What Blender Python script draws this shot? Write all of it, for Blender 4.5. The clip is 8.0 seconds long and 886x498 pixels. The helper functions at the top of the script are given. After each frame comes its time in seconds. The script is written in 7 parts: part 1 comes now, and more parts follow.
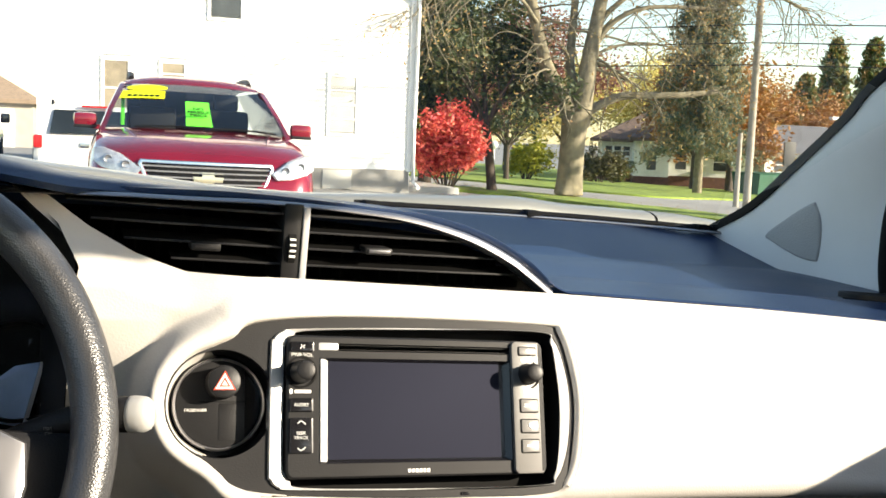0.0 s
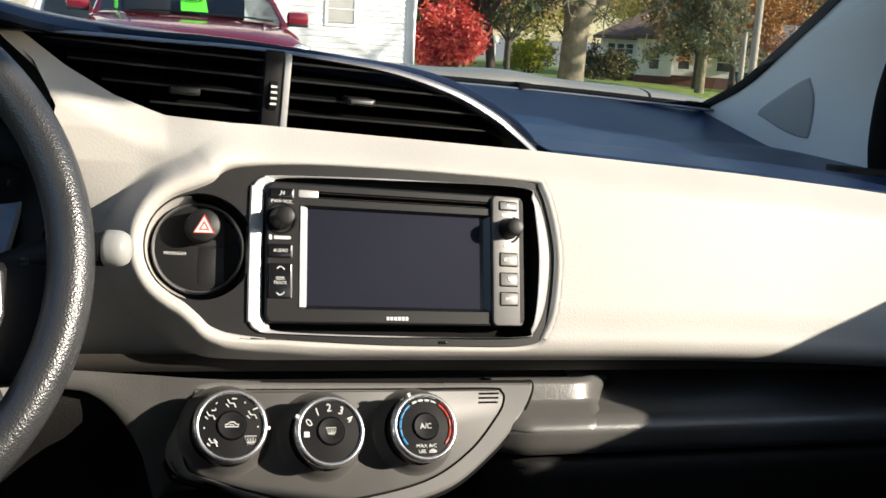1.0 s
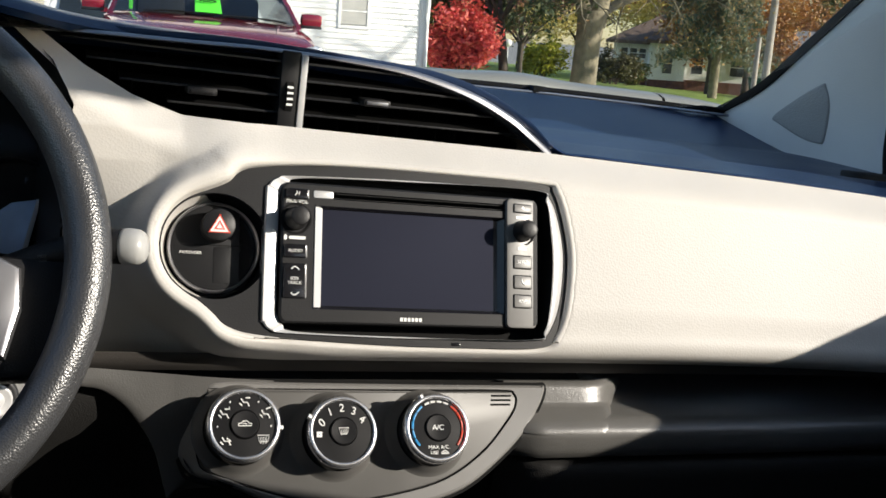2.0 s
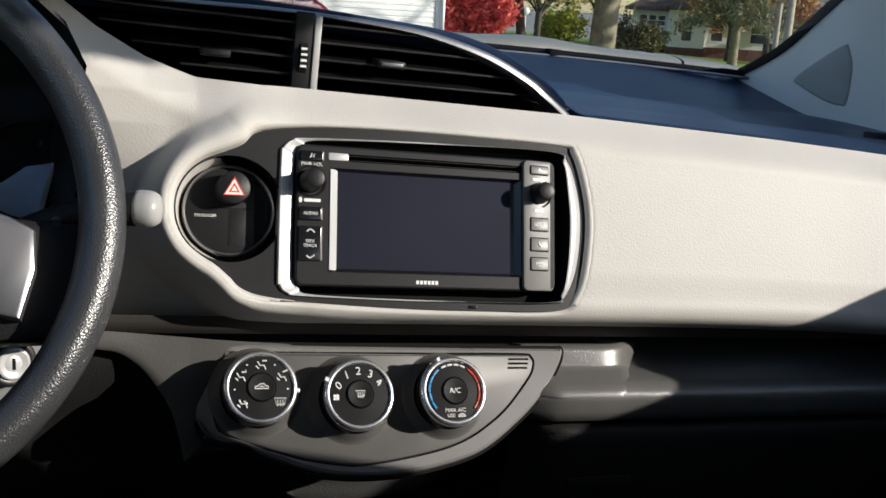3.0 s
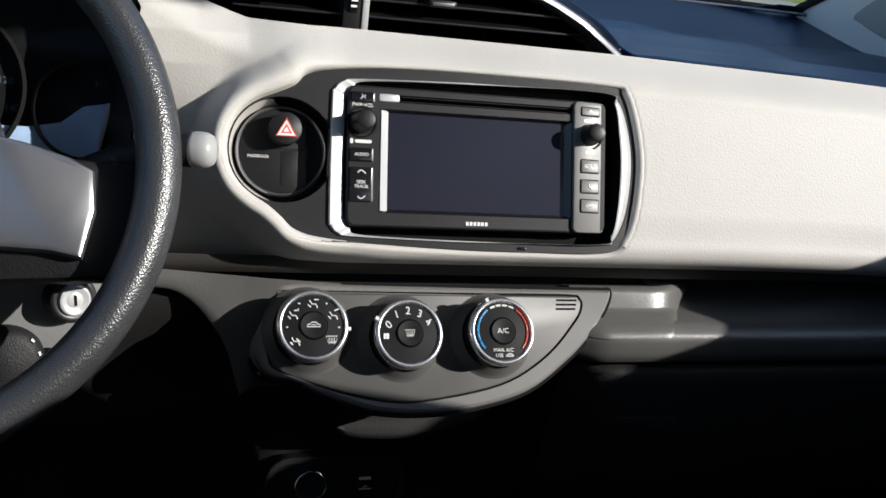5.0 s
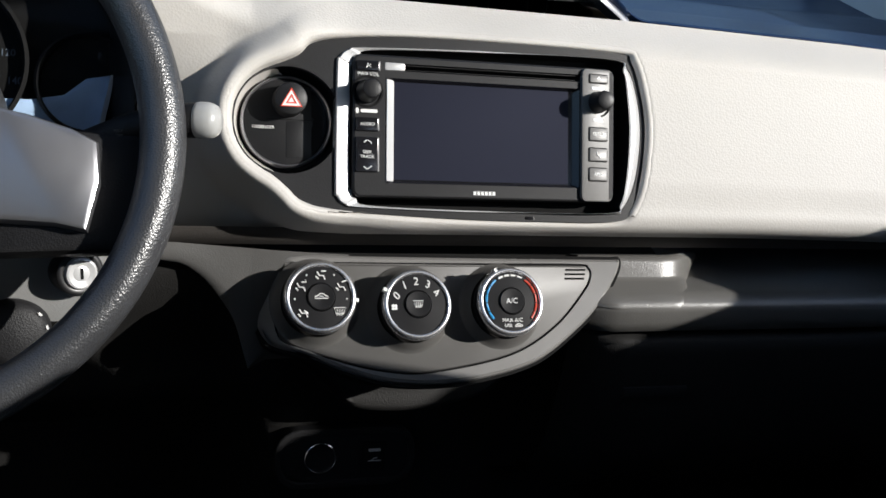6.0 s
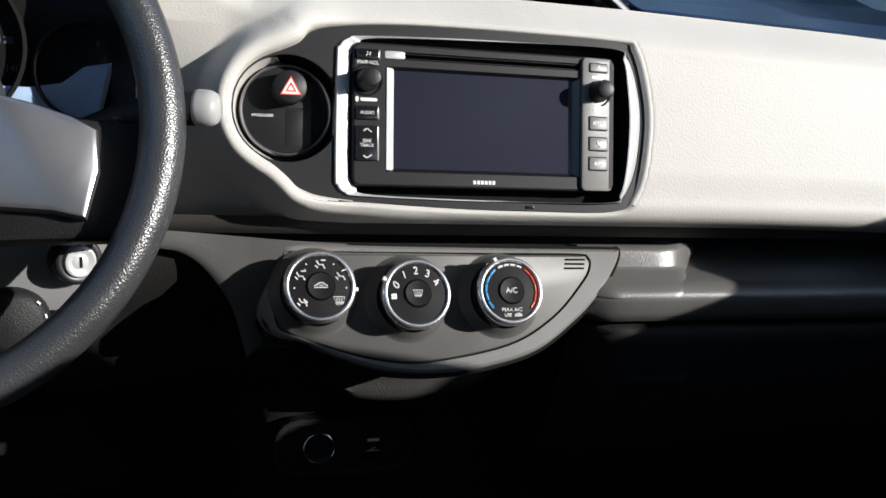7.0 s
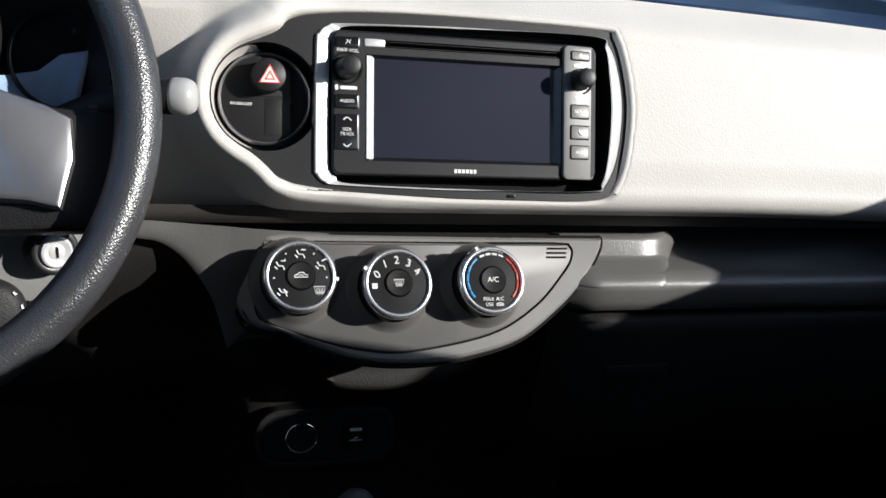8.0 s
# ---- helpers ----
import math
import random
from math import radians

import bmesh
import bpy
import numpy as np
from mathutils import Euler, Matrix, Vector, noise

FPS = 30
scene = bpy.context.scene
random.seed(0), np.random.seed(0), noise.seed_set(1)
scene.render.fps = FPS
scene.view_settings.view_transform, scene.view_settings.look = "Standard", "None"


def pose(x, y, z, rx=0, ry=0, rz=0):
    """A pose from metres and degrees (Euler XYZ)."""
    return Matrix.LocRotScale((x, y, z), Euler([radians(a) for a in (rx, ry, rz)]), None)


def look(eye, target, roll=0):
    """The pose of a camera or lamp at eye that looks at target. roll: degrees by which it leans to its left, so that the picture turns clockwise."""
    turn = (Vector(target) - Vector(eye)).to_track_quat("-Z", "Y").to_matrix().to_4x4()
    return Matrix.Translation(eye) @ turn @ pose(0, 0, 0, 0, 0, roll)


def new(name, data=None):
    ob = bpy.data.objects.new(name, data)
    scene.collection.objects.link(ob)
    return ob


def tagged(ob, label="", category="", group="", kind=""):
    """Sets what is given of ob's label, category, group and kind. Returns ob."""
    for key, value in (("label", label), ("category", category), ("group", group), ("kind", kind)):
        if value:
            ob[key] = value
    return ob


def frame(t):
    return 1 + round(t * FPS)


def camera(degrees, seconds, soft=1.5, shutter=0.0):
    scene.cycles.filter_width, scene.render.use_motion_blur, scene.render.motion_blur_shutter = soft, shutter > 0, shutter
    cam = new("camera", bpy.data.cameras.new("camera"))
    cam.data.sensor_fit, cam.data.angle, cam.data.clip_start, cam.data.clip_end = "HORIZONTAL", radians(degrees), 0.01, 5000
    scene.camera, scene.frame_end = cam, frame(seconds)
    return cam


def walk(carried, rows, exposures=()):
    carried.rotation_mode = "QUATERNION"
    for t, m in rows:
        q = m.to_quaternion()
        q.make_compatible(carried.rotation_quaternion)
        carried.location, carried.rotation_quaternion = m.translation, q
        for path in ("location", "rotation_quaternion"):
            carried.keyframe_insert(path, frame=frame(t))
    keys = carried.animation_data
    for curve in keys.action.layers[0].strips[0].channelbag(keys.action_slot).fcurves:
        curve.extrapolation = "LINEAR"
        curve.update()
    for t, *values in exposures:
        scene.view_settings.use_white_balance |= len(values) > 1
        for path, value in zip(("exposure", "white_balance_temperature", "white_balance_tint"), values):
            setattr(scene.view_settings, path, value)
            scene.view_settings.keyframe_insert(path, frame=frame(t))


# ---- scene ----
cam = camera(47.35, 8.0, soft=1.6)

# the car stands on a lot that falls to its right; everything inside it is built in the car's own axes
LEAN = 3.49
CAR = pose(0, 0, 0.12, 0, LEAN, 0)
ROWS = [
    (0.0, -0.2522, -0.6749, 1.0434, -21.017, -5.147, 5.518),
    (0.5, -0.2488, -0.6828, 1.0343, -21.062, -5.521, 6.061),
    (0.7, -0.2450, -0.6826, 1.0260, -21.35, -7.42, 6.35),
    (0.8, -0.2425, -0.6825, 1.0205, -21.50, -8.69, 6.50),
    (1.0, -0.2385, -0.6823, 1.0115, -21.791, -10.939, 6.785),
    (1.5, -0.2419, -0.6830, 1.0117, -21.535, -10.733, 7.373),
    (3.0, -0.2379, -0.6797, 1.0042, -20.336, -12.651, 6.832),
    (3.2, -0.2368, -0.6768, 1.0025, -20.40, -14.86, 7.20),
    (3.5, -0.2350, -0.6720, 0.9997, -20.089, -17.109, 6.947),
    (4.0, -0.2403, -0.6710, 0.9944, -20.176, -17.962, 8.010),
    (4.2, -0.2420, -0.6730, 0.9952, -20.31, -19.10, 9.20),
    (4.5, -0.2446, -0.6759, 0.9971, -20.369, -17.906, 8.700),
    (4.8, -0.2430, -0.6800, 1.0040, -18.70, -15.61, 6.70),
    (5.0, -0.2415, -0.6819, 1.0082, -18.072, -16.524, 6.710),
    (6.5, -0.2402, -0.6767, 1.0011, -17.861, -18.183, 5.969),
    (7.0, -0.2427, -0.6767, 1.0005, -18.127, -18.388, 6.244),
    (7.5, -0.2424, -0.6772, 1.0007, -18.475, -18.346, 6.600),
    (8.0, -0.2364, -0.6747, 1.0007, -18.879, -18.988, 6.382),
]
EXPOSE = [(0.0, 1.30, 8000, 10), (0.5, 1.08, 7900, 10), (1.0, 0.62, 7300, 10), (1.7, 0.50, 7050, 10), (3.0, 0.14, 6750, 10), (3.5, 0.06, 6700, 10), (4.5, 0.20, 6500, 10), (6.5, 0.34, 6400, 10), (8.0, 0.48, 6350, 10)]
walk(cam, [(t, CAR @ pose(x, y, z, 90 + pitch, 0, yaw) @ pose(0, 0, 0, 0, 0, roll))
           for t, x, y, z, yaw, pitch, roll in ROWS], EXPOSE)

# ---- light: low autumn sun from behind and the passenger's side, clear sky ----
SUN_DIR = Vector((0.775, -0.545, 0.325)).normalized()
world = bpy.data.worlds.new("sky")
scene.world = world
world.use_nodes = True
wn = world.node_tree.nodes
sky = wn.new("ShaderNodeTexSky")
sky.sky_type, sky.sun_disc = "NISHITA", False
sky.dust_density, sky.ozone_density, sky.altitude = 0.5, 2.0, 200
sky.sun_elevation = math.asin(SUN_DIR.z)
sky.sun_rotation = math.atan2(SUN_DIR.x, SUN_DIR.y)
world.node_tree.links.new(sky.outputs[0], wn["Background"].inputs[0])
wn["Background"].inputs[1].default_value = 0.15
sun_data = bpy.data.lights.new("sun", "SUN")
sun_data.energy, sun_data.angle, sun_data.color = 5.0, radians(0.55), (1.0, 0.96, 0.90)
sun = new("sun", sun_data)
sun.matrix_world = look(SUN_DIR * 60, (0, 0, 0))


# ---- materials ----
def mat(name, color, rough=0.5, metal=0.0, vary=0.15, scale=6.0, grain=0.0, grain_scale=400.0, spec=0.5, coat=0.0, relief=0.0, relief_scale=30.0, rough_vary=0.1):
    """A surface with stains at one scale and grain or relief at another."""
    m = bpy.data.materials.new(name)
    m.use_nodes = True
    nt = m.node_tree
    n, ln = nt.nodes, nt.links
    b = n["Principled BSDF"]
    b.inputs["Metallic"].default_value = metal
    b.inputs["Specular IOR Level"].default_value = spec
    b.inputs["Coat Weight"].default_value = coat
    tc = n.new("ShaderNodeTexCoord")
    nz = n.new("ShaderNodeTexNoise")
    nz.inputs["Scale"].default_value, nz.inputs["Detail"].default_value = scale, 6
    ln.new(tc.outputs["Object"], nz.inputs["Vector"])
    ramp = n.new("ShaderNodeValToRGB")
    lo, hi = [tuple(min(1.0, c * k) for c in color) + (1,) for k in (1 - vary, 1 + vary)]
    ramp.color_ramp.elements[0].color, ramp.color_ramp.elements[1].color = lo, hi
    ramp.color_ramp.elements[0].position, ramp.color_ramp.elements[1].position = 0.3, 0.7
    ln.new(nz.outputs["Fac"], ramp.inputs["Fac"])
    ln.new(ramp.outputs["Color"], b.inputs["Base Color"])
    rr = n.new("ShaderNodeMapRange")
    rr.inputs["To Min"].default_value, rr.inputs["To Max"].default_value = max(0.02, rough - rough_vary), min(1, rough + rough_vary)
    ln.new(nz.outputs["Fac"], rr.inputs["Value"])
    ln.new(rr.outputs["Result"], b.inputs["Roughness"])
    last = None
    for strength, sc, kind in ((grain, grain_scale, "v"), (relief, relief_scale, "n")):
        if strength > 0:
            if kind == "v":
                tx = n.new("ShaderNodeTexVoronoi")
                tx.inputs["Scale"].default_value = sc
                out = tx.outputs["Distance"]
            else:
                tx = n.new("ShaderNodeTexNoise")
                tx.inputs["Scale"].default_value, tx.inputs["Detail"].default_value = sc, 8
                out = tx.outputs["Fac"]
            ln.new(tc.outputs["Object"], tx.inputs["Vector"])
            bp = n.new("ShaderNodeBump")
            bp.inputs["Strength"].default_value = min(1.0, strength)
            bp.inputs["Distance"].default_value = 0.3 / sc
            ln.new(out, bp.inputs["Height"])
            if last:
                ln.new(last.outputs[0], bp.inputs["Normal"])
            last = bp
    if last:
        ln.new(last.outputs[0], b.inputs["Normal"])
    return m


PAD = mat("pale_grained_plastic", (0.55, 0.528, 0.495), 0.55, vary=0.05, scale=9, grain=0.19, grain_scale=560, spec=0.35)
DARK = mat("black_grained_plastic", (0.010, 0.010, 0.011), 0.55, vary=0.25, scale=12, grain=0.5, grain_scale=900, spec=0.3)
# navy base colour stands in for blue sky reflected in black plastic
TOPNAVY = mat("sky_tinted_dash_plastic", (0.011, 0.030, 0.080), 0.36, vary=0.2, scale=7, grain=0.25, grain_scale=800, spec=0.4)
BEZEL = mat("charcoal_satin_plastic", (0.012, 0.012, 0.013), 0.46, vary=0.12, scale=14, grain=0.15, grain_scale=900, spec=0.35)
GLOSS = mat("gloss_black_plastic", (0.012, 0.012, 0.014), 0.16, vary=0.2, scale=30, rough_vary=0.05)
CHROME = mat("satin_silver_trim", (0.72, 0.72, 0.73), 0.24, metal=1.0, vary=0.05, scale=20, rough_vary=0.06)
MIRROR = mat("bright_chrome", (0.90, 0.90, 0.91), 0.20, metal=1.0, vary=0.04, scale=20, rough_vary=0.04)
DIALRIM = mat("dial_chrome", (0.92, 0.92, 0.94), 0.27, metal=0.9, vary=0.04, scale=20, rough_vary=0.03)
SILVERP = mat("silver_painted_plastic", (0.52, 0.52, 0.52), 0.32, metal=0.15, vary=0.06, scale=15)
SATIN = mat("satin_grey_metal", (0.36, 0.36, 0.38), 0.32, metal=0.85, vary=0.06, scale=15)
RUBBER = mat("matt_black_rubber", (0.008, 0.008, 0.008), 0.85, vary=0.2, scale=40, spec=0.15)
LEATHER = mat("grained_wheel_vinyl", (0.042, 0.043, 0.046), 0.33, vary=0.2, scale=20, grain=0.55, grain_scale=800, relief=0.3, relief_scale=520, spec=0.9)
GREYPAN = mat("grey_climate_plastic", (0.088, 0.085, 0.081), 0.43, vary=0.08, scale=15, grain=0.06, grain_scale=900, spec=0.4)
# the face's grey made lighter: the rim's sun highlight is in the colour
PANRIM = mat("sunlit_rim_plastic", (0.19, 0.186, 0.180), 0.30, vary=0.08, scale=15)
CHEEK = mat("grained_grey_plastic", (0.115, 0.112, 0.106), 0.33, vary=0.15, scale=12, grain=0.22, grain_scale=900, relief=0.35, relief_scale=700, spec=0.7)
FASCIA = mat("smooth_grey_fascia", (0.085, 0.083, 0.080), 0.42, vary=0.08, scale=12, grain=0.25, grain_scale=900)
UNDER = mat("dark_brown_grey_trim", (0.055, 0.050, 0.046), 0.6, vary=0.1, scale=12, grain=0.3, grain_scale=900, spec=0.25)
LOWER = mat("dark_grey_lower_plastic", (0.017, 0.0165, 0.016), 0.6, vary=0.15, scale=12, grain=0.5, grain_scale=800, spec=0.2)
PILLAR = mat("pale_grey_pillar_trim", (0.73, 0.73, 0.73), 0.6, vary=0.05, scale=8, grain=0.3, grain_scale=600)
CAP = mat("smooth_pale_cap", (0.40, 0.40, 0.39), 0.30, vary=0.05, scale=30)
GRILLE = mat("grey_speaker_cloth", (0.38, 0.38, 0.38), 0.8, vary=0.1, scale=10, grain=0.8, grain_scale=500)
FRIT = mat("black_glass_edge", (0.006, 0.006, 0.007), 0.6, vary=0.2, spec=0.1)
WHITE = mat("white_print", (0.80, 0.80, 0.78), 0.6, vary=0.03)
REDP = mat("red_print", (0.65, 0.06, 0.03), 0.5, vary=0.05)
BLUEP = mat("blue_print", (0.03, 0.30, 0.62), 0.5, vary=0.05)
SCREEN = mat("dark_screen_glass", (0.024, 0.026, 0.040), 0.7, vary=0.06, scale=5, rough_vary=0.04, spec=0.02)
DIAL = mat("matt_black_dial", (0.011, 0.011, 0.012), 0.5, vary=0.15, scale=30, spec=0.18)
# sun glare on the right buttons is in this grey; stalk print shares it
STRIP = mat("glare_grey_and_print", (0.15, 0.147, 0.142), 0.42, vary=0.08, scale=30, grain=0.1, grain_scale=1100)
GAUGEP = mat("dim_gauge_print", (0.10, 0.13, 0.17), 0.6, vary=0.05)
# blacker than vent plastic is: the shade between louvres is in the colour
VENTSHADE = mat("vent_shade_black", (0.005, 0.005, 0.005), 0.9, vary=0.2, scale=40, spec=0.05)
LOUVRE = mat("louvre_satin_black", (0.016, 0.016, 0.017), 0.38, vary=0.2, scale=30)
HOUSING = mat("pale_grey_column_plastic", (0.24, 0.24, 0.235), 0.38, vary=0.12, scale=14, grain=0.3, grain_scale=900)


def glass_mat(name, tint=(1, 1, 1), rough=0.0, gloss=0.045):
    m = bpy.data.materials.new(name)
    m.use_nodes = True
    nt = m.node_tree
    n, ln = nt.nodes, nt.links
    n.remove(n["Principled BSDF"])
    mix, tr, gl, fr = n.new("ShaderNodeMixShader"), n.new("ShaderNodeBsdfTransparent"), n.new("ShaderNodeBsdfGlossy"), n.new("ShaderNodeLayerWeight")
    tr.inputs["Color"].default_value = (*tint, 1)
    gl.inputs["Roughness"].default_value = rough
    fr.inputs["Blend"].default_value = 0.5
    pw, ad = n.new("ShaderNodeMath"), n.new("ShaderNodeMath")
    pw.operation, ad.operation = "POWER", "MULTIPLY_ADD"
    pw.inputs[1].default_value = 5.0
    ad.inputs[1].default_value, ad.inputs[2].default_value = 0.9, gloss
    ln.new(fr.outputs["Facing"], pw.inputs[0])
    ln.new(pw.outputs[0], ad.inputs[0])
    ln.new(ad.outputs[0], mix.inputs[0])
    ln.new(tr.outputs[0], mix.inputs[1])
    ln.new(gl.outputs[0], mix.inputs[2])
    ln.new(mix.outputs[0], n["Material Output"].inputs["Surface"])
    return m


GLASS = glass_mat("clear_pane_glass", (0.93, 0.96, 0.95))

# ---- building helpers ----
BASE = {}


def thing(name, base, label, category, group="", kind="", car=True):
    """An Empty at the base of a thing; its parts are meshes in the same axes, measured from there."""
    ob = new(name)
    ob.empty_display_size = 0.02
    m = Matrix.Translation(base)
    ob.matrix_basis = CAR @ m if car else m
    BASE[ob.name] = Vector(base)
    return tagged(ob, label, category, group, kind)


def finish(bm, material, smooth=True, angle=35):
    me = bpy.data.meshes.new("mesh")
    bmesh.ops.recalc_face_normals(bm, faces=bm.faces)
    bm.to_mesh(me)
    bm.free()
    me.materials.append(material)
    if smooth:
        me.shade_smooth()
        me.set_sharp_from_angle(angle=radians(angle))
    return me


def part(name, bm, material, parent, label="", smooth=True, angle=35, keep=False):
    """Links a bmesh as one mesh under a thing or under a part of it."""
    base = BASE[parent.name]
    for v in bm.verts:
        v.co -= base
    me = finish(bm, material, smooth, angle) if not keep else keep_normals(bm, material)
    ob = new(name, me)
    ob.parent = parent
    BASE[ob.name] = base
    if label:
        tagged(ob, label)
    return ob


def keep_normals(bm, material):
    me = bpy.data.meshes.new("mesh")
    bm.to_mesh(me)
    bm.free()
    me.materials.append(material)
    me.shade_smooth()
    return me


def spline(pts, n=8, closed=True):
    """A smooth line through 2D or 3D points."""
    pts = [Vector(p) for p in pts]
    out, k = [], len(pts)
    for i in range(k if closed else k - 1):
        if closed:
            p0, p1, p2, p3 = pts[i - 1], pts[i], pts[(i + 1) % k], pts[(i + 2) % k]
        else:
            p0, p1, p2, p3 = pts[max(i - 1, 0)], pts[i], pts[i + 1], pts[min(i + 2, k - 1)]
        for j in range(n):
            t = j / n
            out.append(0.5 * ((2 * p1) + (p2 - p0) * t + (2 * p0 - 5 * p1 + 4 * p2 - p3) * t * t + (3 * p1 - p0 - 3 * p2 + p3) * t ** 3))
    if not closed:
        out.append(pts[-1])
    return out


def rrect(u0, v0, u1, v1, r, n=5):
    """A rounded rectangle, anticlockwise."""
    out = []
    for cx, cy, a in ((u1 - r, v0 + r, -90), (u1 - r, v1 - r, 0), (u0 + r, v1 - r, 90), (u0 + r, v0 + r, 180)):
        for i in range(n + 1):
            b = radians(a + 90 * i / n)
            out.append(Vector((cx + r * math.cos(b), cy + r * math.sin(b))))
    return out


def circle(cx, cy, r, n=40):
    return [Vector((cx + r * math.cos(2 * math.pi * i / n), cy + r * math.sin(2 * math.pi * i / n))) for i in range(n)]


def inset(loop, d):
    """The loop moved inwards by d (anticlockwise loops)."""
    out, k = [], len(loop)
    for i in range(k):
        e = (loop[(i + 1) % k] - loop[i - 1])
        e = e.normalized() if e.length > 1e-9 else Vector((1, 0))
        out.append(loop[i] + Vector((-e.y, e.x)) * d)
    return out


def rings(bm, loops, m, cap0=False, cap1=False, closed=True):
    """Skins through loops of (u, v, w) points laid by the matrix m."""
    rows = [[bm.verts.new(m @ Vector(p)) for p in loop] for loop in loops]
    k = len(rows[0])
    for a, b in zip(rows, rows[1:]):
        for i in range(k if closed else k - 1):
            bm.faces.new((a[i], a[(i + 1) % k], b[(i + 1) % k], b[i]))
    if cap0:
        bm.faces.new(rows[0][::-1])
    if cap1:
        bm.faces.new(rows[-1])
    return rows


def lay(loop, w):
    return [Vector((p[0], p[1], w)) for p in loop]


def slab(bm, loop, w0, w1, m, bev=0.0):
    """A plate of the loop's outline from w0 to w1, with a rounded upper edge."""
    ls = [lay(loop, w0), lay(loop, w1 - bev)]
    if bev:
        ls += [lay(inset(loop, bev * 0.3), w1 - bev * 0.3), lay(inset(loop, bev), w1)]
    rings(bm, ls, m, True, True)
    return bm


def frame_ring(bm, outer, inner, w0, w1, m, bev=0.001):
    """A ring between two loops of the same count, with rounded upper edges and depth."""
    ls = [lay(outer, w0), lay(outer, w1 - bev), lay(inset(outer, bev), w1), lay(inset(inner, -bev), w1), lay(inner, w1 - bev), lay(inner, w0)]
    rings(bm, ls, m)
    return bm


def lathe(bm, prof, m, n=40):
    """Turns a profile of (radius, height) round the matrix's w axis."""
    loops = [[Vector((r * math.cos(2 * math.pi * i / n), r * math.sin(2 * math.pi * i / n), h)) for i in range(n)] for r, h in prof]
    rings(bm, loops, m)
    return bm


def box(bm, x0, y0, z0, x1, y1, z1, m=Matrix(), bev=0.0):
    r = bmesh.ops.create_cube(bm, size=1.0)
    vs = r["verts"]
    for v in vs:
        v.co = m @ Vector((x0 + (v.co.x + 0.5) * (x1 - x0), y0 + (v.co.y + 0.5) * (y1 - y0), z0 + (v.co.z + 0.5) * (z1 - z0)))
    if bev:
        es = list({e for v in vs for e in v.link_edges})
        bmesh.ops.bevel(bm, geom=es, offset=bev, segments=2, affect="EDGES", profile=0.6)
    return bm


def tube(bm, pts, rad, n=10, closed=False, up=(0, 0, 1)):
    """A round bar along points; rad is a number or one per point."""
    pts = [Vector(p) for p in pts]
    k = len(pts)
    rows = []
    for i, p in enumerate(pts):
        a, b = pts[i - 1] if (closed or i) else p, pts[(i + 1) % k] if (closed or i < k - 1) else p
        d = (b - a).normalized()
        s = d.cross(Vector(up))
        s = s.normalized() if s.length > 1e-4 else d.orthogonal().normalized()
        t = s.cross(d)
        r = rad[i] if hasattr(rad, "__len__") else rad
        rows.append([bm.verts.new(p + (s * math.cos(2 * math.pi * j / n) + t * math.sin(2 * math.pi * j / n)) * r) for j in range(n)])
    for i in range(k if closed else k - 1):
        a, b = rows[i], rows[(i + 1) % k]
        for j in range(n):
            bm.faces.new((a[j], a[(j + 1) % n], b[(j + 1) % n], b[j]))
    if not closed:
        bm.faces.new(rows[0][::-1])
        bm.faces.new(rows[-1])
    return bm


def sheet(bm, nx, ny, fn):
    """A grid skin from fn(i / nx, j / ny)."""
    rows = [[bm.verts.new(fn(i / nx, j / ny)) for j in range(ny + 1)] for i in range(nx + 1)]
    for i in range(nx):
        for j in range(ny):
            bm.faces.new((rows[i][j], rows[i + 1][j], rows[i + 1][j + 1], rows[i][j + 1]))
    return bm


def lerp(x, table):
    xs, ys = zip(*table)
    return float(np.interp(x, xs, ys))


def smoothstep(a, b, x):
    t = min(1.0, max(0.0, (x - a) / (b - a)))
    return t * t * (3 - 2 * t)


def plane_axes(origin, tilt):
    """u along x, v up a face that leans back by tilt degrees, w out of the face."""
    a = radians(tilt)
    return Matrix(((1, 0, 0, origin[0]), (0, math.sin(a), -math.cos(a), origin[1]), (0, math.cos(a), math.sin(a), origin[2]), (0, 0, 0, 1)))


def writing(name, words, size, m, material, parent, stretch=1.0, label="", thick=0.00012, bold=0.0):
    """Raised print of the given words, centred on the matrix's origin."""
    cu = bpy.data.curves.new("print", "FONT")
    cu.offset = size * bold
    cu.body, cu.size, cu.align_x, cu.align_y, cu.extrude = words, size, "CENTER", "CENTER", thick
    tmp = bpy.data.objects.new("print", cu)
    scene.collection.objects.link(tmp)
    me = bpy.data.meshes.new_from_object(tmp.evaluated_get(bpy.context.evaluated_depsgraph_get()))
    bpy.data.objects.remove(tmp)
    me.transform(Matrix.Translation(-BASE[parent.name]) @ m @ Matrix.Diagonal((stretch, 1, 1, 1)))
    me.materials.clear()
    me.materials.append(material)
    ob = new(name, me)
    ob.parent = parent
    BASE[ob.name] = BASE[parent.name]
    if label:
        tagged(ob, label)
    return ob


RAD = plane_axes((0, 0, 0.86), 19.03)      # face of the stereo
CLI = plane_axes((-0.0439, 0.004, 0.740), 31)   # face of the climate panel


def at(m, u, v, w=0.0):
    return m @ Matrix.Translation((u, v, w))

# ---- the dashboard ----
dash = thing("dashboard", (0.1, 0.2, 0.55), "two-tone car dashboard with pale padded face and black top", "dashboard")

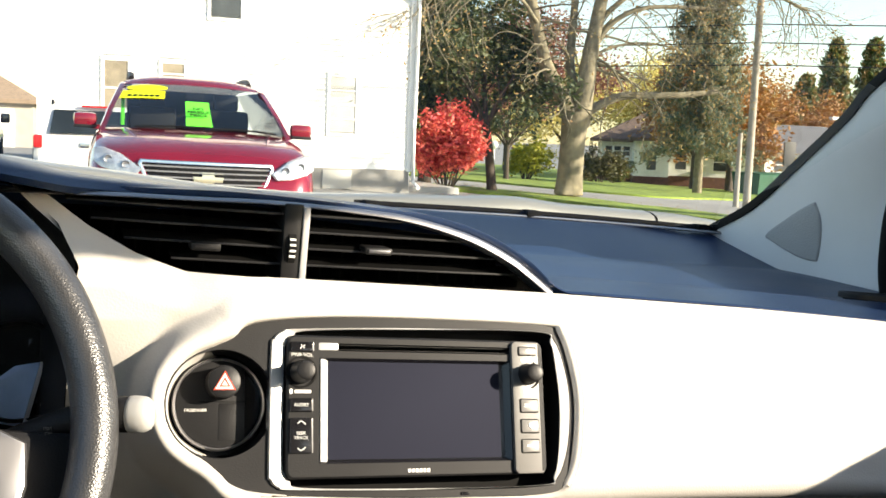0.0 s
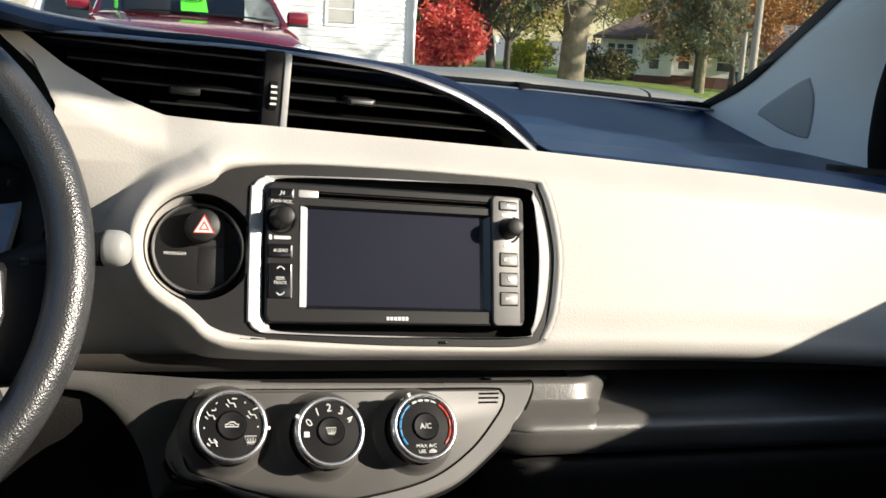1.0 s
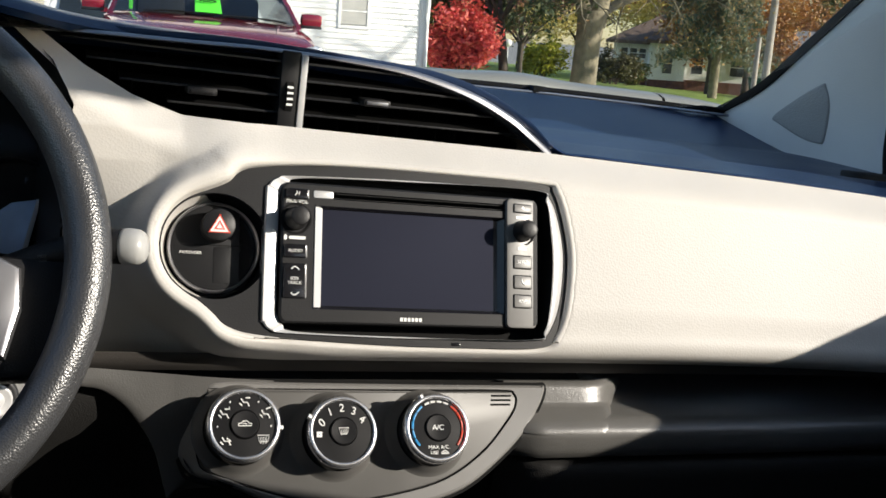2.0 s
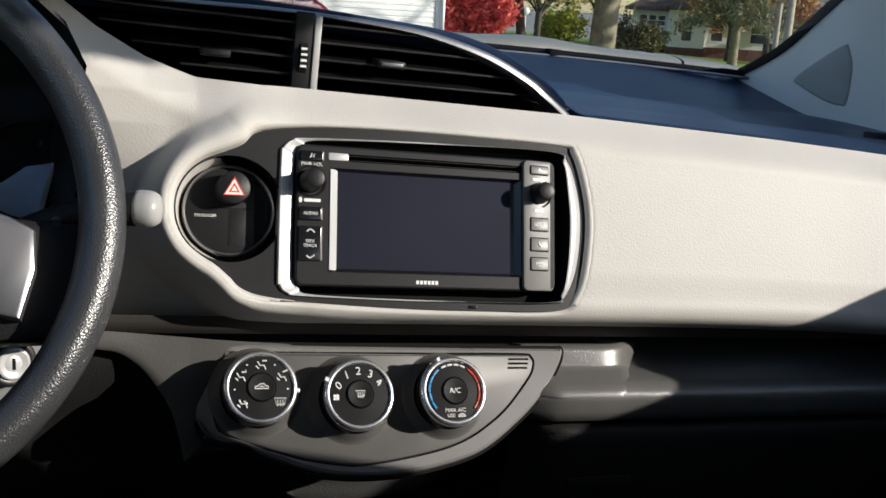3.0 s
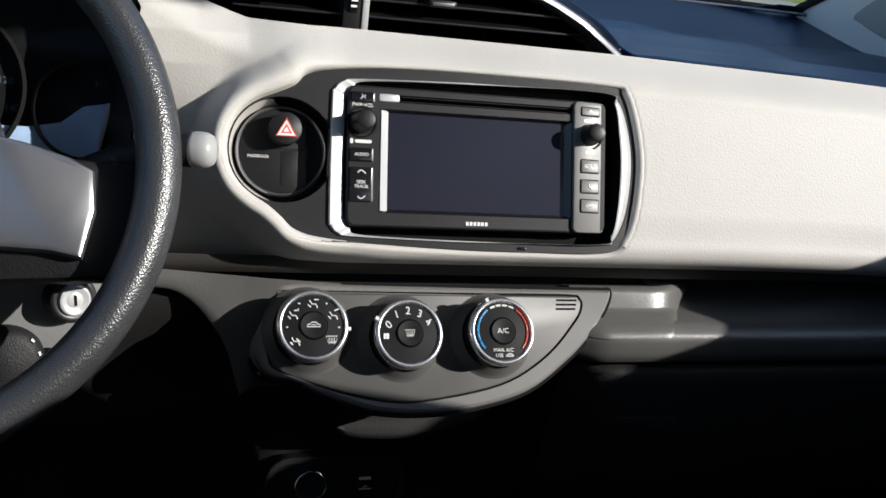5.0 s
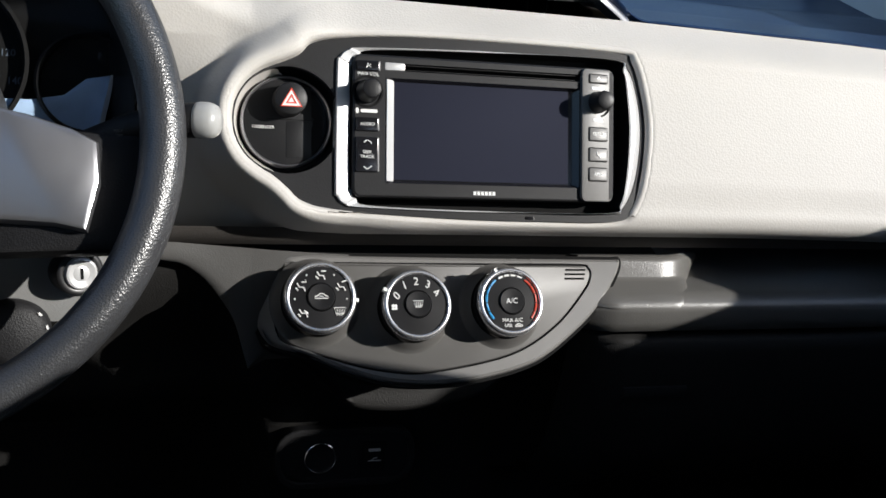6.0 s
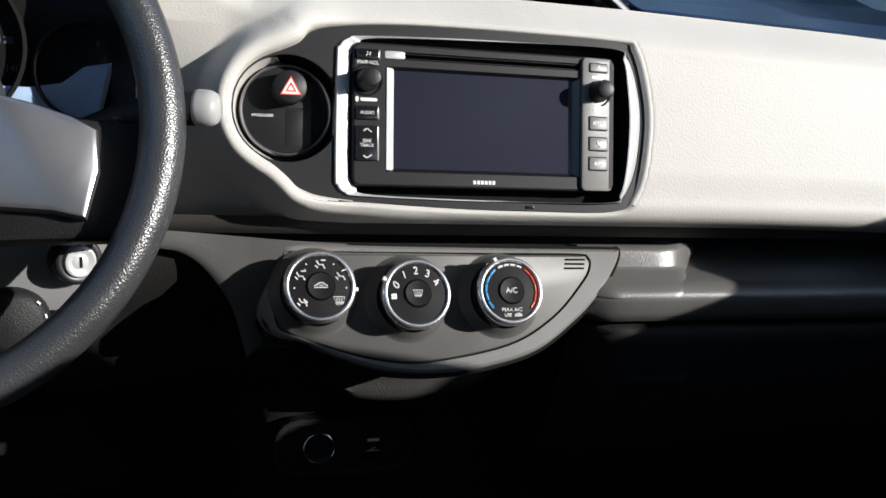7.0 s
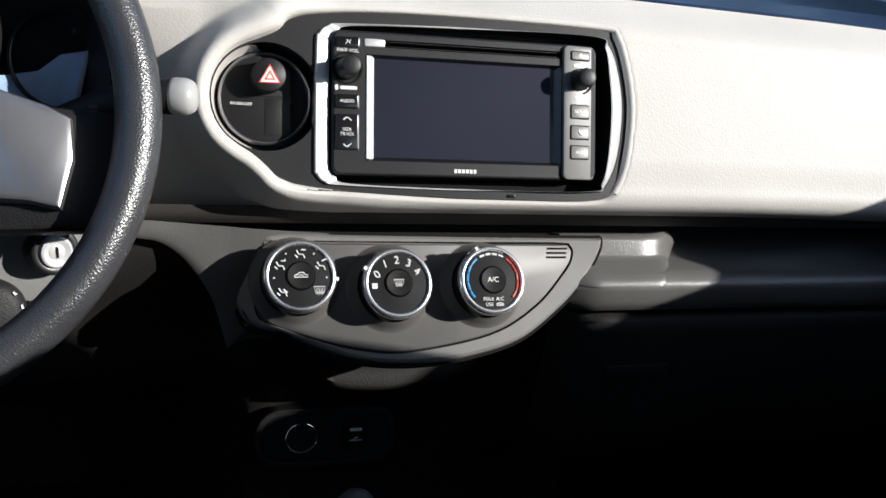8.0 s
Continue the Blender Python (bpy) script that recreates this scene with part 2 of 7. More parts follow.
BEZ = spline([(-0.1795, 0.0045), (-0.1772, -0.0087), (-0.1705, -0.0202), (-0.1603, -0.0288), (-0.151, -0.0345), (-0.142, -0.0420), (-0.131, -0.051), (-0.106, -0.0560), (-0.024, -0.0602),
              (0.041, -0.0612), (0.106, -0.0605), (0.1195, -0.051), (0.1265, -0.030), (0.1302, 0.005), (0.1268, 0.034), (0.1185, 0.0595), (0.106, 0.0655),
              (0.018, 0.0672), (-0.067, 0.0660), (-0.120, 0.0600), (-0.134, 0.0500), (-0.1477, 0.0435), (-0.1603, 0.0378), (-0.1705, 0.0292), (-0.1772, 0.0177)], 6)


def outline_distance(u, v, loop):
    """Signed distance of points to a closed outline, negative inside."""
    p = np.stack([u, v], -1)[:, None, :]
    a = np.array([(q[0], q[1]) for q in loop])
    b = np.roll(a, -1, 0)
    ab = b - a
    t = (((p - a) * ab).sum(-1) / (ab * ab).sum(-1)).clip(0, 1)
    q = a + t[..., None] * ab
    dist = np.linalg.norm(p - q, axis=-1)
    best = dist.argmin(1)
    pick = np.arange(len(best))
    cross = ((a[:, 1] > p[..., 1]) != (b[:, 1] > p[..., 1])) & (p[..., 0] < (b[:, 0] - a[:, 0]) * (p[..., 1] - a[:, 1]) / (b[:, 1] - a[:, 1] + 1e-12) + a[:, 0])
    return np.where(cross.sum(1) % 2 == 1, -1, 1) * dist[pick, best], q[pick, best]


PAD_TOP = [(-0.46, 1.016), (-0.30, 1.011), (-0.285, 1.0075), (-0.261, 0.9970), (-0.232, 0.9770), (-0.20, 0.9605), (-0.165, 0.949), (-0.12, 0.945), (0.12, 0.943), (0.32, 0.938), (0.5, 0.931), (0.70, 0.922)]


PAD_LEFT = [(0.78, -0.240), (0.935, -0.240), (0.952, -0.237), (0.975, -0.250), (1.005, -0.287), (1.02, -0.30)]


def pad_shift(x):
    return 0.009 * smoothstep(-0.15, -0.09, x) - 0.02 * smoothstep(0.35, 0.75, x)


def pad_face(x, z):
    """How far forward the padded face lies at a height."""
    top = lerp(x, PAD_TOP)
    y = 0.345 * (z - 0.86) - 0.009 + pad_shift(x)
    return y + 0.024 * smoothstep(top - 0.028, top + 0.004, z) ** 1.5


PAD_SKIN = []


def pad_edge_mesh():
    """The rolled edge of the pad round the stereo and the hazard switch."""
    us, vs, ws = PAD_SKIN[0]
    loops = []
    for e, lift in ((0.0, -0.016), (0.0, 0.0), (0.0006, 0.0), (0.0014, 0.0), (0.0024, 0.0), (0.0036, 0.0), (0.0052, -0.0003)):
        row = []
        for p in inset(BEZ, -e):
            dd = (us - p.x) ** 2 + (vs - p.y) ** 2
            near = np.argpartition(dd, 6)[:6]
            k = 1 / (dd[near] + 1e-7)
            r = 0.0035 + 0.0055 * (1 - min(1, max(0, (p.x + 0.15) / 0.07)))
            drop = -(r - math.sqrt(max(0.0, r * r - (r - min(e, r)) ** 2)))
            low = 0.06 * min(1.0, max(0.0, (0.835 - (0.86 + 0.945 * p.y)) / 0.03))
            side = 1 - smoothstep(-0.185 + low, -0.110 + low, p.x)
            row.append((p.x, p.y, float((ws[near] * k).sum() / k.sum()) + drop - 0.36 * max(0.0, e - 0.002) * side + 0.0002 + lift))
        loops.append(row)
    bm = bmesh.new()
    rings(bm, loops, RAD)
    return bm


def pad_mesh():
    nx, ny = 430, 200
    pts = np.zeros((nx + 1, ny + 1, 3))
    lip = spline([(0.040, 0.7815), (0.018, 0.7812), (0.004, 0.7820), (-0.006, 0.7846), (-0.0150, 0.7890), (-0.0212, 0.7935), (-0.0246, 0.7978), (-0.0260, 0.8025), (-0.0259, 0.8068), (-0.0247, 0.811)], 4, False)
    for i in range(nx + 1):
        x0 = -0.29 + 0.99 * i / nx
        drop = -0.006 * smoothstep(0.2, 0.6, x0)
        top = lerp(x0, PAD_TOP)
        for j in range(ny + 1):
            if j < len(lip):
                y, z = lip[j]
                y += pad_shift(x0)
                z -= 0.0022 * smoothstep(-0.15, -0.09, x0)
            else:
                k = (j - len(lip) + 1) / (ny - len(lip) + 1)
                z = 0.811 + (top - 0.811) * k
                y = pad_face(x0, z)
                e = smoothstep(0, 0.16, k)
                y = y * e + (-0.0247 + pad_shift(x0) + 0.345 * (z - 0.811)) * (1 - e)
                z -= 0.0022 * smoothstep(-0.15, -0.09, x0) * (1 - e)
            pts[i, j] = (max(x0, lerp(z, PAD_LEFT)), y, z + drop * (1 - smoothstep(0.8, 0.93, z)))
    flat = pts.reshape(-1, 3)
    a = radians(19.03)
    off = flat - np.array([0, 0, 0.86])
    v = off[:, 1] * math.sin(a) + off[:, 2] * math.cos(a)
    d, q = outline_distance(flat[:, 0], v, BEZ)
    w = -off[:, 1] * math.cos(a) + off[:, 2] * math.sin(a)
    PAD_SKIN.append((flat[:, 0].copy(), v.copy(), w.copy()))
    r = 0.0035 + 0.0055 * (1 - np.clip((flat[:, 0] + 0.15) / 0.07, 0, 1))
    h = np.where(d < r, -(r - np.sqrt(np.clip(r * r - (r - np.minimum(d.clip(0, None), r)) ** 2, 0, None))), 0.0)
    h = np.where(d < 0, -r + d * 4, h).clip(-0.045, 0.02)
    h = h - 0.0016 * np.clip((0.0045 - d) / 0.002, 0, 1)
    # the padded roll round the hazard switch stands proud of the face beside it
    sx = 1 - np.clip((flat[:, 0] + 0.185 - 0.06 * np.clip((0.835 - flat[:, 2]) / 0.03, 0, 1)) / 0.075, 0, 1)
    side = sx * sx * (3 - 2 * sx)
    t = np.clip((d - 0.0085) / 0.017, 0, 1)
    h = h - 0.36 * np.clip(d - 0.002, 0, 0.022) * side
    deep = np.interp(flat[:, 2], [0.78, 0.81, 0.85, 0.89, 0.94], [0.048, 0.048, 0.042, 0.022, 0.004])
    h = h - deep * t * t * (3 - 2 * t) * side
    h = h - 0.55 * np.clip(d - 0.024, 0, None) * side * np.clip((0.92 - flat[:, 2]) / 0.05, 0, 1)
    flat = flat + h[:, None] * np.array([0, -math.cos(a), math.sin(a)])
    bm = bmesh.new()
    g = flat.reshape(nx + 1, ny + 1, 3)
    sheet(bm, nx, ny, lambda s, q: Vector(g[round(s * nx), round(q * ny)]))
    bmesh.ops.remove_doubles(bm, verts=bm.verts, dist=1e-6)
    return bm


bm = bmesh.new()
sheet(bm, 40, 4, lambda s, q: Vector((-0.30 + 0.93 * s, 0.013 - 0.018 * smoothstep(0.35, 0.75, -0.30 + 0.93 * s) + 0.010 * q * q, 0.7835 - 0.0165 * q)))
part("under_trim", bm, UNDER, dash, "dark strip under the padded face")
part("upper_pad", pad_mesh(), PAD, dash, "pale grey-beige grained padded plastic", angle=70)
part("pad_edge", pad_edge_mesh(), PAD, dash, "rolled edge of the pale padding", angle=70)


def holed_plate(bm, outer, holes, w, m):
    """A flat face with holes."""
    es = []
    for loop in (outer, *holes):
        vs = [bm.verts.new(m @ Vector((p[0], p[1], w))) for p in loop]
        es += [bm.edges.new((vs[i], vs[(i + 1) % len(vs)])) for i in range(len(vs))]
    bmesh.ops.triangle_fill(bm, use_beauty=True, use_dissolve=False, edges=es)


RING_OUT = spline([(-0.1088, -0.038), (-0.1074, -0.0470), (-0.1020, -0.0525), (-0.088, -0.0545), (0.0, -0.0565), (0.098, -0.0565), (0.112, -0.052), (0.1225, -0.030), (0.1268, 0.004), (0.1238, 0.032), (0.1155, 0.054), (0.1, 0.0605), (0.0, 0.0600), (-0.086, 0.0572), (-0.1000, 0.0550), (-0.1062, 0.0495), (-0.1080, 0.040)], 10)
RING_IN = spline([(-0.0985, -0.034), (-0.0972, -0.0425), (-0.0935, -0.0485), (-0.082, -0.0532), (0.0, -0.0556), (0.096, -0.0556), (0.1075, -0.049), (0.1125, -0.030), (0.115, 0.004), (0.113, 0.032), (0.1095, 0.051), (0.099, 0.0594), (0.0, 0.0590), (-0.080, 0.0560), (-0.0920, 0.0515), (-0.0965, 0.0455), (-0.0982, 0.036)], 10)
HOLE = circle(-0.141, 0.0045, 0.0368, 56)
bm = bmesh.new()
holed_plate(bm, inset(BEZ, -0.0012), [RING_OUT, HOLE], -0.004, RAD)
for loop, dep in ((RING_OUT, -0.014), (HOLE, -0.020), (inset(BEZ, -0.0012), -0.012)):
    rings(bm, [lay(loop, -0.004), lay(loop, dep)], RAD)
part("bezel_plate", bm, BEZEL, dash, "dark charcoal plastic surround of stereo and hazard switch", angle=50)

bm = bmesh.new()


def ring_lay(t, left, right):
    """Points between the two outlines; the heights differ from the left side to the right."""
    out = []
    for o, i in zip(RING_OUT, RING_IN):
        p = o.lerp(i, t)
        k = smoothstep(-0.02, 0.10, p.x)
        wide = min(1.0, (o - i).length / 0.009)
        out.append(Vector((p.x, p.y, (left if t == 0 and left < -0.01 else -0.0022 + (left + 0.0022) * wide) * (1 - k) + right * k)))
    return out


rings(bm, [ring_lay(0, -0.012, -0.012), ring_lay(0.0, -0.0030, -0.0050), ring_lay(0.08, -0.0016, -0.0040), ring_lay(0.45, -0.0022, -0.0008), ring_lay(0.85, -0.0034, 0.0012), ring_lay(1.0, -0.0042, 0.0008)], RAD)
part("silver_surround", bm, SILVERP, dash, "satin silver frame round the stereo", angle=60)
bm = bmesh.new()
rings(bm, [ring_lay(1.0, -0.0042, 0.0006), ring_lay(1.02, -0.008, -0.006), ring_lay(1.02, -0.026, -0.026)], RAD)
slab(bm, inset(RING_IN, -0.004), -0.034, -0.018, RAD)
part("stereo_well", bm, RUBBER, dash)

bm = bmesh.new()
slab(bm, rrect(0.0330, -0.0612, 0.0400, -0.0588, 0.0011, 3), -0.0045, -0.0034, RAD, 0.0004)
part("microphone_slot", bm, GLOSS, dash, "small glossy slot under the stereo")

# recess of the hazard switch
bm = bmesh.new()
lathe(bm, [(0.0369, -0.0045), (0.0366, -0.014), (0.0352, -0.0210), (0.0347, -0.0285), (0.0001, -0.0285)], at(RAD, -0.141, 0.0045), 56)
part("switch_well", bm, GLOSS, dash)
bm = bmesh.new()
lathe(bm, [(0.0322, -0.0270), (0.0320, -0.0198), (0.0311, -0.0186), (0.0300, -0.0198), (0.0300, -0.0270)], at(RAD, -0.1398, 0.0052), 56)
part("switch_ring", bm, SATIN, dash, "thin grey ring in the hazard switch recess")
bm = bmesh.new()
cut = [p for p in circle(-0.1398, 0.0052, 0.0299, 72) if p.x < -0.1215]
slab(bm, cut, -0.028, -0.0192, RAD, 0.0006)
part("indicator_plate", bm, BEZEL, dash, "black round plate with airbag indicator")
bm = bmesh.new()
box(bm, -0.1540, 0.0064, -0.0193, -0.1222, 0.0069, -0.0189, RAD)
part("indicator_seam", bm, RUBBER, dash)
bm = bmesh.new()
slab(bm, rrect(-0.1405, -0.0200, -0.1225, 0.0058, 0.0015), -0.0195, -0.0190, RAD, 0.0002)
part("indicator_window", bm, BEZEL, dash)
writing("passenger_print", "PASSENGER", 0.0029, at(RAD, -0.1562, 0.0008, -0.0190), WHITE, dash)

hazard = thing("hazard_switch", RAD @ Vector((-0.139, 0.0195, -0.014)), "round black hazard warning button with red triangle", "switch")
bm = bmesh.new()
lathe(bm, [(0.0114, -0.028), (0.0114, -0.0060), (0.0110, -0.0048), (0.0098, -0.0040), (0.0001, -0.0036)], at(RAD, -0.139, 0.0195), 40)
part("button", bm, BEZEL, hazard)


def triangle_loop(cx, cy, r):
    return [Vector((cx + r * math.cos(radians(a)), cy + r * math.sin(radians(a)))) for a in (-150, -30, 90)]


bm = bmesh.new()
slab(bm, triangle_loop(-0.139, 0.0180, 0.0078), -0.0042, -0.00335, RAD)
part("triangle_mark", bm, WHITE, hazard, "white border of the warning triangle")
bm = bmesh.new()
frame_ring(bm, triangle_loop(-0.139, 0.0180, 0.0088), triangle_loop(-0.139, 0.0180, 0.0074), -0.0040, -0.0031, RAD, 0.0001)
frame_ring(bm, triangle_loop(-0.139, 0.0180, 0.0044), triangle_loop(-0.139, 0.0180, 0.0026), -0.0040, -0.0031, RAD, 0.0001)
part("triangle_ring", bm, REDP, hazard, "red lines of the warning triangle")

# ---- the stereo ----
stereo = thing("car_stereo", RAD @ Vector((0.0, -0.048, -0.012)), "black double-height car stereo with dark touch screen", "car stereo")
bm = bmesh.new()
FACE = rrect(-0.0970, -0.0475, 0.1025, 0.0525, 0.006)
SCR = rrect(-0.0735, -0.0372, 0.0740, 0.0365, 0.001)
SLOT = rrect(-0.0600, 0.0415, 0.0750, 0.0470, 0.0015)
holed_plate(bm, inset(FACE, 0.0016), [SCR, SLOT], 0.0, RAD)
rings(bm, [lay(inset(FACE, 0.0016), 0.0), lay(inset(FACE, 0.0004), -0.0006), lay(FACE, -0.0020), lay(FACE, -0.020)], RAD)
rings(bm, [lay(SLOT, 0.0), lay(inset(SLOT, 0.0004), -0.0010), lay(inset(SLOT, 0.0008), -0.018)], RAD)
part("faceplate", bm, BEZEL, stereo, "black plastic front with rounded corners", angle=45)
bm = bmesh.new()
rings(bm, [lay(SCR, 0.0001), lay(rrect(-0.0680, -0.0350, 0.0700, 0.0345, 0.001), -0.0042)], RAD)
part("screen_frame", bm, GLOSS, stereo, "bevelled black edge of the screen")
# left bevel alone is silver: the sun falling on it is in the colour
bm = bmesh.new()
rings(bm, [[(-0.0733, v, 0.0003), (-0.0728, v, 0.0008), (-0.0668, v, -0.0036), (-0.0668, v, -0.0046)] for v in (-0.0358, 0.0355)], RAD, True, True)
part("sunlit_bevel", bm, SILVERP, stereo, "left bevel of the screen, coloured silver for sunlight")
bm = bmesh.new()
slab(bm, rrect(-0.0690, -0.0360, 0.0745, 0.0355, 0.001), -0.0075, -0.0044, RAD)
part("screen_mask", bm, GLOSS, stereo)
bm = bmesh.new()
slab(bm, rrect(-0.0672, -0.0345, 0.0668, 0.0345, 0.0008), -0.0060, -0.0040, RAD, 0.0003)
part("screen", bm, SCREEN, stereo, "switched-off dark blue-grey touch screen")
bm = bmesh.new()
box(bm, -0.066, 0.0425, -0.006, 0.074, 0.0428, -0.0012, RAD)
box(bm, -0.066, 0.0458, -0.006, 0.074, 0.0461, -0.0012, RAD)
part("disc_slot", bm, BEZEL, stereo)
bm = bmesh.new()
slab(bm, rrect(-0.0745, 0.0418, -0.0600, 0.0472, 0.0012), -0.002, 0.0006, RAD, 0.0005)
part("slot_end", bm, SILVERP, stereo, "small silver end piece of the disc slot")


def button(u0, v0, u1, v1, name="button", w=0.0016, r=0.0012, material=None):
    b = bmesh.new()
    slab(b, rrect(u0, v0, u1, v1, r, 3), -0.003, w, RAD, 0.0006)
    return part(name, b, material or GLOSS, stereo)


for u0, v0, u1, v1, words, size in ((-0.0945, 0.0405, -0.0785, 0.0475, "", 0), (-0.0948, -0.0015, -0.0790, 0.0080, "AUDIO", 0.0032), (-0.0948, -0.0300, -0.0790, -0.0055, "SEEK\nTRACK", 0.0031)):
    b = button(u0, v0, u1, v1)
    edge = bmesh.new()
    box(edge, u1 + 0.0001, v0 + 0.0005, 0.0, u1 + 0.0006, v1 - 0.0005, 0.0012, RAD)
    part("button_edge", edge, SILVERP, b)
    if words:
        writing("button_print", words, size, at(RAD, (u0 + u1) / 2, (v0 + v1) / 2, 0.0018), WHITE, b)
    if "SEEK" in words:
        for v, s in ((-0.0090, 1), (-0.0268, -1)):
            bmk = bmesh.new()
            tube(bmk, [RAD @ Vector(p) for p in spline([(-0.0895, v - 0.0006 * s, 0.0018), (-0.0872, v + 0.0011 * s, 0.0018), (-0.0848, v - 0.0002 * s, 0.0018), (-0.0838, v - 0.0012 * s, 0.0018)], 5, False)], 0.00045, 6)
            part("arrow_mark", bmk, WHITE, b)
    if v0 > 0.03:
        bmk = bmesh.new()
        tube(bmk, [RAD @ Vector(p) for p in ((-0.0882, 0.0425, 0.0018), (-0.0868, 0.0440, 0.0018), (-0.0872, 0.0456, 0.0018))], 0.0004, 6)
        tube(bmk, [RAD @ Vector(p) for p in ((-0.0850, 0.0428, 0.0018), (-0.0858, 0.0440, 0.0018), (-0.0846, 0.0452, 0.0018))], 0.0004, 6)
        part("voice_mark", bmk, WHITE, b)
writing("power_print", "PWR·VOL", 0.0036, at(RAD, -0.0862, 0.0382, 0.0002), WHITE, stereo)
bm = bmesh.new()
slab(bm, rrect(-0.0915, 0.0115, -0.0795, 0.0138, 0.0008, 2), -0.001, 0.0002, RAD)
slab(bm, rrect(-0.0950, 0.0108, -0.0928, 0.0146, 0.0010, 3), -0.001, 0.0002, RAD)
part("radio_mark", bm, WHITE, stereo, "small white wireless mark")
bm = bmesh.new()
for k in range(6):
    box(bm, -0.0085 + k * 0.0029, -0.0443, 0.0, -0.0064 + k * 0.0029, -0.0416, 0.0003, RAD)
part("maker_mark", bm, WHITE, stereo, "row of small white maker's marks")

# the right column of buttons stands on a slightly turned strip, grey for sun glare
COL = at(RAD, 0.0885, 0.0, 0.0006) @ pose(0, 0, 0, 0, 7, 0)
bm = bmesh.new()
slab(bm, rrect(-0.0135, -0.0470, 0.0132, 0.0515, 0.004), -0.004, 0.0006, COL, 0.0008)
part("button_strip", bm, STRIP, stereo, "strip of buttons, coloured grey for sun glare")
for v0, v1, words in ((0.0410, 0.0475, ""), (-0.0020, 0.0080, "SETUP"), (-0.0172, -0.0072, ""), (-0.0318, -0.0220, "APPS")):
    bm = bmesh.new()
    frame_ring(bm, rrect(-0.0083, v0 - 0.0004, 0.0083, v1 + 0.0004, 0.0014, 3), rrect(-0.0076, v0 + 0.0003, 0.0076, v1 - 0.0003, 0.0010, 3), 0.0, 0.0009, COL, 0.0001)
    b = part("button_gap", bm, RUBBER, stereo)
    bm = bmesh.new()
    slab(bm, rrect(-0.0076, v0 + 0.0003, 0.0076, v1 - 0.0003, 0.0010, 3), 0.0, 0.0018, COL, 0.0005)
    b = part("button", bm, STRIP, stereo)
    if words:
        writing("button_print", words, 0.0036, at(COL, 0, (v0 + v1) / 2, 0.0019), WHITE, b)
    else:
        bm = bmesh.new()
        if v0 > 0:
            slab(bm, [Vector((-0.0018, 0.0440)), Vector((0.0018, 0.0440)), Vector((0.0, 0.0462))], 0.0018, 0.0020, COL)
        else:
            tube(bm, [COL @ Vector(p) for p in spline([(-0.0012, -0.0102, 0.0019), (-0.0010, -0.0125, 0.0019), (0.0014, -0.0142, 0.0019)], 4, False)], 0.0006, 6)
        part("button_mark", bm, WHITE, b)
for v, wd in ((0.0372, 0.011), (0.0135, 0.008)):
    bm = bmesh.new()
    slab(bm, rrect(-wd / 2, v - 0.0011, wd / 2, v + 0.0011, 0.0005, 2), 0.0, 0.0009, COL)
    part("strip_print", bm, WHITE, stereo, "small white print")


def stereo_knob(u, v):
    b = bmesh.new()
    lathe(b, [(0.0082, -0.001), (0.0082, 0.0035), (0.0074, 0.0050), (0.0068, 0.0140), (0.0063, 0.0153), (0.0050, 0.0160), (0.0001, 0.0158)], at(RAD, u, v), 36)
    k = part("knob", b, BEZEL, stereo, "round black knob")
    b = bmesh.new()
    lathe(b, [(0.0112, -0.001), (0.0112, 0.0008), (0.0099, 0.0010)], at(RAD, u, v), 36)
    part("knob_collar", b, RUBBER, k)


stereo_knob(-0.0868, 0.0262)
stereo_knob(0.0885, 0.0268)

# ---- vents ----
VENT_LOW = [(-0.27, 1.000), (-0.25, 0.990), (-0.242, 0.984), (-0.227, 0.9735), (-0.2, 0.9595), (-0.165, 0.948), (-0.12, 0.944), (-0.06, 0.943), (0.109, 0.942), (0.135, 0.942)]
VENT_HIGH = [(-0.30, 0.993), (-0.22, 0.9955), (-0.164, 0.9965), (-0.104, 0.998), (-0.04, 0.996), (0.006, 0.992), (0.054, 0.981), (0.09, 0.966), (0.109, 0.9545), (0.124, 0.943)]


def vent_span(z, x0, x1, n=240):
    xs = [x0 + (x1 - x0) * i / n for i in range(n + 1)]
    ok = [x for x in xs if lerp(x, VENT_LOW) + 0.002 < z < lerp(x, VENT_HIGH) - 0.002]
    return (min(ok), max(ok)) if len(ok) > 6 else None


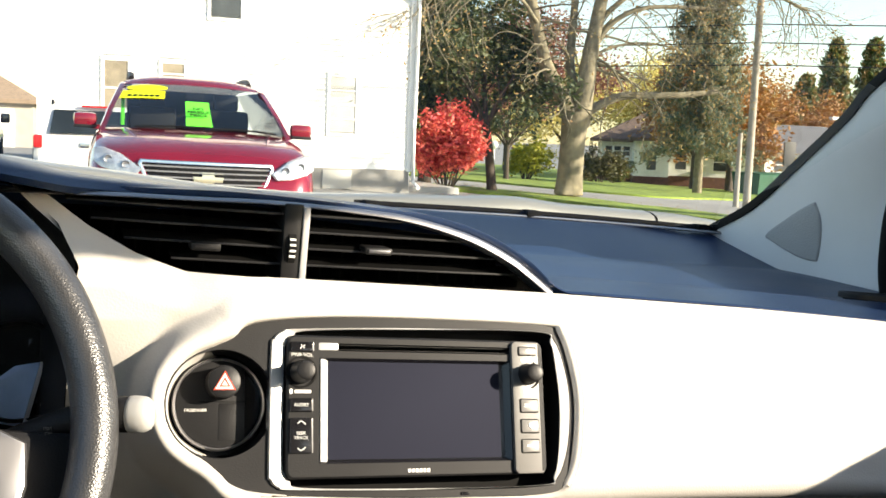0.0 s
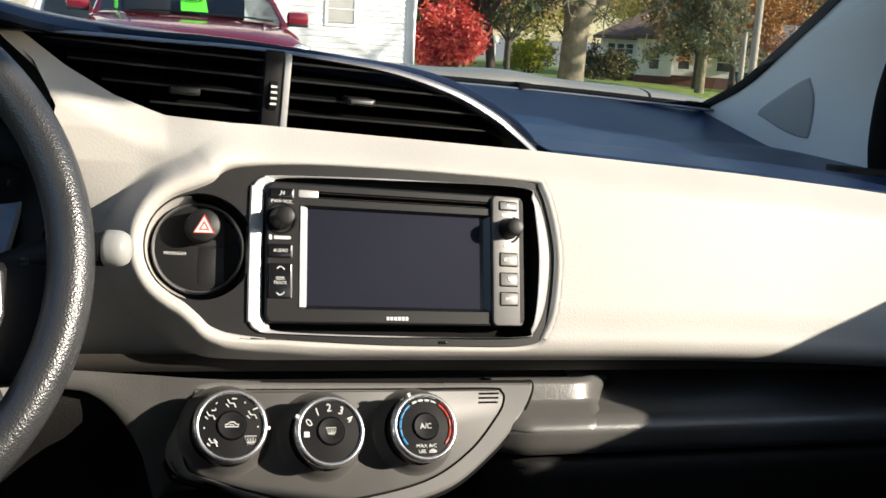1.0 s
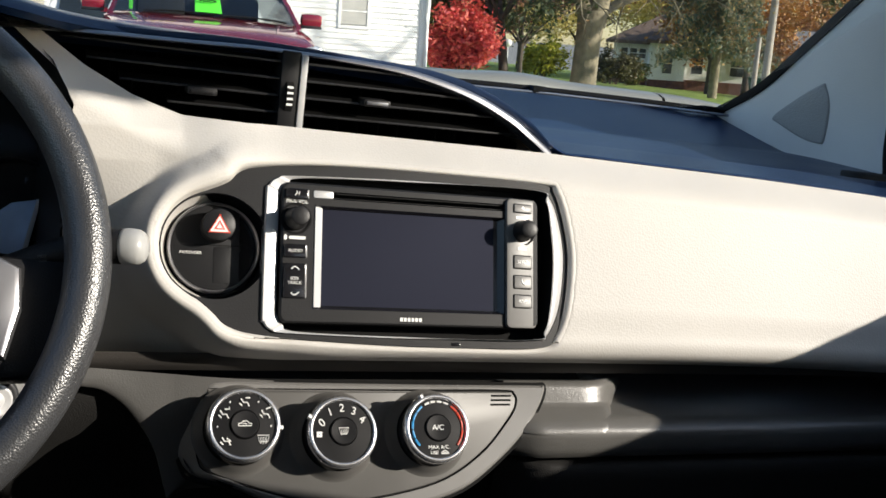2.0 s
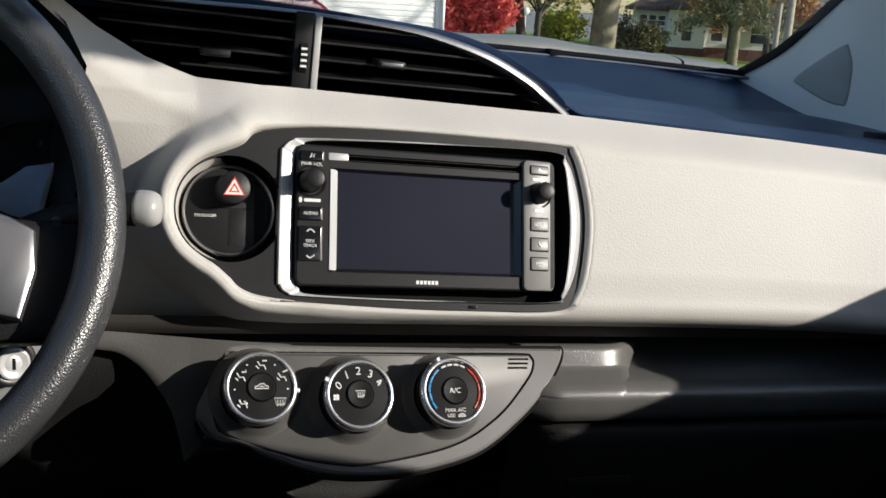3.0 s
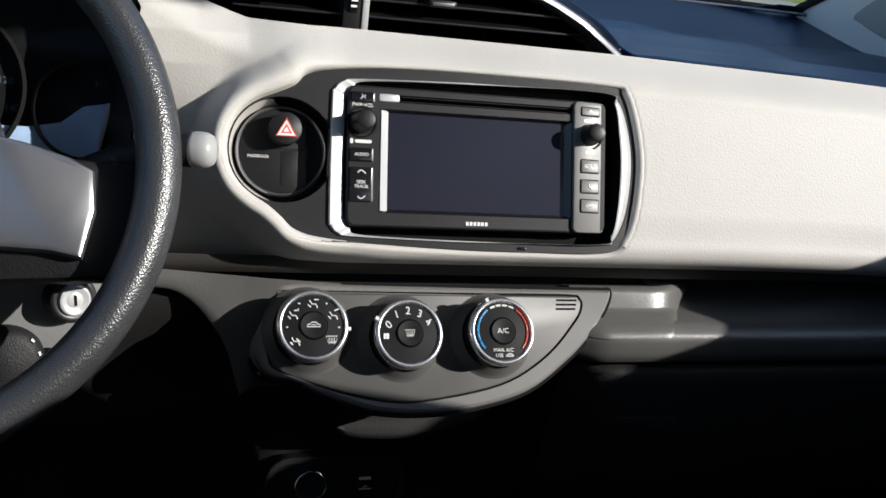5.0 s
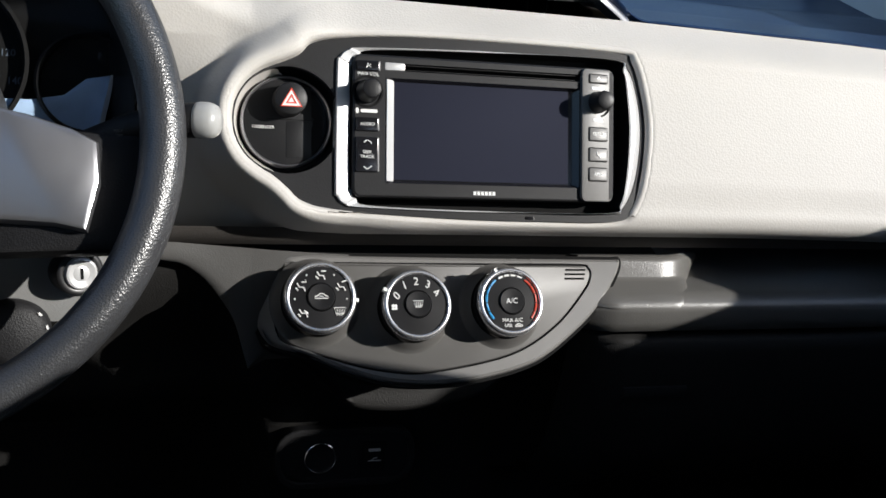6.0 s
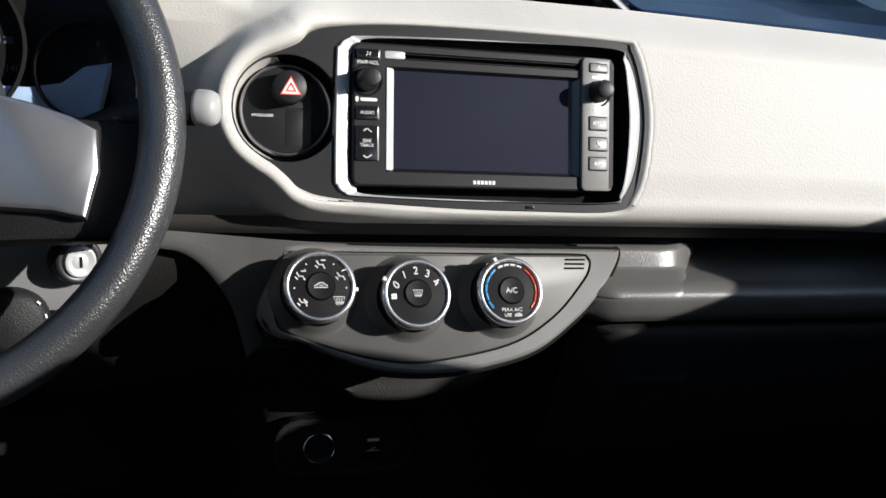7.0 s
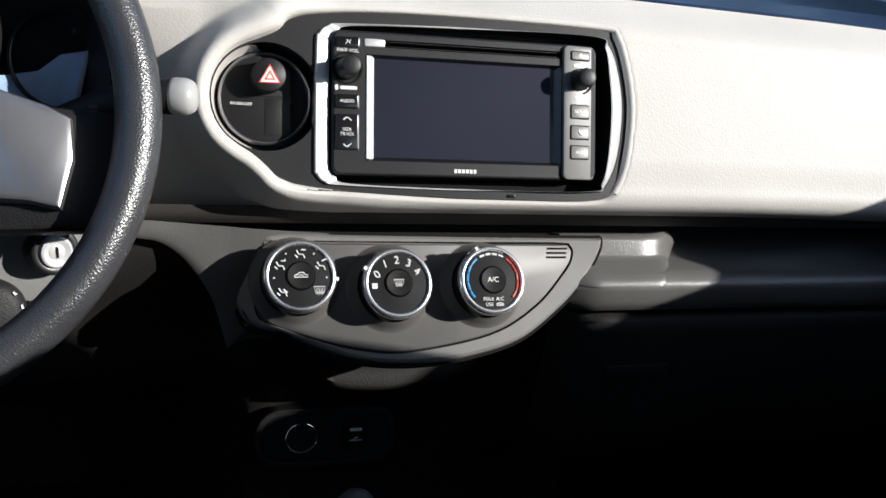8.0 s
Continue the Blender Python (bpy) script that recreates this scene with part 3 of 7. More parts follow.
def air_vent(x0, x1, tab_x, tab_z, label):
    v = thing("air_vent", ((x0 + x1) / 2, 0.10, 0.943), label, "air vent", "centre air vents")
    b = bmesh.new()
    # back sheet in the shade colour closes the vent
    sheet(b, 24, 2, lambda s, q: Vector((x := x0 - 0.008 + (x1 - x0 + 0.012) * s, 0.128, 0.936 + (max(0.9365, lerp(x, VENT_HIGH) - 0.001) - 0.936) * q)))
    part("vent_back", b, VENTSHADE, v)
    for k in range(4):
        z = 0.9532 + 0.0125 * k
        sp = vent_span(z, x0, x1)
        if sp:
            b = bmesh.new()
            a, c = sp
            n = 14
            loops = []
            for i in range(n + 1):
                x = a + (c - a) * i / n
                y = 0.066 + 0.01 * ((x + 0.08) / 0.2) ** 2
                loops.append([(x, y + 0.0006, z - 0.0010), (x, y, z - 0.0004), (x, y + 0.0002, z + 0.0005), (x, y + 0.0012, z + 0.0010), (x, y + 0.026, z + 0.0040), (x, y + 0.026, z + 0.0026)])
            rings(b, loops, Matrix(), True, True)
            lv = part("louvre", b, VENTSHADE, v)
            # paler front edge gives the louvre its lit line
            b = bmesh.new()
            tube(b, [(a + (c - a) * i / n, 0.0658 + 0.01 * ((a + (c - a) * i / n + 0.08) / 0.2) ** 2, z) for i in range(n + 1)], 0.0009, 6)
            part("louvre_edge", b, LOUVRE, lv)
    xs = x0 + 0.02
    while xs < x1 - 0.01:
        lo, hi = lerp(xs, VENT_LOW), lerp(xs, VENT_HIGH)
        if hi - lo > 0.014:
            b = bmesh.new()
            box(b, xs, 0.098, lo - 0.004, xs + 0.0016, 0.124, hi, Matrix())
            part("vane", b, VENTSHADE, v)
        xs += 0.0165
    b = bmesh.new()
    box(b, tab_x - 0.0105, 0.0565, tab_z - 0.0026, tab_x + 0.0105, 0.078, tab_z + 0.0030, Matrix(), 0.0016)
    t = part("tab", b, BEZEL, v, "sliding tab with silver edge")
    b = bmesh.new()
    box(b, tab_x - 0.0085, 0.0556, tab_z - 0.0012, tab_x + 0.0085, 0.0570, tab_z + 0.0016, Matrix(), 0.0006)
    part("tab_edge", b, SATIN if x0 > -0.1 else BEZEL, t)
    return v


air_vent(-0.25, -0.0965, -0.152, 0.9635, "black louvred air vent beside the steering wheel")
air_vent(-0.0775, 0.125, -0.0225, 0.9675, "black louvred air vent above the stereo")

divider = thing("vent_divider", (-0.087, 0.07, 0.944), "upright black divider with thumb wheel between the vents", "vent divider")
bm = bmesh.new()
box(bm, -0.0965, 0.0595, 0.938, -0.0825, 0.12, 0.9990, Matrix(), 0.0015)
part("divider_body", bm, BEZEL, divider)
bm = bmesh.new()
box(bm, -0.0825, 0.0580, 0.9415, -0.0775, 0.11, 0.9975, Matrix(), 0.0012)
part("divider_edge", bm, SILVERP, divider, "silver edge strip")
bm = bmesh.new()
lathe(bm, [(0.0001, -0.0032), (0.0155, -0.0032), (0.0162, -0.0025), (0.0162, 0.0025), (0.0155, 0.0032), (0.0001, 0.0032)], pose(-0.0895, 0.0715, 0.966, 0, 90, 0), 36)
wheel_part = part("thumb_wheel", bm, RUBBER, divider)
for k in range(4):
    bm = bmesh.new()
    a = radians(-20 + 15 * k)
    c = Vector((-0.0895, 0.0715 - 0.0163 * math.cos(a), 0.9650 + 0.0163 * math.sin(a) + 0.001))
    box(bm, c.x - 0.0022, c.y - 0.0004, c.z - 0.0008, c.x + 0.0022, c.y + 0.001, c.z + 0.0008)
    part("thumb_mark", bm, WHITE, wheel_part)

# ---- top of the dashboard ----
TOP_EDGE = [(-0.50, 0.088, 1.000), (-0.40, 0.086, 1.003), (-0.30, 0.084, 1.001), (-0.202, 0.081, 1.0015), (-0.123, 0.079, 1.0035), (-0.037, 0.078, 1.0005), (0.027, 0.077, 0.9965), (0.072, 0.074, 0.9855), (0.110, 0.069, 0.9665),
            (0.138, 0.062, 0.9455), (0.17, 0.058, 0.9435), (0.24, 0.056, 0.9415), (0.32, 0.053, 0.9395), (0.42, 0.048, 0.9350), (0.50, 0.040, 0.9325), (0.60, 0.030, 0.9285), (0.70, 0.020, 0.9240)]
edge_line = spline(TOP_EDGE, 10, False)


def glass_base(x):
    """Where the windscreen meets the dashboard."""
    return 0.508 - 0.03 * x * x, 0.974


def dash_top_mesh():
    bm = bmesh.new()
    n = 64
    rows = []
    for p in edge_line:
        yb, zb = glass_base(p.x)
        row = []
        for j in range(n + 1):
            t = j / n
            y = p.y + (yb + 0.02 - p.y) * t
            low = 0.9425 + 0.033 * min(1.0, max(0.0, (y - 0.375) / 0.145))
            hump = (p.z - low) * (1 - smoothstep(0.1, 0.75, t)) if p.z > 0.9425 else (p.z - 0.9425) * (1 - smoothstep(0.0, 0.4, t))
            z = low + hump
            # a step that runs along the passenger's side
            z += (0.0030 * smoothstep(0.0, 0.19, t) - 0.0095 * smoothstep(0.19, 0.215, t) + 0.0065 * smoothstep(0.30, 0.66, t)) * smoothstep(0.13, 0.20, p.x)
            row.append((p.x, y, z))
        front = [(p.x, p.y + 0.014, p.z - 0.016), (p.x, p.y + 0.004, p.z - 0.008), (p.x, p.y - 0.0005, p.z - 0.0035)]
        if p.x > 0.128:
            front = [(p.x, p.y + 0.006, p.z - 0.010), (p.x, p.y + 0.001, p.z - 0.004), (p.x, p.y - 0.0008, p.z - 0.0012)]
        rows.append(front + row)
    rings(bm, rows, Matrix(), closed=False)
    return bm


part("dash_top", dash_top_mesh(), TOPNAVY, dash, "dark grained plastic top, tinted navy for reflected sky", angle=60)

# bright line round the vents
arch = [Vector((x, 0.0625, z)) for x, z in VENT_HIGH]
arch[-1] = Vector((0.128, 0.058, 0.9405))
bm = bmesh.new()
line = spline(arch, 8, False)
loops = []
for i, p in enumerate(line):
    d = (line[min(i + 1, len(line) - 1)] - line[max(i - 1, 0)]).normalized()
    nrm = Vector((-d.z, 0, d.x))
    wdt = 0.0016 + 0.0022 * smoothstep(-0.1, 0.08, p.x)
    loops.append([p + nrm * wdt + Vector((0, 0.014, 0)), p + nrm * wdt + Vector((0, 0.003, 0)), p + nrm * (wdt * 0.5) + Vector((0, 0.0005, 0)), p - nrm * (wdt * 0.4), p - nrm * wdt + Vector((0, 0.006, 0)), p - nrm * wdt + Vector((0, 0.02, 0))])
rings(bm, loops, Matrix(), True, True)
part("vent_trim", bm, SATIN, dash, "curved silver trim round the vents", angle=60)

# side window vent at the end of the dashboard
demist = thing("side_window_vent", (0.575, 0.15, 0.935), "small black side window vent on the dash top", "air vent")
DM = pose(0.575, 0.150, 0.9420, -2, 0, -9)
bm = bmesh.new()
frame_ring(bm, rrect(-0.055, -0.018, 0.055, 0.018, 0.012), rrect(-0.050, -0.013, 0.050, 0.013, 0.009), -0.004, 0.0022, DM, 0.001)
part("vent_frame", bm, DARK, demist)
for k in range(5):
    bm = bmesh.new()
    box(bm, -0.048, -0.011 + 0.005 * k, -0.006, 0.048, -0.0095 + 0.005 * k, 0.0010, DM)
    part("louvre", bm, RUBBER, demist)

# ---- lower dashboard ----
bm = bmesh.new()
LOW = [(0.060, 0.7585), (0.021, 0.748), (0.029, 0.728), (0.052, 0.702), (0.072, 0.668), (0.080, 0.635), (0.084, 0.622), (0.092, 0.612), (0.105, 0.58), (0.108, 0.50), (0.12, 0.40)]


def lower_point(s, q):
    x = -0.52 + 0.70 * s
    y, z = LOW[round(q * (len(LOW) - 1))]
    away = (1 - smoothstep(-0.175, -0.135, x)) * smoothstep(0.625, 0.50, z) * 0.17
    recess = 0.009 * (1 - smoothstep(-0.170, -0.150, x)) * smoothstep(0.770, 0.755, z)
    return Vector((x, y - 0.02 * smoothstep(-0.15, -0.28, x) + away + recess, z))


sheet(bm, 34, len(LOW) - 1, lower_point)
part("lower_panel", bm, LOWER, dash, "dark grey lower panel", angle=50)

# grey fascia between the padded face and the climate panel, cut away in an arc towards the knees
ARC = [(-0.42, 0.762), (-0.30, 0.762), (-0.245, 0.7605), (-0.2233, 0.7576), (-0.209, 0.7548), (-0.1949, 0.745), (-0.1836, 0.7311), (-0.1758, 0.7192), (-0.1699, 0.7067), (-0.165, 0.690), (-0.160, 0.672)]
FASCIA_TOP = [(-0.42, 0.774), (-0.215, 0.7705), (-0.16, 0.7662), (-0.11, 0.7618), (-0.06, 0.757)]
arc_line = spline([(x, 0, z) for x, z in ARC], 5, False)
bm = bmesh.new()
rows = []
for p in arc_line:
    high = max(lerp(p.x, FASCIA_TOP), p.z + 0.004)
    xr = max(p.x, -0.42)
    rows.append([(xr, 0.0160, high), (xr, 0.0135, p.z + (high - p.z) * 0.66), (xr, 0.0125, p.z + (high - p.z) * 0.33), (xr, 0.0130, p.z + 0.0012), (xr, 0.0142, p.z), (xr, 0.034, p.z - 0.001)])
for xe, back in ((-0.145, 0.0), (-0.118, 0.002), (-0.06, 0.010)):
    high = lerp(xe, FASCIA_TOP)
    rows.append([(xe, y + back, high - (high - 0.670) * k / 5) for k, (_, y, z) in enumerate(rows[len(arc_line) - 1])])
rings(bm, rows, Matrix(), closed=False)
part("knee_fascia", bm, FASCIA, dash, "smooth grey fascia with an arched edge", angle=60)

# wedge beside the climate panel, the open tray and the glove box
bm = bmesh.new()


def cheek_point(s, q):
    x = 0.100 + 0.138 * s
    turn = smoothstep(0.168, 0.256, x)
    y = 0.024 + 0.060 * turn ** 1.5
    top = 0.7588 - 0.011 * smoothstep(0.196, 0.240, x) - 0.004 * turn
    back = [(0.09, top - 0.022), (0.012, top - 0.003), (0.0035, top), (-0.001, top - 0.003)]
    k = round(q * 16)
    if k < 4:
        return Vector((x, y + back[k][0], back[k][1]))
    lean = 0.36 + 0.14 * smoothstep(0.12, 0.18, x)
    foot = 0.7425 - 0.0060 * smoothstep(0.05, 0.5, turn)
    z0 = top - 0.003
    if k < 11:
        d = (k - 3) / 7
        z = z0 + (foot - z0) * d
        return Vector((x - 0.004 * turn * d, y - 0.001 - lean * (z0 - z), z))
    yf = y - 0.001 - lean * (z0 - foot)
    ly, lz = FLARE[k - 11]
    ly += 0.016 * (1 - smoothstep(0.0, 0.07, (x - 0.085) / 0.59))
    w = smoothstep(0.03, 0.42, turn)
    d = (k - 10) / 6
    return Vector((x - 0.004 * turn, ly + (yf - 0.001 * d - ly) * w, lz + (foot - 0.0030 * d - lz) * w))


FLARE = [(0.0125, 0.7403), (0.0075, 0.7380), (0.0015, 0.7356), (-0.0050, 0.7322), (-0.0082, 0.7292), (-0.0089, 0.7264)]
sheet(bm, 36, 16, cheek_point)
part("tray_cheek", bm, CHEEK, dash, "grained grey cheek of the open tray", angle=70)
bm = bmesh.new()
LIP = [(0.16, 0.7345), (0.03, 0.7360), (0.006, 0.7364), (0.000, 0.7350), (-0.006, 0.7305), (-0.0085, 0.7270), (-0.0085, 0.7225), (-0.005, 0.7120), (-0.001, 0.7030), (0.008, 0.7000), (0.05, 0.700)]
sheet(bm, 40, len(LIP) - 1, lambda s, q: Vector((0.085 + 0.59 * s, LIP[round(q * (len(LIP) - 1))][0] + 0.016 * (1 - smoothstep(0.0, 0.07, s)), LIP[round(q * (len(LIP) - 1))][1])))
part("tray_ledge", bm, CHEEK, dash, "dark grey ledge of the open tray", angle=60)
bm = bmesh.new()
box(bm, 0.19, 0.155, 0.725, 0.68, 0.165, 0.79)
part("tray_back", bm, DARK, dash)
glove = thing("glove_box", (0.38, 0.06, 0.56), "dark grey glove box lid below the open tray", "glove box")
bm = bmesh.new()
GL = [(0.02, 0.6975), (0.004, 0.6965), (-0.001, 0.692), (0.000, 0.68), (0.006, 0.64), (0.02, 0.58), (0.05, 0.53), (0.09, 0.52)]
sheet(bm, 40, len(GL) - 1, lambda s, q: Vector((0.105 + 0.56 * s, GL[round(q * (len(GL) - 1))][0] + 0.03 * (1 - smoothstep(0.0, 0.06, s)), GL[round(q * (len(GL) - 1))][1])))
lid = part("lid", bm, LOWER, glove, "", angle=60)
bm = bmesh.new()
box(bm, 0.148, 0.002, 0.640, 0.208, 0.016, 0.6505, Matrix(), 0.002)
part("latch", bm, DARK, lid, "black latch")

bm = bmesh.new()
KICK = [(0.085, 0.524), (0.12, 0.515), (0.20, 0.44), (0.27, 0.36), (0.30, 0.20)]
sheet(bm, 10, len(KICK) - 1, lambda s, q: Vector((0.08 + 0.58 * s, *KICK[round(q * (len(KICK) - 1))])))
part("kick_panel", bm, DARK, dash, angle=60)

# ---- climate panel ----
climate = thing("climate_panel", CLI @ Vector((0, -0.075, 0)), "half-round grey climate control panel with three dials", "control panel")
D_OUT = spline([(-0.107, 0.0171), (-0.0979, 0.0229), (-0.0815, 0.0252), (-0.0094, 0.0244), (0.0624, 0.0236), (0.1286, 0.0231), (0.1679, 0.0229), (0.1763, 0.0220), (0.1721, 0.0091), (0.1556, -0.0136), (0.1343, -0.0336),
                (0.0993, -0.0570), (0.0563, -0.0687), (0.0163, -0.0721), (-0.0222, -0.0689), (-0.0552, -0.0586), (-0.0794, -0.0479), (-0.1033, -0.0381), (-0.1127, -0.0117)], 6)
D_OUT = D_OUT[::-1] if sum(a.x * b.y - b.x * a.y for a, b in zip(D_OUT, D_OUT[1:])) < 0 else D_OUT
D_IN = spline([(-0.094, 0.0160), (-0.088, 0.0184), (-0.02, 0.0180), (0.06, 0.0176), (0.136, 0.0175), (0.1470, 0.0150), (0.1480, 0.0075), (0.1407, -0.0045), (0.1145, -0.0311), (0.0756, -0.0521), (0.0124, -0.0633), (-0.0219, -0.0615), (-0.055, -0.0533), (-0.0900, -0.0405), (-0.0985, -0.0300), (-0.0990, -0.0080)], 6)
D_IN = D_IN[::-1] if sum(a.x * b.y - b.x * a.y for a, b in zip(D_IN, D_IN[1:])) < 0 else D_IN
bm = bmesh.new()
rings(bm, [lay(inset(D_OUT, 0.006), -0.045), lay(D_OUT, -0.012), lay(D_OUT, -0.004), lay(inset(D_OUT, 0.001), -0.0012), lay(inset(D_OUT, 0.003), 0.0004)], CLI)
holed_plate(bm, inset(D_OUT, 0.003), [inset(D_IN, -0.0011)], 0.0004, CLI)
rings(bm, [lay(inset(D_IN, -0.0011), 0.0004), lay(inset(D_IN, -0.0011), -0.006)], CLI)
bmesh.ops.remove_doubles(bm, verts=bm.verts, dist=1e-6)


def curl(bm):
    """The panel's end beside the wheel curves away from the cabin."""
    inv = CLI.inverted()
    for v in bm.verts:
        p = inv @ v.co
        e = max(0.0, -0.088 - p.x)
        p.z -= 9.0 * e ** 1.6
        v.co = CLI @ p
    return bm


part("panel_rim", curl(bm), PANRIM, climate, "grey rounded rim, lightened for the sun on it", angle=28)
# black plate drawn where shade fills the gap round the rim
bm = bmesh.new()
slab(bm, inset(D_OUT, -0.0024), -0.020, -0.0045, CLI)
part("gap_shade_plate", curl(bm), RUBBER, climate, "black plate in place of the shaded gap round the panel")
bm = bmesh.new()
# seam floor in black, widened to take in the rim's inner shadow
slab(bm, inset(D_IN, -0.0030), -0.008, -0.0012, CLI)
part("panel_seam", curl(bm), RUBBER, climate)
bm = bmesh.new()
slab(bm, inset(D_IN, 0.0005), -0.006, 0.0002, CLI, 0.0008)
part("panel_face", curl(bm), GREYPAN, climate, "smooth grey panel face")
for k in range(3):
    bm = bmesh.new()
    box(bm, 0.1262 + 0.0006 * k, 0.0058 + 0.0035 * k, 0.0001, 0.1430 + 0.0008 * k, 0.0074 + 0.0035 * k, 0.0004, CLI)
    part("panel_slit", bm, RUBBER, climate)
# skirt that hangs below the rim
bm = bmesh.new()
low = [p for p in D_OUT if p.y < -0.030]
low.sort(key=lambda p: p.x)
loops = []
for p in low:
    e = CLI @ Vector((p.x, p.y, -0.010))
    s = smoothstep(-0.085, -0.02, p.x) * (1 - smoothstep(0.09, 0.14, p.x))
    loops.append([e + Vector((0, c, -d * (0.55 + 0.45 * s))) for c, d in ((0, 0), (0.025, 0.003), (0.060, 0.010), (0.080, 0.024), (0.084, 0.040), (0.080, 0.050), (0.074, 0.0555), (0.076, 0.061), (0.090, 0.066), (0.12, 0.07))])
rings(bm, loops, Matrix(), closed=False)
part("panel_skirt", bm, LOWER, climate, "dark skirt under the panel", angle=70)


def dial(u, v, turn):
    """A dial with chrome rim, a dark marked face and a push button."""
    m = at(CLI, u, v)
    b = bmesh.new()
    lathe(b, [(0.0335, 0.0), (0.0322, 0.0006), (0.0304, 0.0022), (0.0290, 0.0042), (0.0272, 0.0068), (0.0262, 0.0080)], m, 64)
    d = part("dial_socket", b, GREYPAN, climate, angle=80)
    b = bmesh.new()
    lathe(b, [(0.0250, 0.003), (0.0250, 0.017), (0.0246, 0.0185), (0.0246, 0.0200)], m, 56)
    part("dial_grip", b, GLOSS, d)
    b = bmesh.new()
    lathe(b, [(0.0246, 0.0190), (0.0254, 0.0196), (0.0260, 0.0210), (0.0261, 0.0228), (0.0256, 0.0246), (0.0247, 0.0259), (0.0236, 0.0265), (0.0225, 0.0262), (0.0218, 0.0240)], m, 56)
    part("dial_rim", b, DIALRIM, d, "chrome rim", angle=80)
    b = bmesh.new()
    lathe(b, [(0.0220, 0.0235), (0.0218, 0.0248), (0.0105, 0.0256), (0.0100, 0.0248)], m, 56)
    part("dial_face", b, DIAL, d, "dark dial face with white marks")
    b = bmesh.new()
    lathe(b, [(0.0098, 0.0245), (0.0098, 0.0262), (0.0090, 0.0272), (0.0001, 0.0262)], m, 40)
    part("push_button", b, DIAL, d)
    b = bmesh.new()
    a = radians(turn)
    box(b, 0.0245, -0.0013, 0.0215, 0.0272, 0.0013, 0.0258, m @ Matrix.Rotation(a, 4, "Z"), 0.0004)
    part("pointer", b, WHITE, d, "white pointer")
    return d, m


def seat_icon(bm, m, u, v, s, arrow):
    """A small sitting shape with an airflow arrow, as on climate dials."""
    w = 0.0258
    tube(bm, [m @ Vector((u + a * s, v + b * s, w)) for a, b in ((-0.6, 0.4), (-0.2, -0.3), (0.5, -0.3), (0.8, -1.0))], 0.00052, 6)
    tube(bm, [m @ Vector((u + a * s, v + b * s, w)) for a, b in ((-0.9, -0.4), (-0.4, -0.9))], 0.00050, 6)
    tube(bm, [m @ Vector((u + a * s, v + b * s, w)) for a, b in arrow], 0.00052, 6)


d1, m1 = dial(-0.0717, -0.0108, -5)
marks = [(0, [(0.2, 0.5), (1.0, 0.5)]), (60, [(0.2, 0.6), (1.0, 0.6), (0.9, 1.0)]), (-60, [(0.2, 0.6), (1.0, 0.9)]), (128, [(0.2, 0.2), (0.9, -0.4)])]
for ang, arrow in marks:
    bm = bmesh.new()
    a = radians(90 + ang)
    seat_icon(bm, m1, 0.0165 * math.cos(a), 0.0165 * math.sin(a), 0.0040, arrow)
    part("dial_mark", bm, WHITE, d1)
for ang in (32, -32, 94, -94):
    bm = bmesh.new()
    a = radians(90 + ang)
    lathe(bm, [(0.0006, 0.0250), (0.0006, 0.0258), (0.0001, 0.0259)], m1 @ Matrix.Translation((0.0185 * math.cos(a), 0.0185 * math.sin(a), 0)), 10)
    part("dial_dot", bm, WHITE, d1)


def defrost_icon(m, u, v, s, parent, w):
    b = bmesh.new()
    q = [(-1.1, 0.7), (1.1, 0.7), (0.8, -0.5), (-0.8, -0.5)]
    tube(b, [m @ Vector((u + a * s, v + c * s, w)) for a, c in q], 0.00034, 6, closed=True)
    for k in (-0.5, 0.0, 0.5):
        tube(b, [m @ Vector((u + (k + o) * s, v + c * s, w)) for o, c in ((0.1, 0.4), (-0.1, 0.0), (0.1, -0.4), (-0.1, -0.9))], 0.0003, 6)
    part("defrost_mark", b, WHITE, parent)


a = radians(90 - 128)
defrost_icon(m1, 0.0165 * math.cos(a), 0.0165 * math.sin(a), 0.0036, d1, 0.0257)


def car_icon(m, u, v, s, parent, w):
    b = bmesh.new()
    tube(b, [m @ Vector((u + a * s, v + c * s, w)) for a, c in ((-1.3, -0.3), (-1.2, 0.1), (-0.7, 0.2), (-0.3, 0.6), (0.5, 0.6), (0.8, 0.2), (1.3, 0.1), (1.3, -0.3))], 0.0004, 6, closed=True)
    tube(b, [m @ Vector((u + a * s, v + c * s, w)) for a, c in ((-0.4, 0.1), (0.4, 0.1), (0.4, -0.1))], 0.0003, 6)
    part("car_mark", b, WHITE, parent)


car_icon(m1, 0, 0, 0.0036, d1, 0.0270)

d2, m2 = dial(-0.0014, -0.0165, 155)
for k, (ch, ang) in enumerate((("0", 68), ("1", 34), ("2", 2), ("3", -30), ("4", -60))):
    a = radians(90 + ang)
    writing("dial_number", ch, 0.0080, at(m2, 0.0165 * math.cos(a), 0.0165 * math.sin(a), 0.0254) @ Matrix.Rotation(radians(ang * 0.55), 4, "Z"), WHITE, d2)
bm = bmesh.new()
for k in range(4):
    a = radians(45 + 90 * k)
    c = at(m2, -0.0175, -0.0020, 0.0252)
    lathe(bm, [(0.0011, 0), (0.0011, 0.0006), (0.0001, 0.0007)], c @ Matrix.Translation((0.0014 * math.cos(a), 0.0014 * math.sin(a), 0)), 12)
part("fan_mark", bm, WHITE, d2)
defrost_icon(m2, 0, 0, 0.0032, d2, 0.0270)

d3, m3 = dial(0.0708, -0.0149, 115)


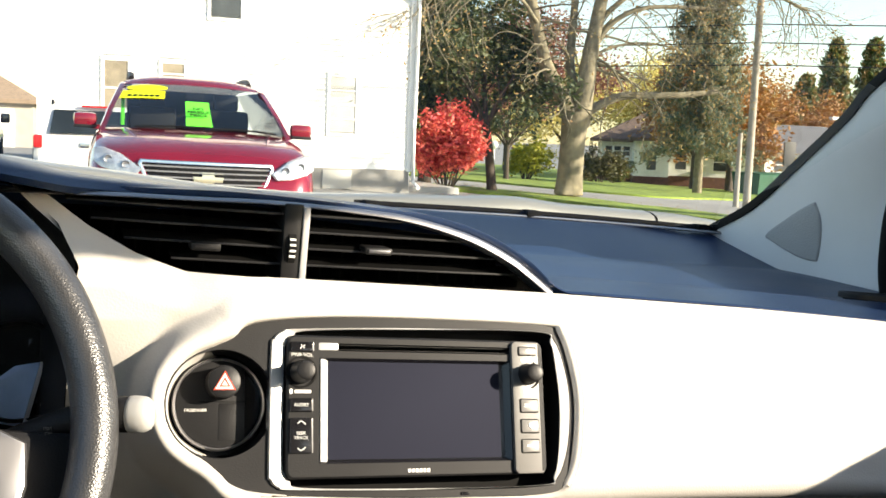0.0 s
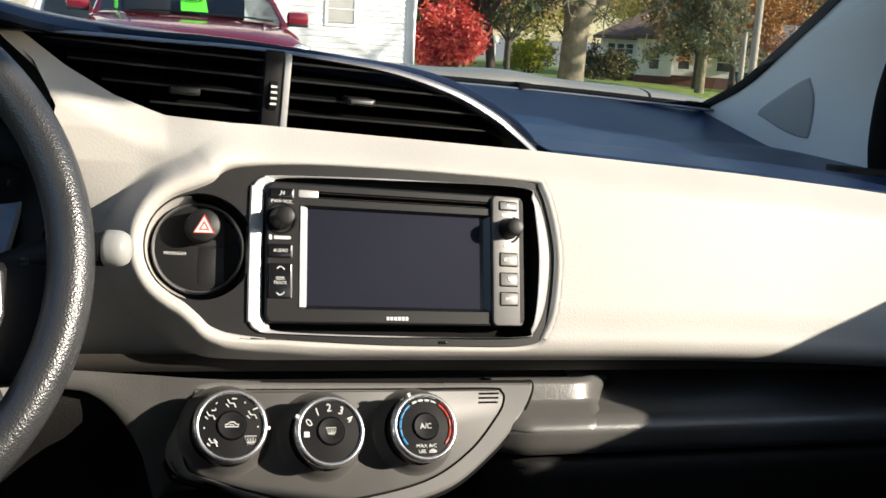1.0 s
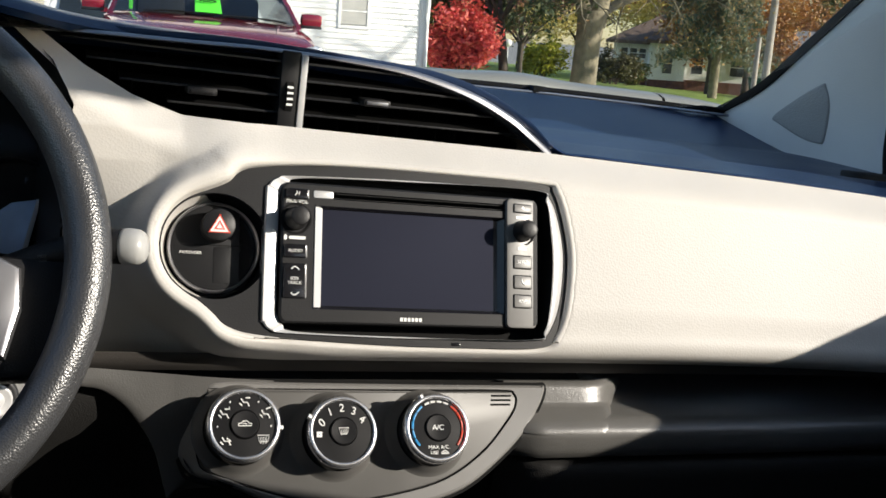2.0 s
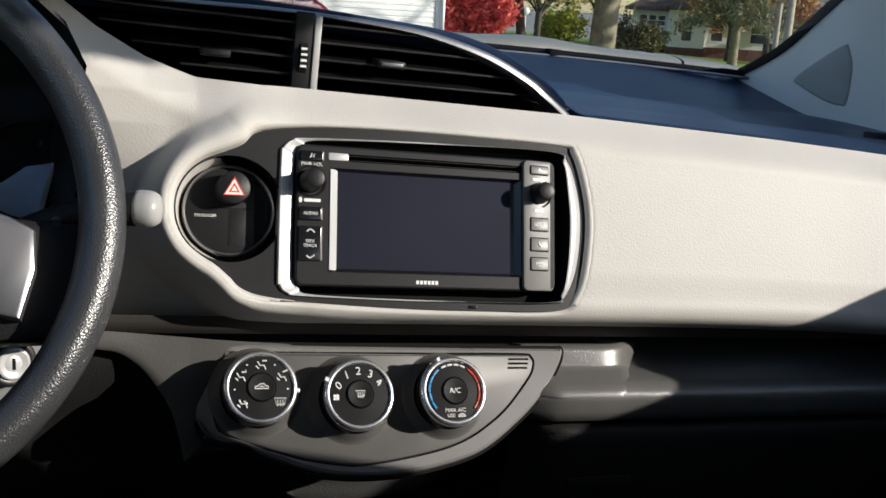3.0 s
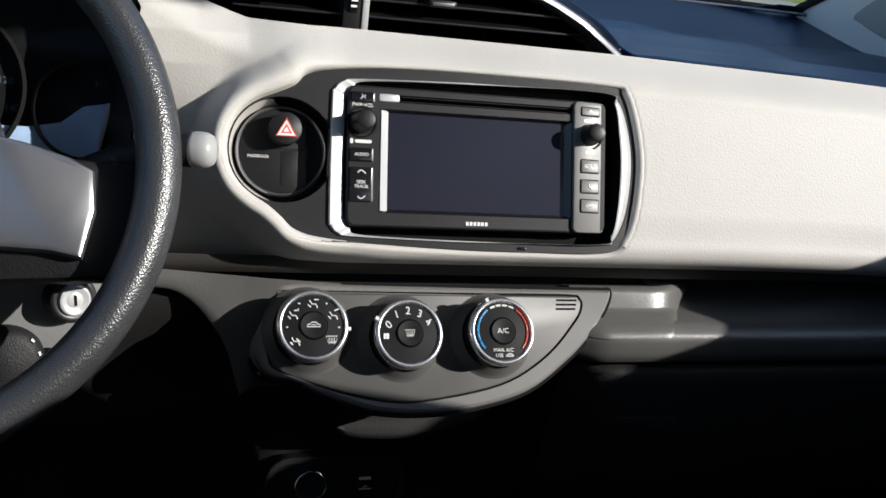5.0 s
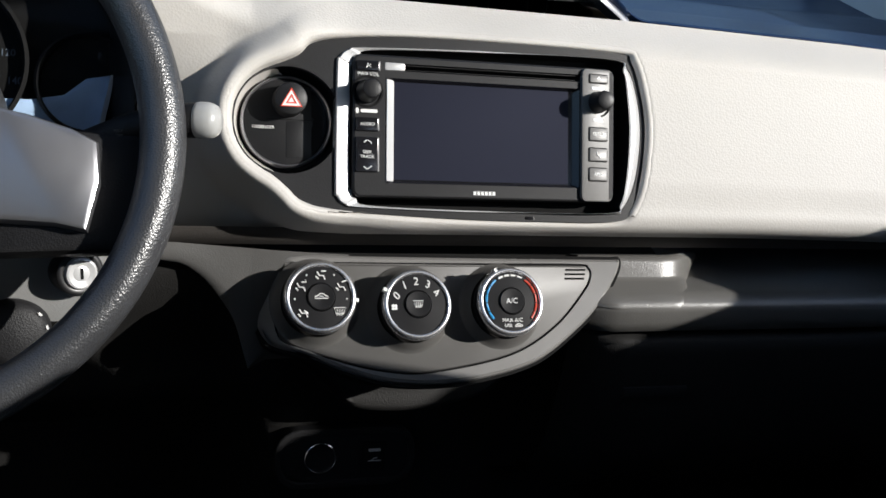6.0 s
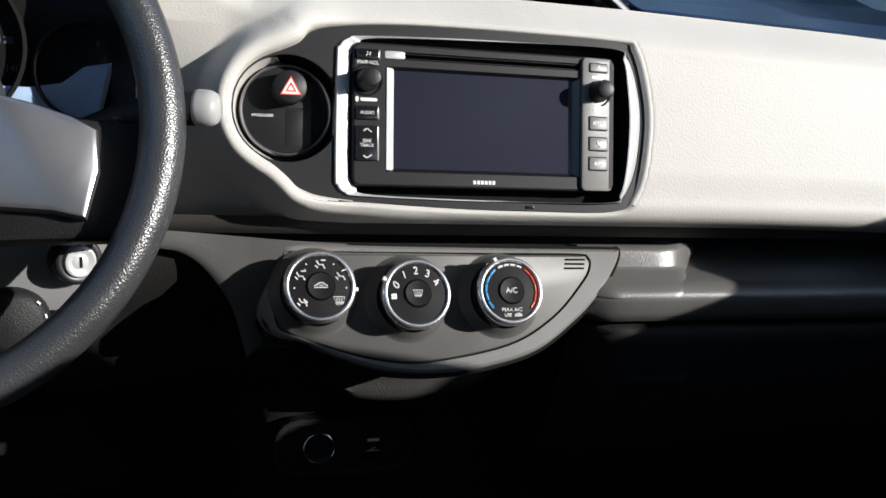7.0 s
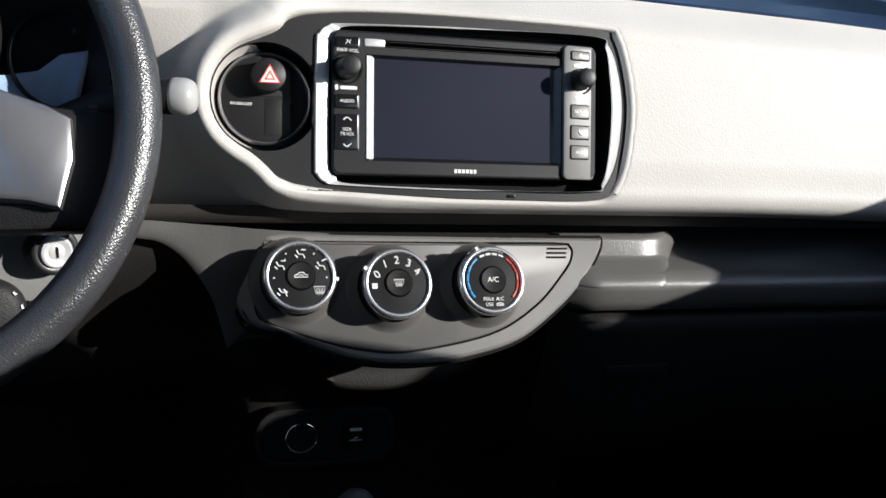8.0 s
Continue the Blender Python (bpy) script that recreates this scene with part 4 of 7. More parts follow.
def arc_mark(m, r, a0, a1, material, parent, gap=0.0):
    b = bmesh.new()
    tube(b, [m @ Vector((r * math.cos(radians(a0 + (a1 - a0) * i / 8)), r * math.sin(radians(a0 + (a1 - a0) * i / 8)), 0.0253)) for i in range(9)], 0.00085, 6)
    part("dial_arc", b, material, parent)


for k in range(4):
    arc_mark(m3, 0.0195, 62 + 15 * k, 73 + 15 * k, WHITE, d3)
for k in range(5):
    arc_mark(m3, 0.0195, 126 + 19.5 * k, 143 + 19.5 * k, BLUEP, d3)
for k in range(5):
    arc_mark(m3, 0.0195, 54 - 19.5 * k, 37 - 19.5 * k, REDP, d3)
writing("button_print", "A/C", 0.0055, at(m3, 0, 0, 0.0267), WHITE, d3)
writing("dial_print", "MAX A/C", 0.0040, at(m3, 0, -0.0142, 0.0253), WHITE, d3)
writing("dial_print", "USE", 0.0036, at(m3, -0.0035, -0.0182, 0.0252), WHITE, d3)
car_icon(m3, 0.0045, -0.0182, 0.0022, d3, 0.0254)

# ---- power socket and port below ----
socket = thing("power_socket", (-0.086, 0.09, 0.535), "round black power socket with pale rim", "socket")
SK = plane_axes((-0.086, 0.085, 0.551), 8)
bm = bmesh.new()
frame_ring(bm, rrect(-0.040, -0.028, 0.085, 0.026, 0.022), rrect(-0.034, -0.022, 0.079, 0.020, 0.017), -0.012, 0.001, SK, 0.001)
part("socket_panel_rim", bm, DARK, socket)
bm = bmesh.new()
slab(bm, rrect(-0.036, -0.024, 0.081, 0.022, 0.018), -0.02, -0.003, SK)
part("socket_panel", bm, DARK, socket)
bm = bmesh.new()
lathe(bm, [(0.0140, -0.003), (0.0140, 0.0015), (0.0133, 0.0020), (0.0126, 0.0010), (0.0120, -0.02), (0.0001, -0.02)], SK, 40)
part("socket_ring", bm, CHROME, socket, "thin pale ring")
bm = bmesh.new()
slab(bm, rrect(0.038, -0.014, 0.058, 0.012, 0.002), -0.003, 0.0, SK, 0.0006)
port = part("port_cover", bm, RUBBER, socket)
bm = bmesh.new()
slab(bm, rrect(0.0425, 0.0035, 0.0535, 0.0062, 0.001, 2), 0.0, 0.0003, SK)
tube(bm, [SK @ Vector(p) for p in ((0.0425, -0.005, 0.0003), (0.0540, -0.005, 0.0003))], 0.0004, 6)
tube(bm, [SK @ Vector(p) for p in ((0.0455, -0.005, 0.0003), (0.0480, -0.0025, 0.0003), (0.0505, -0.0025, 0.0003))], 0.0004, 6)
part("port_mark", bm, WHITE, port)

# ---- steering wheel ----
WHL = plane_axes((-0.3914, -0.0773, 0.8655), 25.5)
wheel = thing("steering_wheel", WHL @ Vector((0, 0, -0.06)), "black grained steering wheel with silver spoke trim", "steering wheel")


def rim_mesh():
    bm = bmesh.new()
    n, k = 160, 20
    rows = []
    for i in range(n):
        a = 2 * math.pi * i / n
        c = Vector((0.1661 * math.cos(a), 0.1661 * math.sin(a), 0))
        out = Vector((math.cos(a), math.sin(a), 0))
        row = []
        for j in range(k):
            b = 2 * math.pi * j / k
            row.append(c + out * (0.0133 * math.cos(b)) + Vector((0, 0, 0.0158 * math.sin(b))))
        rows.append(row)
    rows.append(rows[0])
    vs = [[bm.verts.new(WHL @ p) for p in row] for row in rows[:-1]]
    for i in range(n):
        for j in range(k):
            bm.faces.new((vs[i][j], vs[(i + 1) % n][j], vs[(i + 1) % n][(j + 1) % k], vs[i][(j + 1) % k]))
    return bm


part("rim", rim_mesh(), LEATHER, wheel, "black grained vinyl rim", angle=80)
for side in (1, -1):
    sp = [Vector((side * u * 0.93, v + 0.003)) for u, v in ((0.070, 0.014), (0.100, 0.0085), (0.125, 0.001), (0.140, -0.0065), (0.1415, -0.030), (0.1340, -0.058), (0.115, -0.0545), (0.085, -0.053), (0.068, -0.052))]
    sp = sp[::-1] if side > 0 else sp
    bm = bmesh.new()
    slab(bm, sp, -0.030, 0.002, WHL, 0.004)
    s = part("spoke_trim", bm, SATIN, wheel, "satin silver spoke trim")
    arm = [Vector((side * u, v)) for u, v in ((0.06, 0.016), (0.12, 0.006), (0.165, 0.004), (0.165, -0.060), (0.138, -0.0655), (0.06, -0.068))]
    arm = arm[::-1] if side > 0 else arm
    bm = bmesh.new()
    slab(bm, arm, -0.034, -0.010, WHL, 0.006)
    part("spoke", bm, DARK, wheel)
bm = bmesh.new()
hub = spline([(-0.075, 0.03), (-0.05, 0.062), (0, 0.07), (0.05, 0.062), (0.075, 0.03), (0.078, -0.02), (0.072, -0.055), (0.045, -0.095), (0, -0.105), (-0.045, -0.095), (-0.072, -0.055), (-0.078, -0.02)][::-1], 5)
slab(bm, hub, -0.05, 0.012, WHL, 0.012)
part("hub", bm, LEATHER, wheel, "black airbag cover")
bm = bmesh.new()
slab(bm, [Vector(p) for p in ((-0.03, -0.17), (0.03, -0.17), (0.035, -0.10), (-0.035, -0.10))], -0.03, -0.008, WHL, 0.005)
part("lower_spoke", bm, DARK, wheel)

column = thing("steering_column", (-0.40, -0.03, 0.78), "grey steering column cover with ignition lock", "steering column")
bm = bmesh.new()
prof = [Vector((0.0 + 0.055 * math.cos(a) * 1.05, 0.0 + 0.058 * math.sin(a))) for a in [2 * math.pi * i / 32 for i in range(32)]]
cax = WHL @ Matrix.Translation((0, -0.022, 0))
rings(bm, [lay(prof, -0.055), lay([p * 1.12 for p in prof], -0.065), lay([p * 1.25 for p in prof], -0.12), lay([p * 1.3 for p in prof], -0.24)], cax, True, True)
part("column_cover", bm, LOWER, column)
bm = bmesh.new()
box(bm, -0.400, -0.040, 0.728, -0.258, 0.06, 0.806, Matrix(), 0.022)
part("lock_housing", bm, HOUSING, column, "grey housing of the ignition lock")
IGN = pose(-0.2752, -0.043, 0.7700, 82, 0, 24)
bm = bmesh.new()
lathe(bm, [(0.0152, -0.010), (0.0152, 0.0036), (0.0144, 0.0050), (0.0126, 0.0056), (0.0108, 0.0050), (0.0104, 0.0010)], IGN, 40)
part("lock_collar", bm, LOUVRE, column, "black collar of the ignition lock", angle=60)
bm = bmesh.new()
lathe(bm, [(0.0103, -0.002), (0.0103, 0.0062), (0.0097, 0.0074), (0.0085, 0.0078), (0.0052, 0.0066), (0.0040, 0.0072), (0.0001, 0.0072)], IGN, 40)
ign = part("ignition_lock", bm, SILVERP, column, "pale metal ignition lock")
bm = bmesh.new()
box(bm, -0.0009, -0.0036, 0.0070, 0.0009, 0.0036, 0.0076, IGN)
part("key_slot", bm, RUBBER, ign)
CTL = pose(-0.3120, -0.050, 0.7300, 78, 0, 14)
bm = bmesh.new()
lathe(bm, [(0.0230, -0.030), (0.0230, -0.006), (0.0220, -0.001), (0.0195, 0.003), (0.0140, 0.005), (0.0001, 0.0055)], CTL, 40)
ctl = part("column_control", bm, DARK, column, "black rounded control with small white painted glints", angle=60)
# small white boxes stand in for glints on the black shape
for a_, r_ in ((12, 0.0190), (41, 0.0195), (-16, 0.0165)):
    bm = bmesh.new()
    box(bm, -0.0013, -0.0007, 0.0, 0.0013, 0.0007, 0.0005, at(CTL, r_ * math.cos(radians(a_)), r_ * math.sin(radians(a_)), 0.0040) @ Matrix.Rotation(radians(a_ + 90), 4, "Z"), 0.0002)
    part("control_glint", bm, WHITE, ctl)
bm = bmesh.new()
tube(bm, spline([(-0.375, 0.0, 0.800), (-0.325, -0.025, 0.822), (-0.275, -0.046, 0.850), (-0.235, -0.058, 0.8700), (-0.2035, -0.061, 0.8742)], 5, False), 0.0088, 20)
stalk = part("stalk", bm, DARK, column, "black wiper stalk")
for k, words in enumerate(("MIST", "OFF", "LO", "HI")):
    writing("stalk_print", words, 0.0025, pose(-0.2505 + 0.0006 * k, -0.0655, 0.8665 - 0.0030 * k, 82, 0, 10), STRIP, stalk)
bm = bmesh.new()
STK = pose(-0.2105, -0.0609, 0.8736, 0, 84, -22)
lathe(bm, [(0.0102, 0.0050), (0.0110, 0.0058), (0.0112, 0.0080), (0.0111, 0.0118), (0.0105, 0.0152), (0.0088, 0.0180), (0.0056, 0.0198), (0.0001, 0.0205)], STK, 40)
part("stalk_end", bm, CAP, stalk, "pale stalk end", angle=75)
bm = bmesh.new()
lathe(bm, [(0.0085, -0.006), (0.0100, -0.004), (0.0106, 0.0), (0.0107, 0.0045), (0.0100, 0.0056)], STK, 40)
part("stalk_collar", bm, DARK, stalk)

# ---- instrument cluster ----
cluster = thing("instrument_cluster", (-0.36, 0.07, 0.83), "black instrument cluster behind the steering wheel", "instrument cluster")
CLU = plane_axes((-0.37, 0.055, 0.885), 20)
bm = bmesh.new()
slab(bm, rrect(-0.16, -0.075, 0.150, 0.075, 0.04), -0.03, -0.012, CLU)
part("cluster_back", bm, RUBBER, cluster)
bm = bmesh.new()
lathe(bm, [(0.058, -0.012), (0.060, -0.004), (0.0575, -0.002), (0.0555, -0.008)], at(CLU, 0.0, 0.0), 56)
part("gauge_ring", bm, RUBBER, cluster, "dim grey gauge ring")
for words, u, v in (("120", 0.0455, 0.007), ("140", 0.0500, -0.0120), ("100", 0.034, 0.026)):
    writing("gauge_number", words, 0.0068, at(CLU, u, v, -0.0115), GAUGEP, cluster)
bm = bmesh.new()
lathe(bm, [(0.034, -0.012), (0.0355, -0.005), (0.0335, -0.003), (0.032, -0.009)], at(CLU, 0.098, -0.012), 48)
part("fuel_ring", bm, BEZEL, cluster)
writing("fuel_mark", "F", 0.006, at(CLU, 0.105, 0.008, -0.0110), GAUGEP, cluster)
writing("fuel_mark", "E", 0.006, at(CLU, 0.112, -0.032, -0.0110), GAUGEP, cluster)
# outline and pale blue colour imitate sky mirrored in the display
bm = bmesh.new()
DISPLAY = [(0.040, -0.0245), (0.050, -0.040), (0.103, -0.050), (0.1125, -0.0055), (0.0963, -0.0085), (0.0818, -0.0205), (0.060, -0.0245)]
slab(bm, [Vector(p) for p in DISPLAY], -0.012, -0.0075, CLU, 0.0006)
part("display_window", bm, mat("sky_tinted_display", (0.44, 0.60, 0.88), 0.12, vary=0.25, scale=25), cluster, "information display, coloured pale blue for reflected sky")
# pale colour gives the shaded silver edge and its reflection their brightness
for u0, v0, u1, v1, wd in ((0.1050, -0.048, 0.1140, -0.006, 0.0014), (0.1165, -0.036, 0.1205, -0.014, 0.0026)):
    bm = bmesh.new()
    rings(bm, [[(u - wd, v, w), (u + wd, v, w), (u + wd, v, w + 0.004), (u - wd, v, w + 0.006)] for u, v, w in ((u0, v0, -0.0085), (u1, v1, -0.0075))], CLU, True, True)
    part("whitened_edge", bm, PILLAR, cluster, "thin strip in the cluster, whitened to look like lit silver")
bm = bmesh.new()
sheet(bm, 6, 24, lambda s, q: Vector((lerp(z := 0.79 + 0.222 * q, PAD_LEFT) - 0.0015 - 0.02 * s, pad_face(-0.243, z) + 0.004 + 0.075 * s, z)))
part("cluster_shroud", bm, DARK, cluster)
bm = bmesh.new()
sheet(bm, 8, 4, lambda s, q: Vector((-0.56 + 0.30 * s, -0.01 + 0.10 * q, 0.805 + 0.012 * math.sin(math.pi * s) + 0.02 * q)))
part("cluster_ledge", bm, DARK, cluster)
bm = bmesh.new()
sheet(bm, 20, 10, lambda s, q: CLU @ Vector((-0.155 + 0.30 * s, -0.07 + 0.135 * q, 0.012 + 0.020 * math.sin(math.pi * q) - 0.02 * (2 * s - 1) ** 2)))
lens = part("cluster_lens", bm, glass_mat("thin_lens_plastic", (0.95, 0.96, 0.97), 0.0, 0.008), cluster, "clear curved lens", angle=80)
lens.visible_shadow = False
bm = bmesh.new()
hoodl = [(-0.58, 0.96), (-0.56, 1.00), (-0.50, 1.016), (-0.40, 1.020), (-0.32, 1.016), (-0.275, 1.010), (-0.245, 1.0050), (-0.20, 1.0020), (-0.15, 1.0012), (-0.10, 0.9985)]
hl = spline([(x, 0, z) for x, z in hoodl], 6, False)


# the hood's top carries the sky tint; its shaded underside is coloured black
def hood_underside(line):
    b = bmesh.new()
    rings(b, [[Vector((p.x, y + (0.064 * smoothstep(-0.30, -0.20, p.x) if y < 0.1 else 0), p.z + dz)) for p in line] for y, dz in ((0.12, -0.016), (0.023, -0.0112))], Matrix(), closed=False)
    return b


rings(bm, [[Vector((p.x, y + (0.064 * smoothstep(-0.30, -0.20, p.x) if y < 0.1 else 0), p.z + dz)) for p in hl] for y, dz in ((0.022, -0.010), (0.016, -0.005), (0.022, 0.000), (0.12, 0.002), (0.28, -0.045))], Matrix(), closed=False)
part("hood_underside", hood_underside(hl), RUBBER, cluster, "matt black underside of the hood", angle=60)
part("cluster_hood", bm, TOPNAVY, cluster, "black hood over the cluster, tinted navy for reflected sky", angle=60)

# ---- windscreen pillar, glass, wipers and the shell of the car ----
pillar = thing("windscreen_pillar", (0.62, 0.35, 0.93), "pale grey windscreen pillar trim with corner loudspeaker", "pillar trim", kind="structure")
A_LINE = [(0.60, 0.560, 0.950), (0.60, 0.508, 0.977), (0.60, 0.428, 1.0138), (0.60, 0.359, 1.0635), (0.60, 0.2735, 1.1305), (0.60, 0.2227, 1.1777), (0.597, 0.05, 1.285), (0.585, -0.15, 1.365), (0.57, -0.30, 1.40)]
B_LINE = [(0.645, 0.225, 0.915), (0.645, 0.222, 0.93), (0.648, 0.218, 0.97), (0.650, 0.214, 1.02), (0.650, 0.195, 1.085), (0.648, 0.150, 1.130), (0.640, 0.02, 1.205), (0.622, -0.17, 1.285), (0.60, -0.32, 1.33)]
al, bl = spline(A_LINE, 8, False), spline(B_LINE, 8, False)


def pillar_point(i, q):
    a, b = al[i], bl[i]
    p = a.lerp(b, q)
    bulge = math.sin(math.pi * min(1, max(0, q)))
    return p + Vector((-0.010 * bulge, -0.004 * bulge, 0.008 * bulge * smoothstep(0.3, 0.7, i / len(al))))


bm = bmesh.new()
rings(bm, [[al[i] + Vector((0.006, 0.010, 0.006))] + [pillar_point(i, q / 12) for q in range(13)] + [bl[i] + Vector((0.02, -0.006, 0))] for i in range(len(al))], Matrix(), closed=False)
part("pillar_trim", bm, PILLAR, pillar, angle=70)
bm = bmesh.new()
rings(bm, [[al[i] + Vector((-0.003, -0.001, -0.001)), al[i] + Vector((-0.004, 0.004, 0.003)), al[i] + Vector((-0.003, 0.008, 0.007)), al[i] + Vector((0.02, 0.014, 0.012)), al[i] + Vector((0.02, 0.0, 0.0))] for i in range(len(al))], Matrix())
part("glass_edge", bm, FRIT, pillar, "black glazed edge of the windscreen", angle=60)
bm = bmesh.new()
sl = spline([(0.3985, 0.9846), (0.3605, 1.0104), (0.324, 1.0314), (0.3167, 1.0286), (0.3095, 1.0051), (0.3136, 0.9665), (0.3213, 0.9605), (0.3485, 0.9639), (0.3857, 0.9766)], 5)
skin = [pillar_point(i, q / 40) for i in range(len(al)) for q in range(41)]
mid = sum((Vector(p) for p in sl), Vector((0, 0))) / len(sl)


def on_pillar(p, out):
    """The place on the pillar's skin at a depth and height, moved out of it."""
    near = sorted(skin, key=lambda v: (v.y - p.x) ** 2 + (v.z - p.y) ** 2)[:4]
    w = [1 / (1e-6 + (v.y - p.x) ** 2 + (v.z - p.y) ** 2) for v in near]
    return Vector((sum(v.x * k for v, k in zip(near, w)) / sum(w) - out, p.x, p.y))


rings(bm, [[on_pillar(mid.lerp(Vector(p), k), out) for p in sl] for k, out in ((1.0, -0.004), (1.0, 0.0006), (0.96, 0.0018), (0.90, 0.0022), (0.65, 0.0024), (0.35, 0.0024), (0.1, 0.0024))], Matrix(), False, True)
part("loudspeaker_grille", bm, GRILLE, pillar, "grey triangular loudspeaker cover", angle=60)
bm = bmesh.new()
box(bm, 0.655, -0.02, 0.90, 0.70, 0.225, 1.06, Matrix(), 0.01)
part("mirror_corner", bm, RUBBER, pillar, "black corner of the door window")
bm = bmesh.new()
SEAL = spline([(0.622, 0.200, 0.900), (0.611, 0.200, 0.937), (0.603, 0.200, 0.975), (0.603, 0.200, 1.036), (0.613, 0.192, 1.095), (0.630, 0.165, 1.150), (0.640, 0.120, 1.185)], 6, False)
rings(bm, [[p, p + Vector((0.002, -0.006, 0)), p + Vector((0.010, -0.011, 0)), p + Vector((0.045, -0.013, 0)), p + Vector((0.080, 0.0, 0)), p + Vector((0.080, 0.03, 0)), p + Vector((0.012, 0.014, 0))] for p in SEAL], Matrix(), True, True)
part("door_seal", bm, RUBBER, pillar, "black rubber seal of the door", angle=60)

glass = thing("windscreen", (0, 0.5, 0.97), "clear windscreen of the car", "windscreen", kind="structure")
bm = bmesh.new()


def screen_point(s, q):
    x = -0.62 + 1.24 * s
    yb, zb = glass_base(x)
    y = yb + 0.04 + (-0.30 - yb) * q
    return Vector((x, y, zb - 0.012 + (1.405 - zb) * q))


sheet(bm, 24, 12, screen_point)
pane = part("pane", bm, GLASS, glass, angle=80)
pane.visible_shadow = False

cowl = thing("cowl", (0.1, 0.6, 0.93), "black plastic scuttle below the windscreen", "cowl", kind="structure")
bm = bmesh.new()
sheet(bm, 30, 4, lambda s, q: Vector((-0.70 + 1.40 * s, glass_base(-0.70 + 1.40 * s)[0] + 0.05 + 0.14 * q, 0.957 - 0.02 * q - 0.012 * q * q)))
part("scuttle", bm, DARK, cowl)
wiper = thing("windscreen_wiper", (0.2, 0.56, 0.955), "black windscreen wiper with grey blade lying on the cowl", "wiper")
bm = bmesh.new()
WP = [(0.10, 0.560, 0.9715), (0.20, 0.556, 0.9735), (0.32, 0.545, 0.9760), (0.44, 0.528, 0.9770), (0.56, 0.500, 0.9770), (0.62, 0.483, 0.9768)]
tube(bm, spline(WP, 6, False), 0.0020, 8)
part("blade", bm, SATIN, wiper, "grey wiper blade")
bm = bmesh.new()
tube(bm, [Vector(p) + Vector((0, 0.012, 0.0035)) for p in spline(WP, 6, False)], 0.0045, 8)
arm = part("arm", bm, RUBBER, wiper)
for k in (0, 2, 4):
    bm = bmesh.new()
    p = Vector(WP[k]) + Vector((0.02, 0.006, 0.003))
    box(bm, p.x - 0.010, p.y - 0.010, p.z - 0.004, p.x + 0.010, p.y + 0.010, p.z + 0.006, Matrix(), 0.002)
    part("clip", bm, RUBBER, wiper)

# the car's own bonnet and front wing, seen over the wiper
BONNETP = mat("silver_beige_car_paint", (0.30, 0.298, 0.270), 0.42, metal=0.25, vary=0.05, scale=3, coat=0.5, rough_vary=0.05)
bonnet = thing("car_bonnet", (0.1, 1.0, 0.93), "silver painted car bonnet beyond the windscreen", "car bonnet")
BON = [(-0.040, -0.060), (-0.040, -0.014), (-0.034, -0.006), (-0.020, -0.002), (0.0, 0.0), (0.06, -0.0034), (0.20, -0.014), (0.38, -0.030), (0.62, -0.060), (0.80, -0.105), (0.90, -0.170), (0.94, -0.260)]


def bonnet_point(x, q):
    dy, dz = BON[round(q * (len(BON) - 1))]
    ridge = 0.007 * smoothstep(0.24, 0.345, abs(x)) - 0.0045 * smoothstep(0.355, 0.44, abs(x))
    back = 0.645 - 0.05 * x * x
    return Vector((x * (1 - 0.10 * max(0.0, dy)), back + dy, 0.9800 + 0.0115 * smoothstep(0.02, 0.26, abs(x)) + ridge - 0.014 * smoothstep(0.58, 0.82, abs(x)) + dz))


for name, x0, x1, label in (("bonnet_panel", -0.560, 0.560, ""), ("front_wing", 0.5645, 0.86, "silver front wing beside the bonnet"), ("front_wing", -0.86, -0.5645, "silver front wing beside the bonnet")):
    bm = bmesh.new()
    sheet(bm, 44, len(BON) - 1, lambda s, q: bonnet_point(x0 + (x1 - x0) * s, q))
    part(name, bm, BONNETP, bonnet, label, angle=70)
for side in (1, -1):
    bm = bmesh.new()
    sheet(bm, len(BON) - 2, 6, lambda s, q: (e := bonnet_point(side * 0.86, (1 + s * (len(BON) - 2)) / (len(BON) - 1))) + Vector((side * 0.03 * math.sin(2.4 * q), 0, (0.28 - e.z) * q)))
    part("wing_side", bm, BONNETP, bonnet, angle=70)
bm = bmesh.new()
sheet(bm, 24, 6, lambda s, q: (e := bonnet_point(-0.86 + 1.72 * s, 1.0)) + Vector((0, 0.05 * math.sin(2.4 * q), (0.28 - e.z) * q)))
part("nose_panel", bm, BONNETP, bonnet, angle=70)

shell = thing("car_shell", (0, -0.6, 0.15), "dark trimmed inside of a small car body", "car body", kind="structure")
bm = bmesh.new()
box(bm, -0.70, -2.0, 0.14, 0.70, 0.75, 0.18)
part("floor_pan", bm, DARK, shell)
bm = bmesh.new()
box(bm, -0.70, 0.62, 0.15, 0.70, 0.66, 0.93)
part("firewall", bm, DARK, shell)
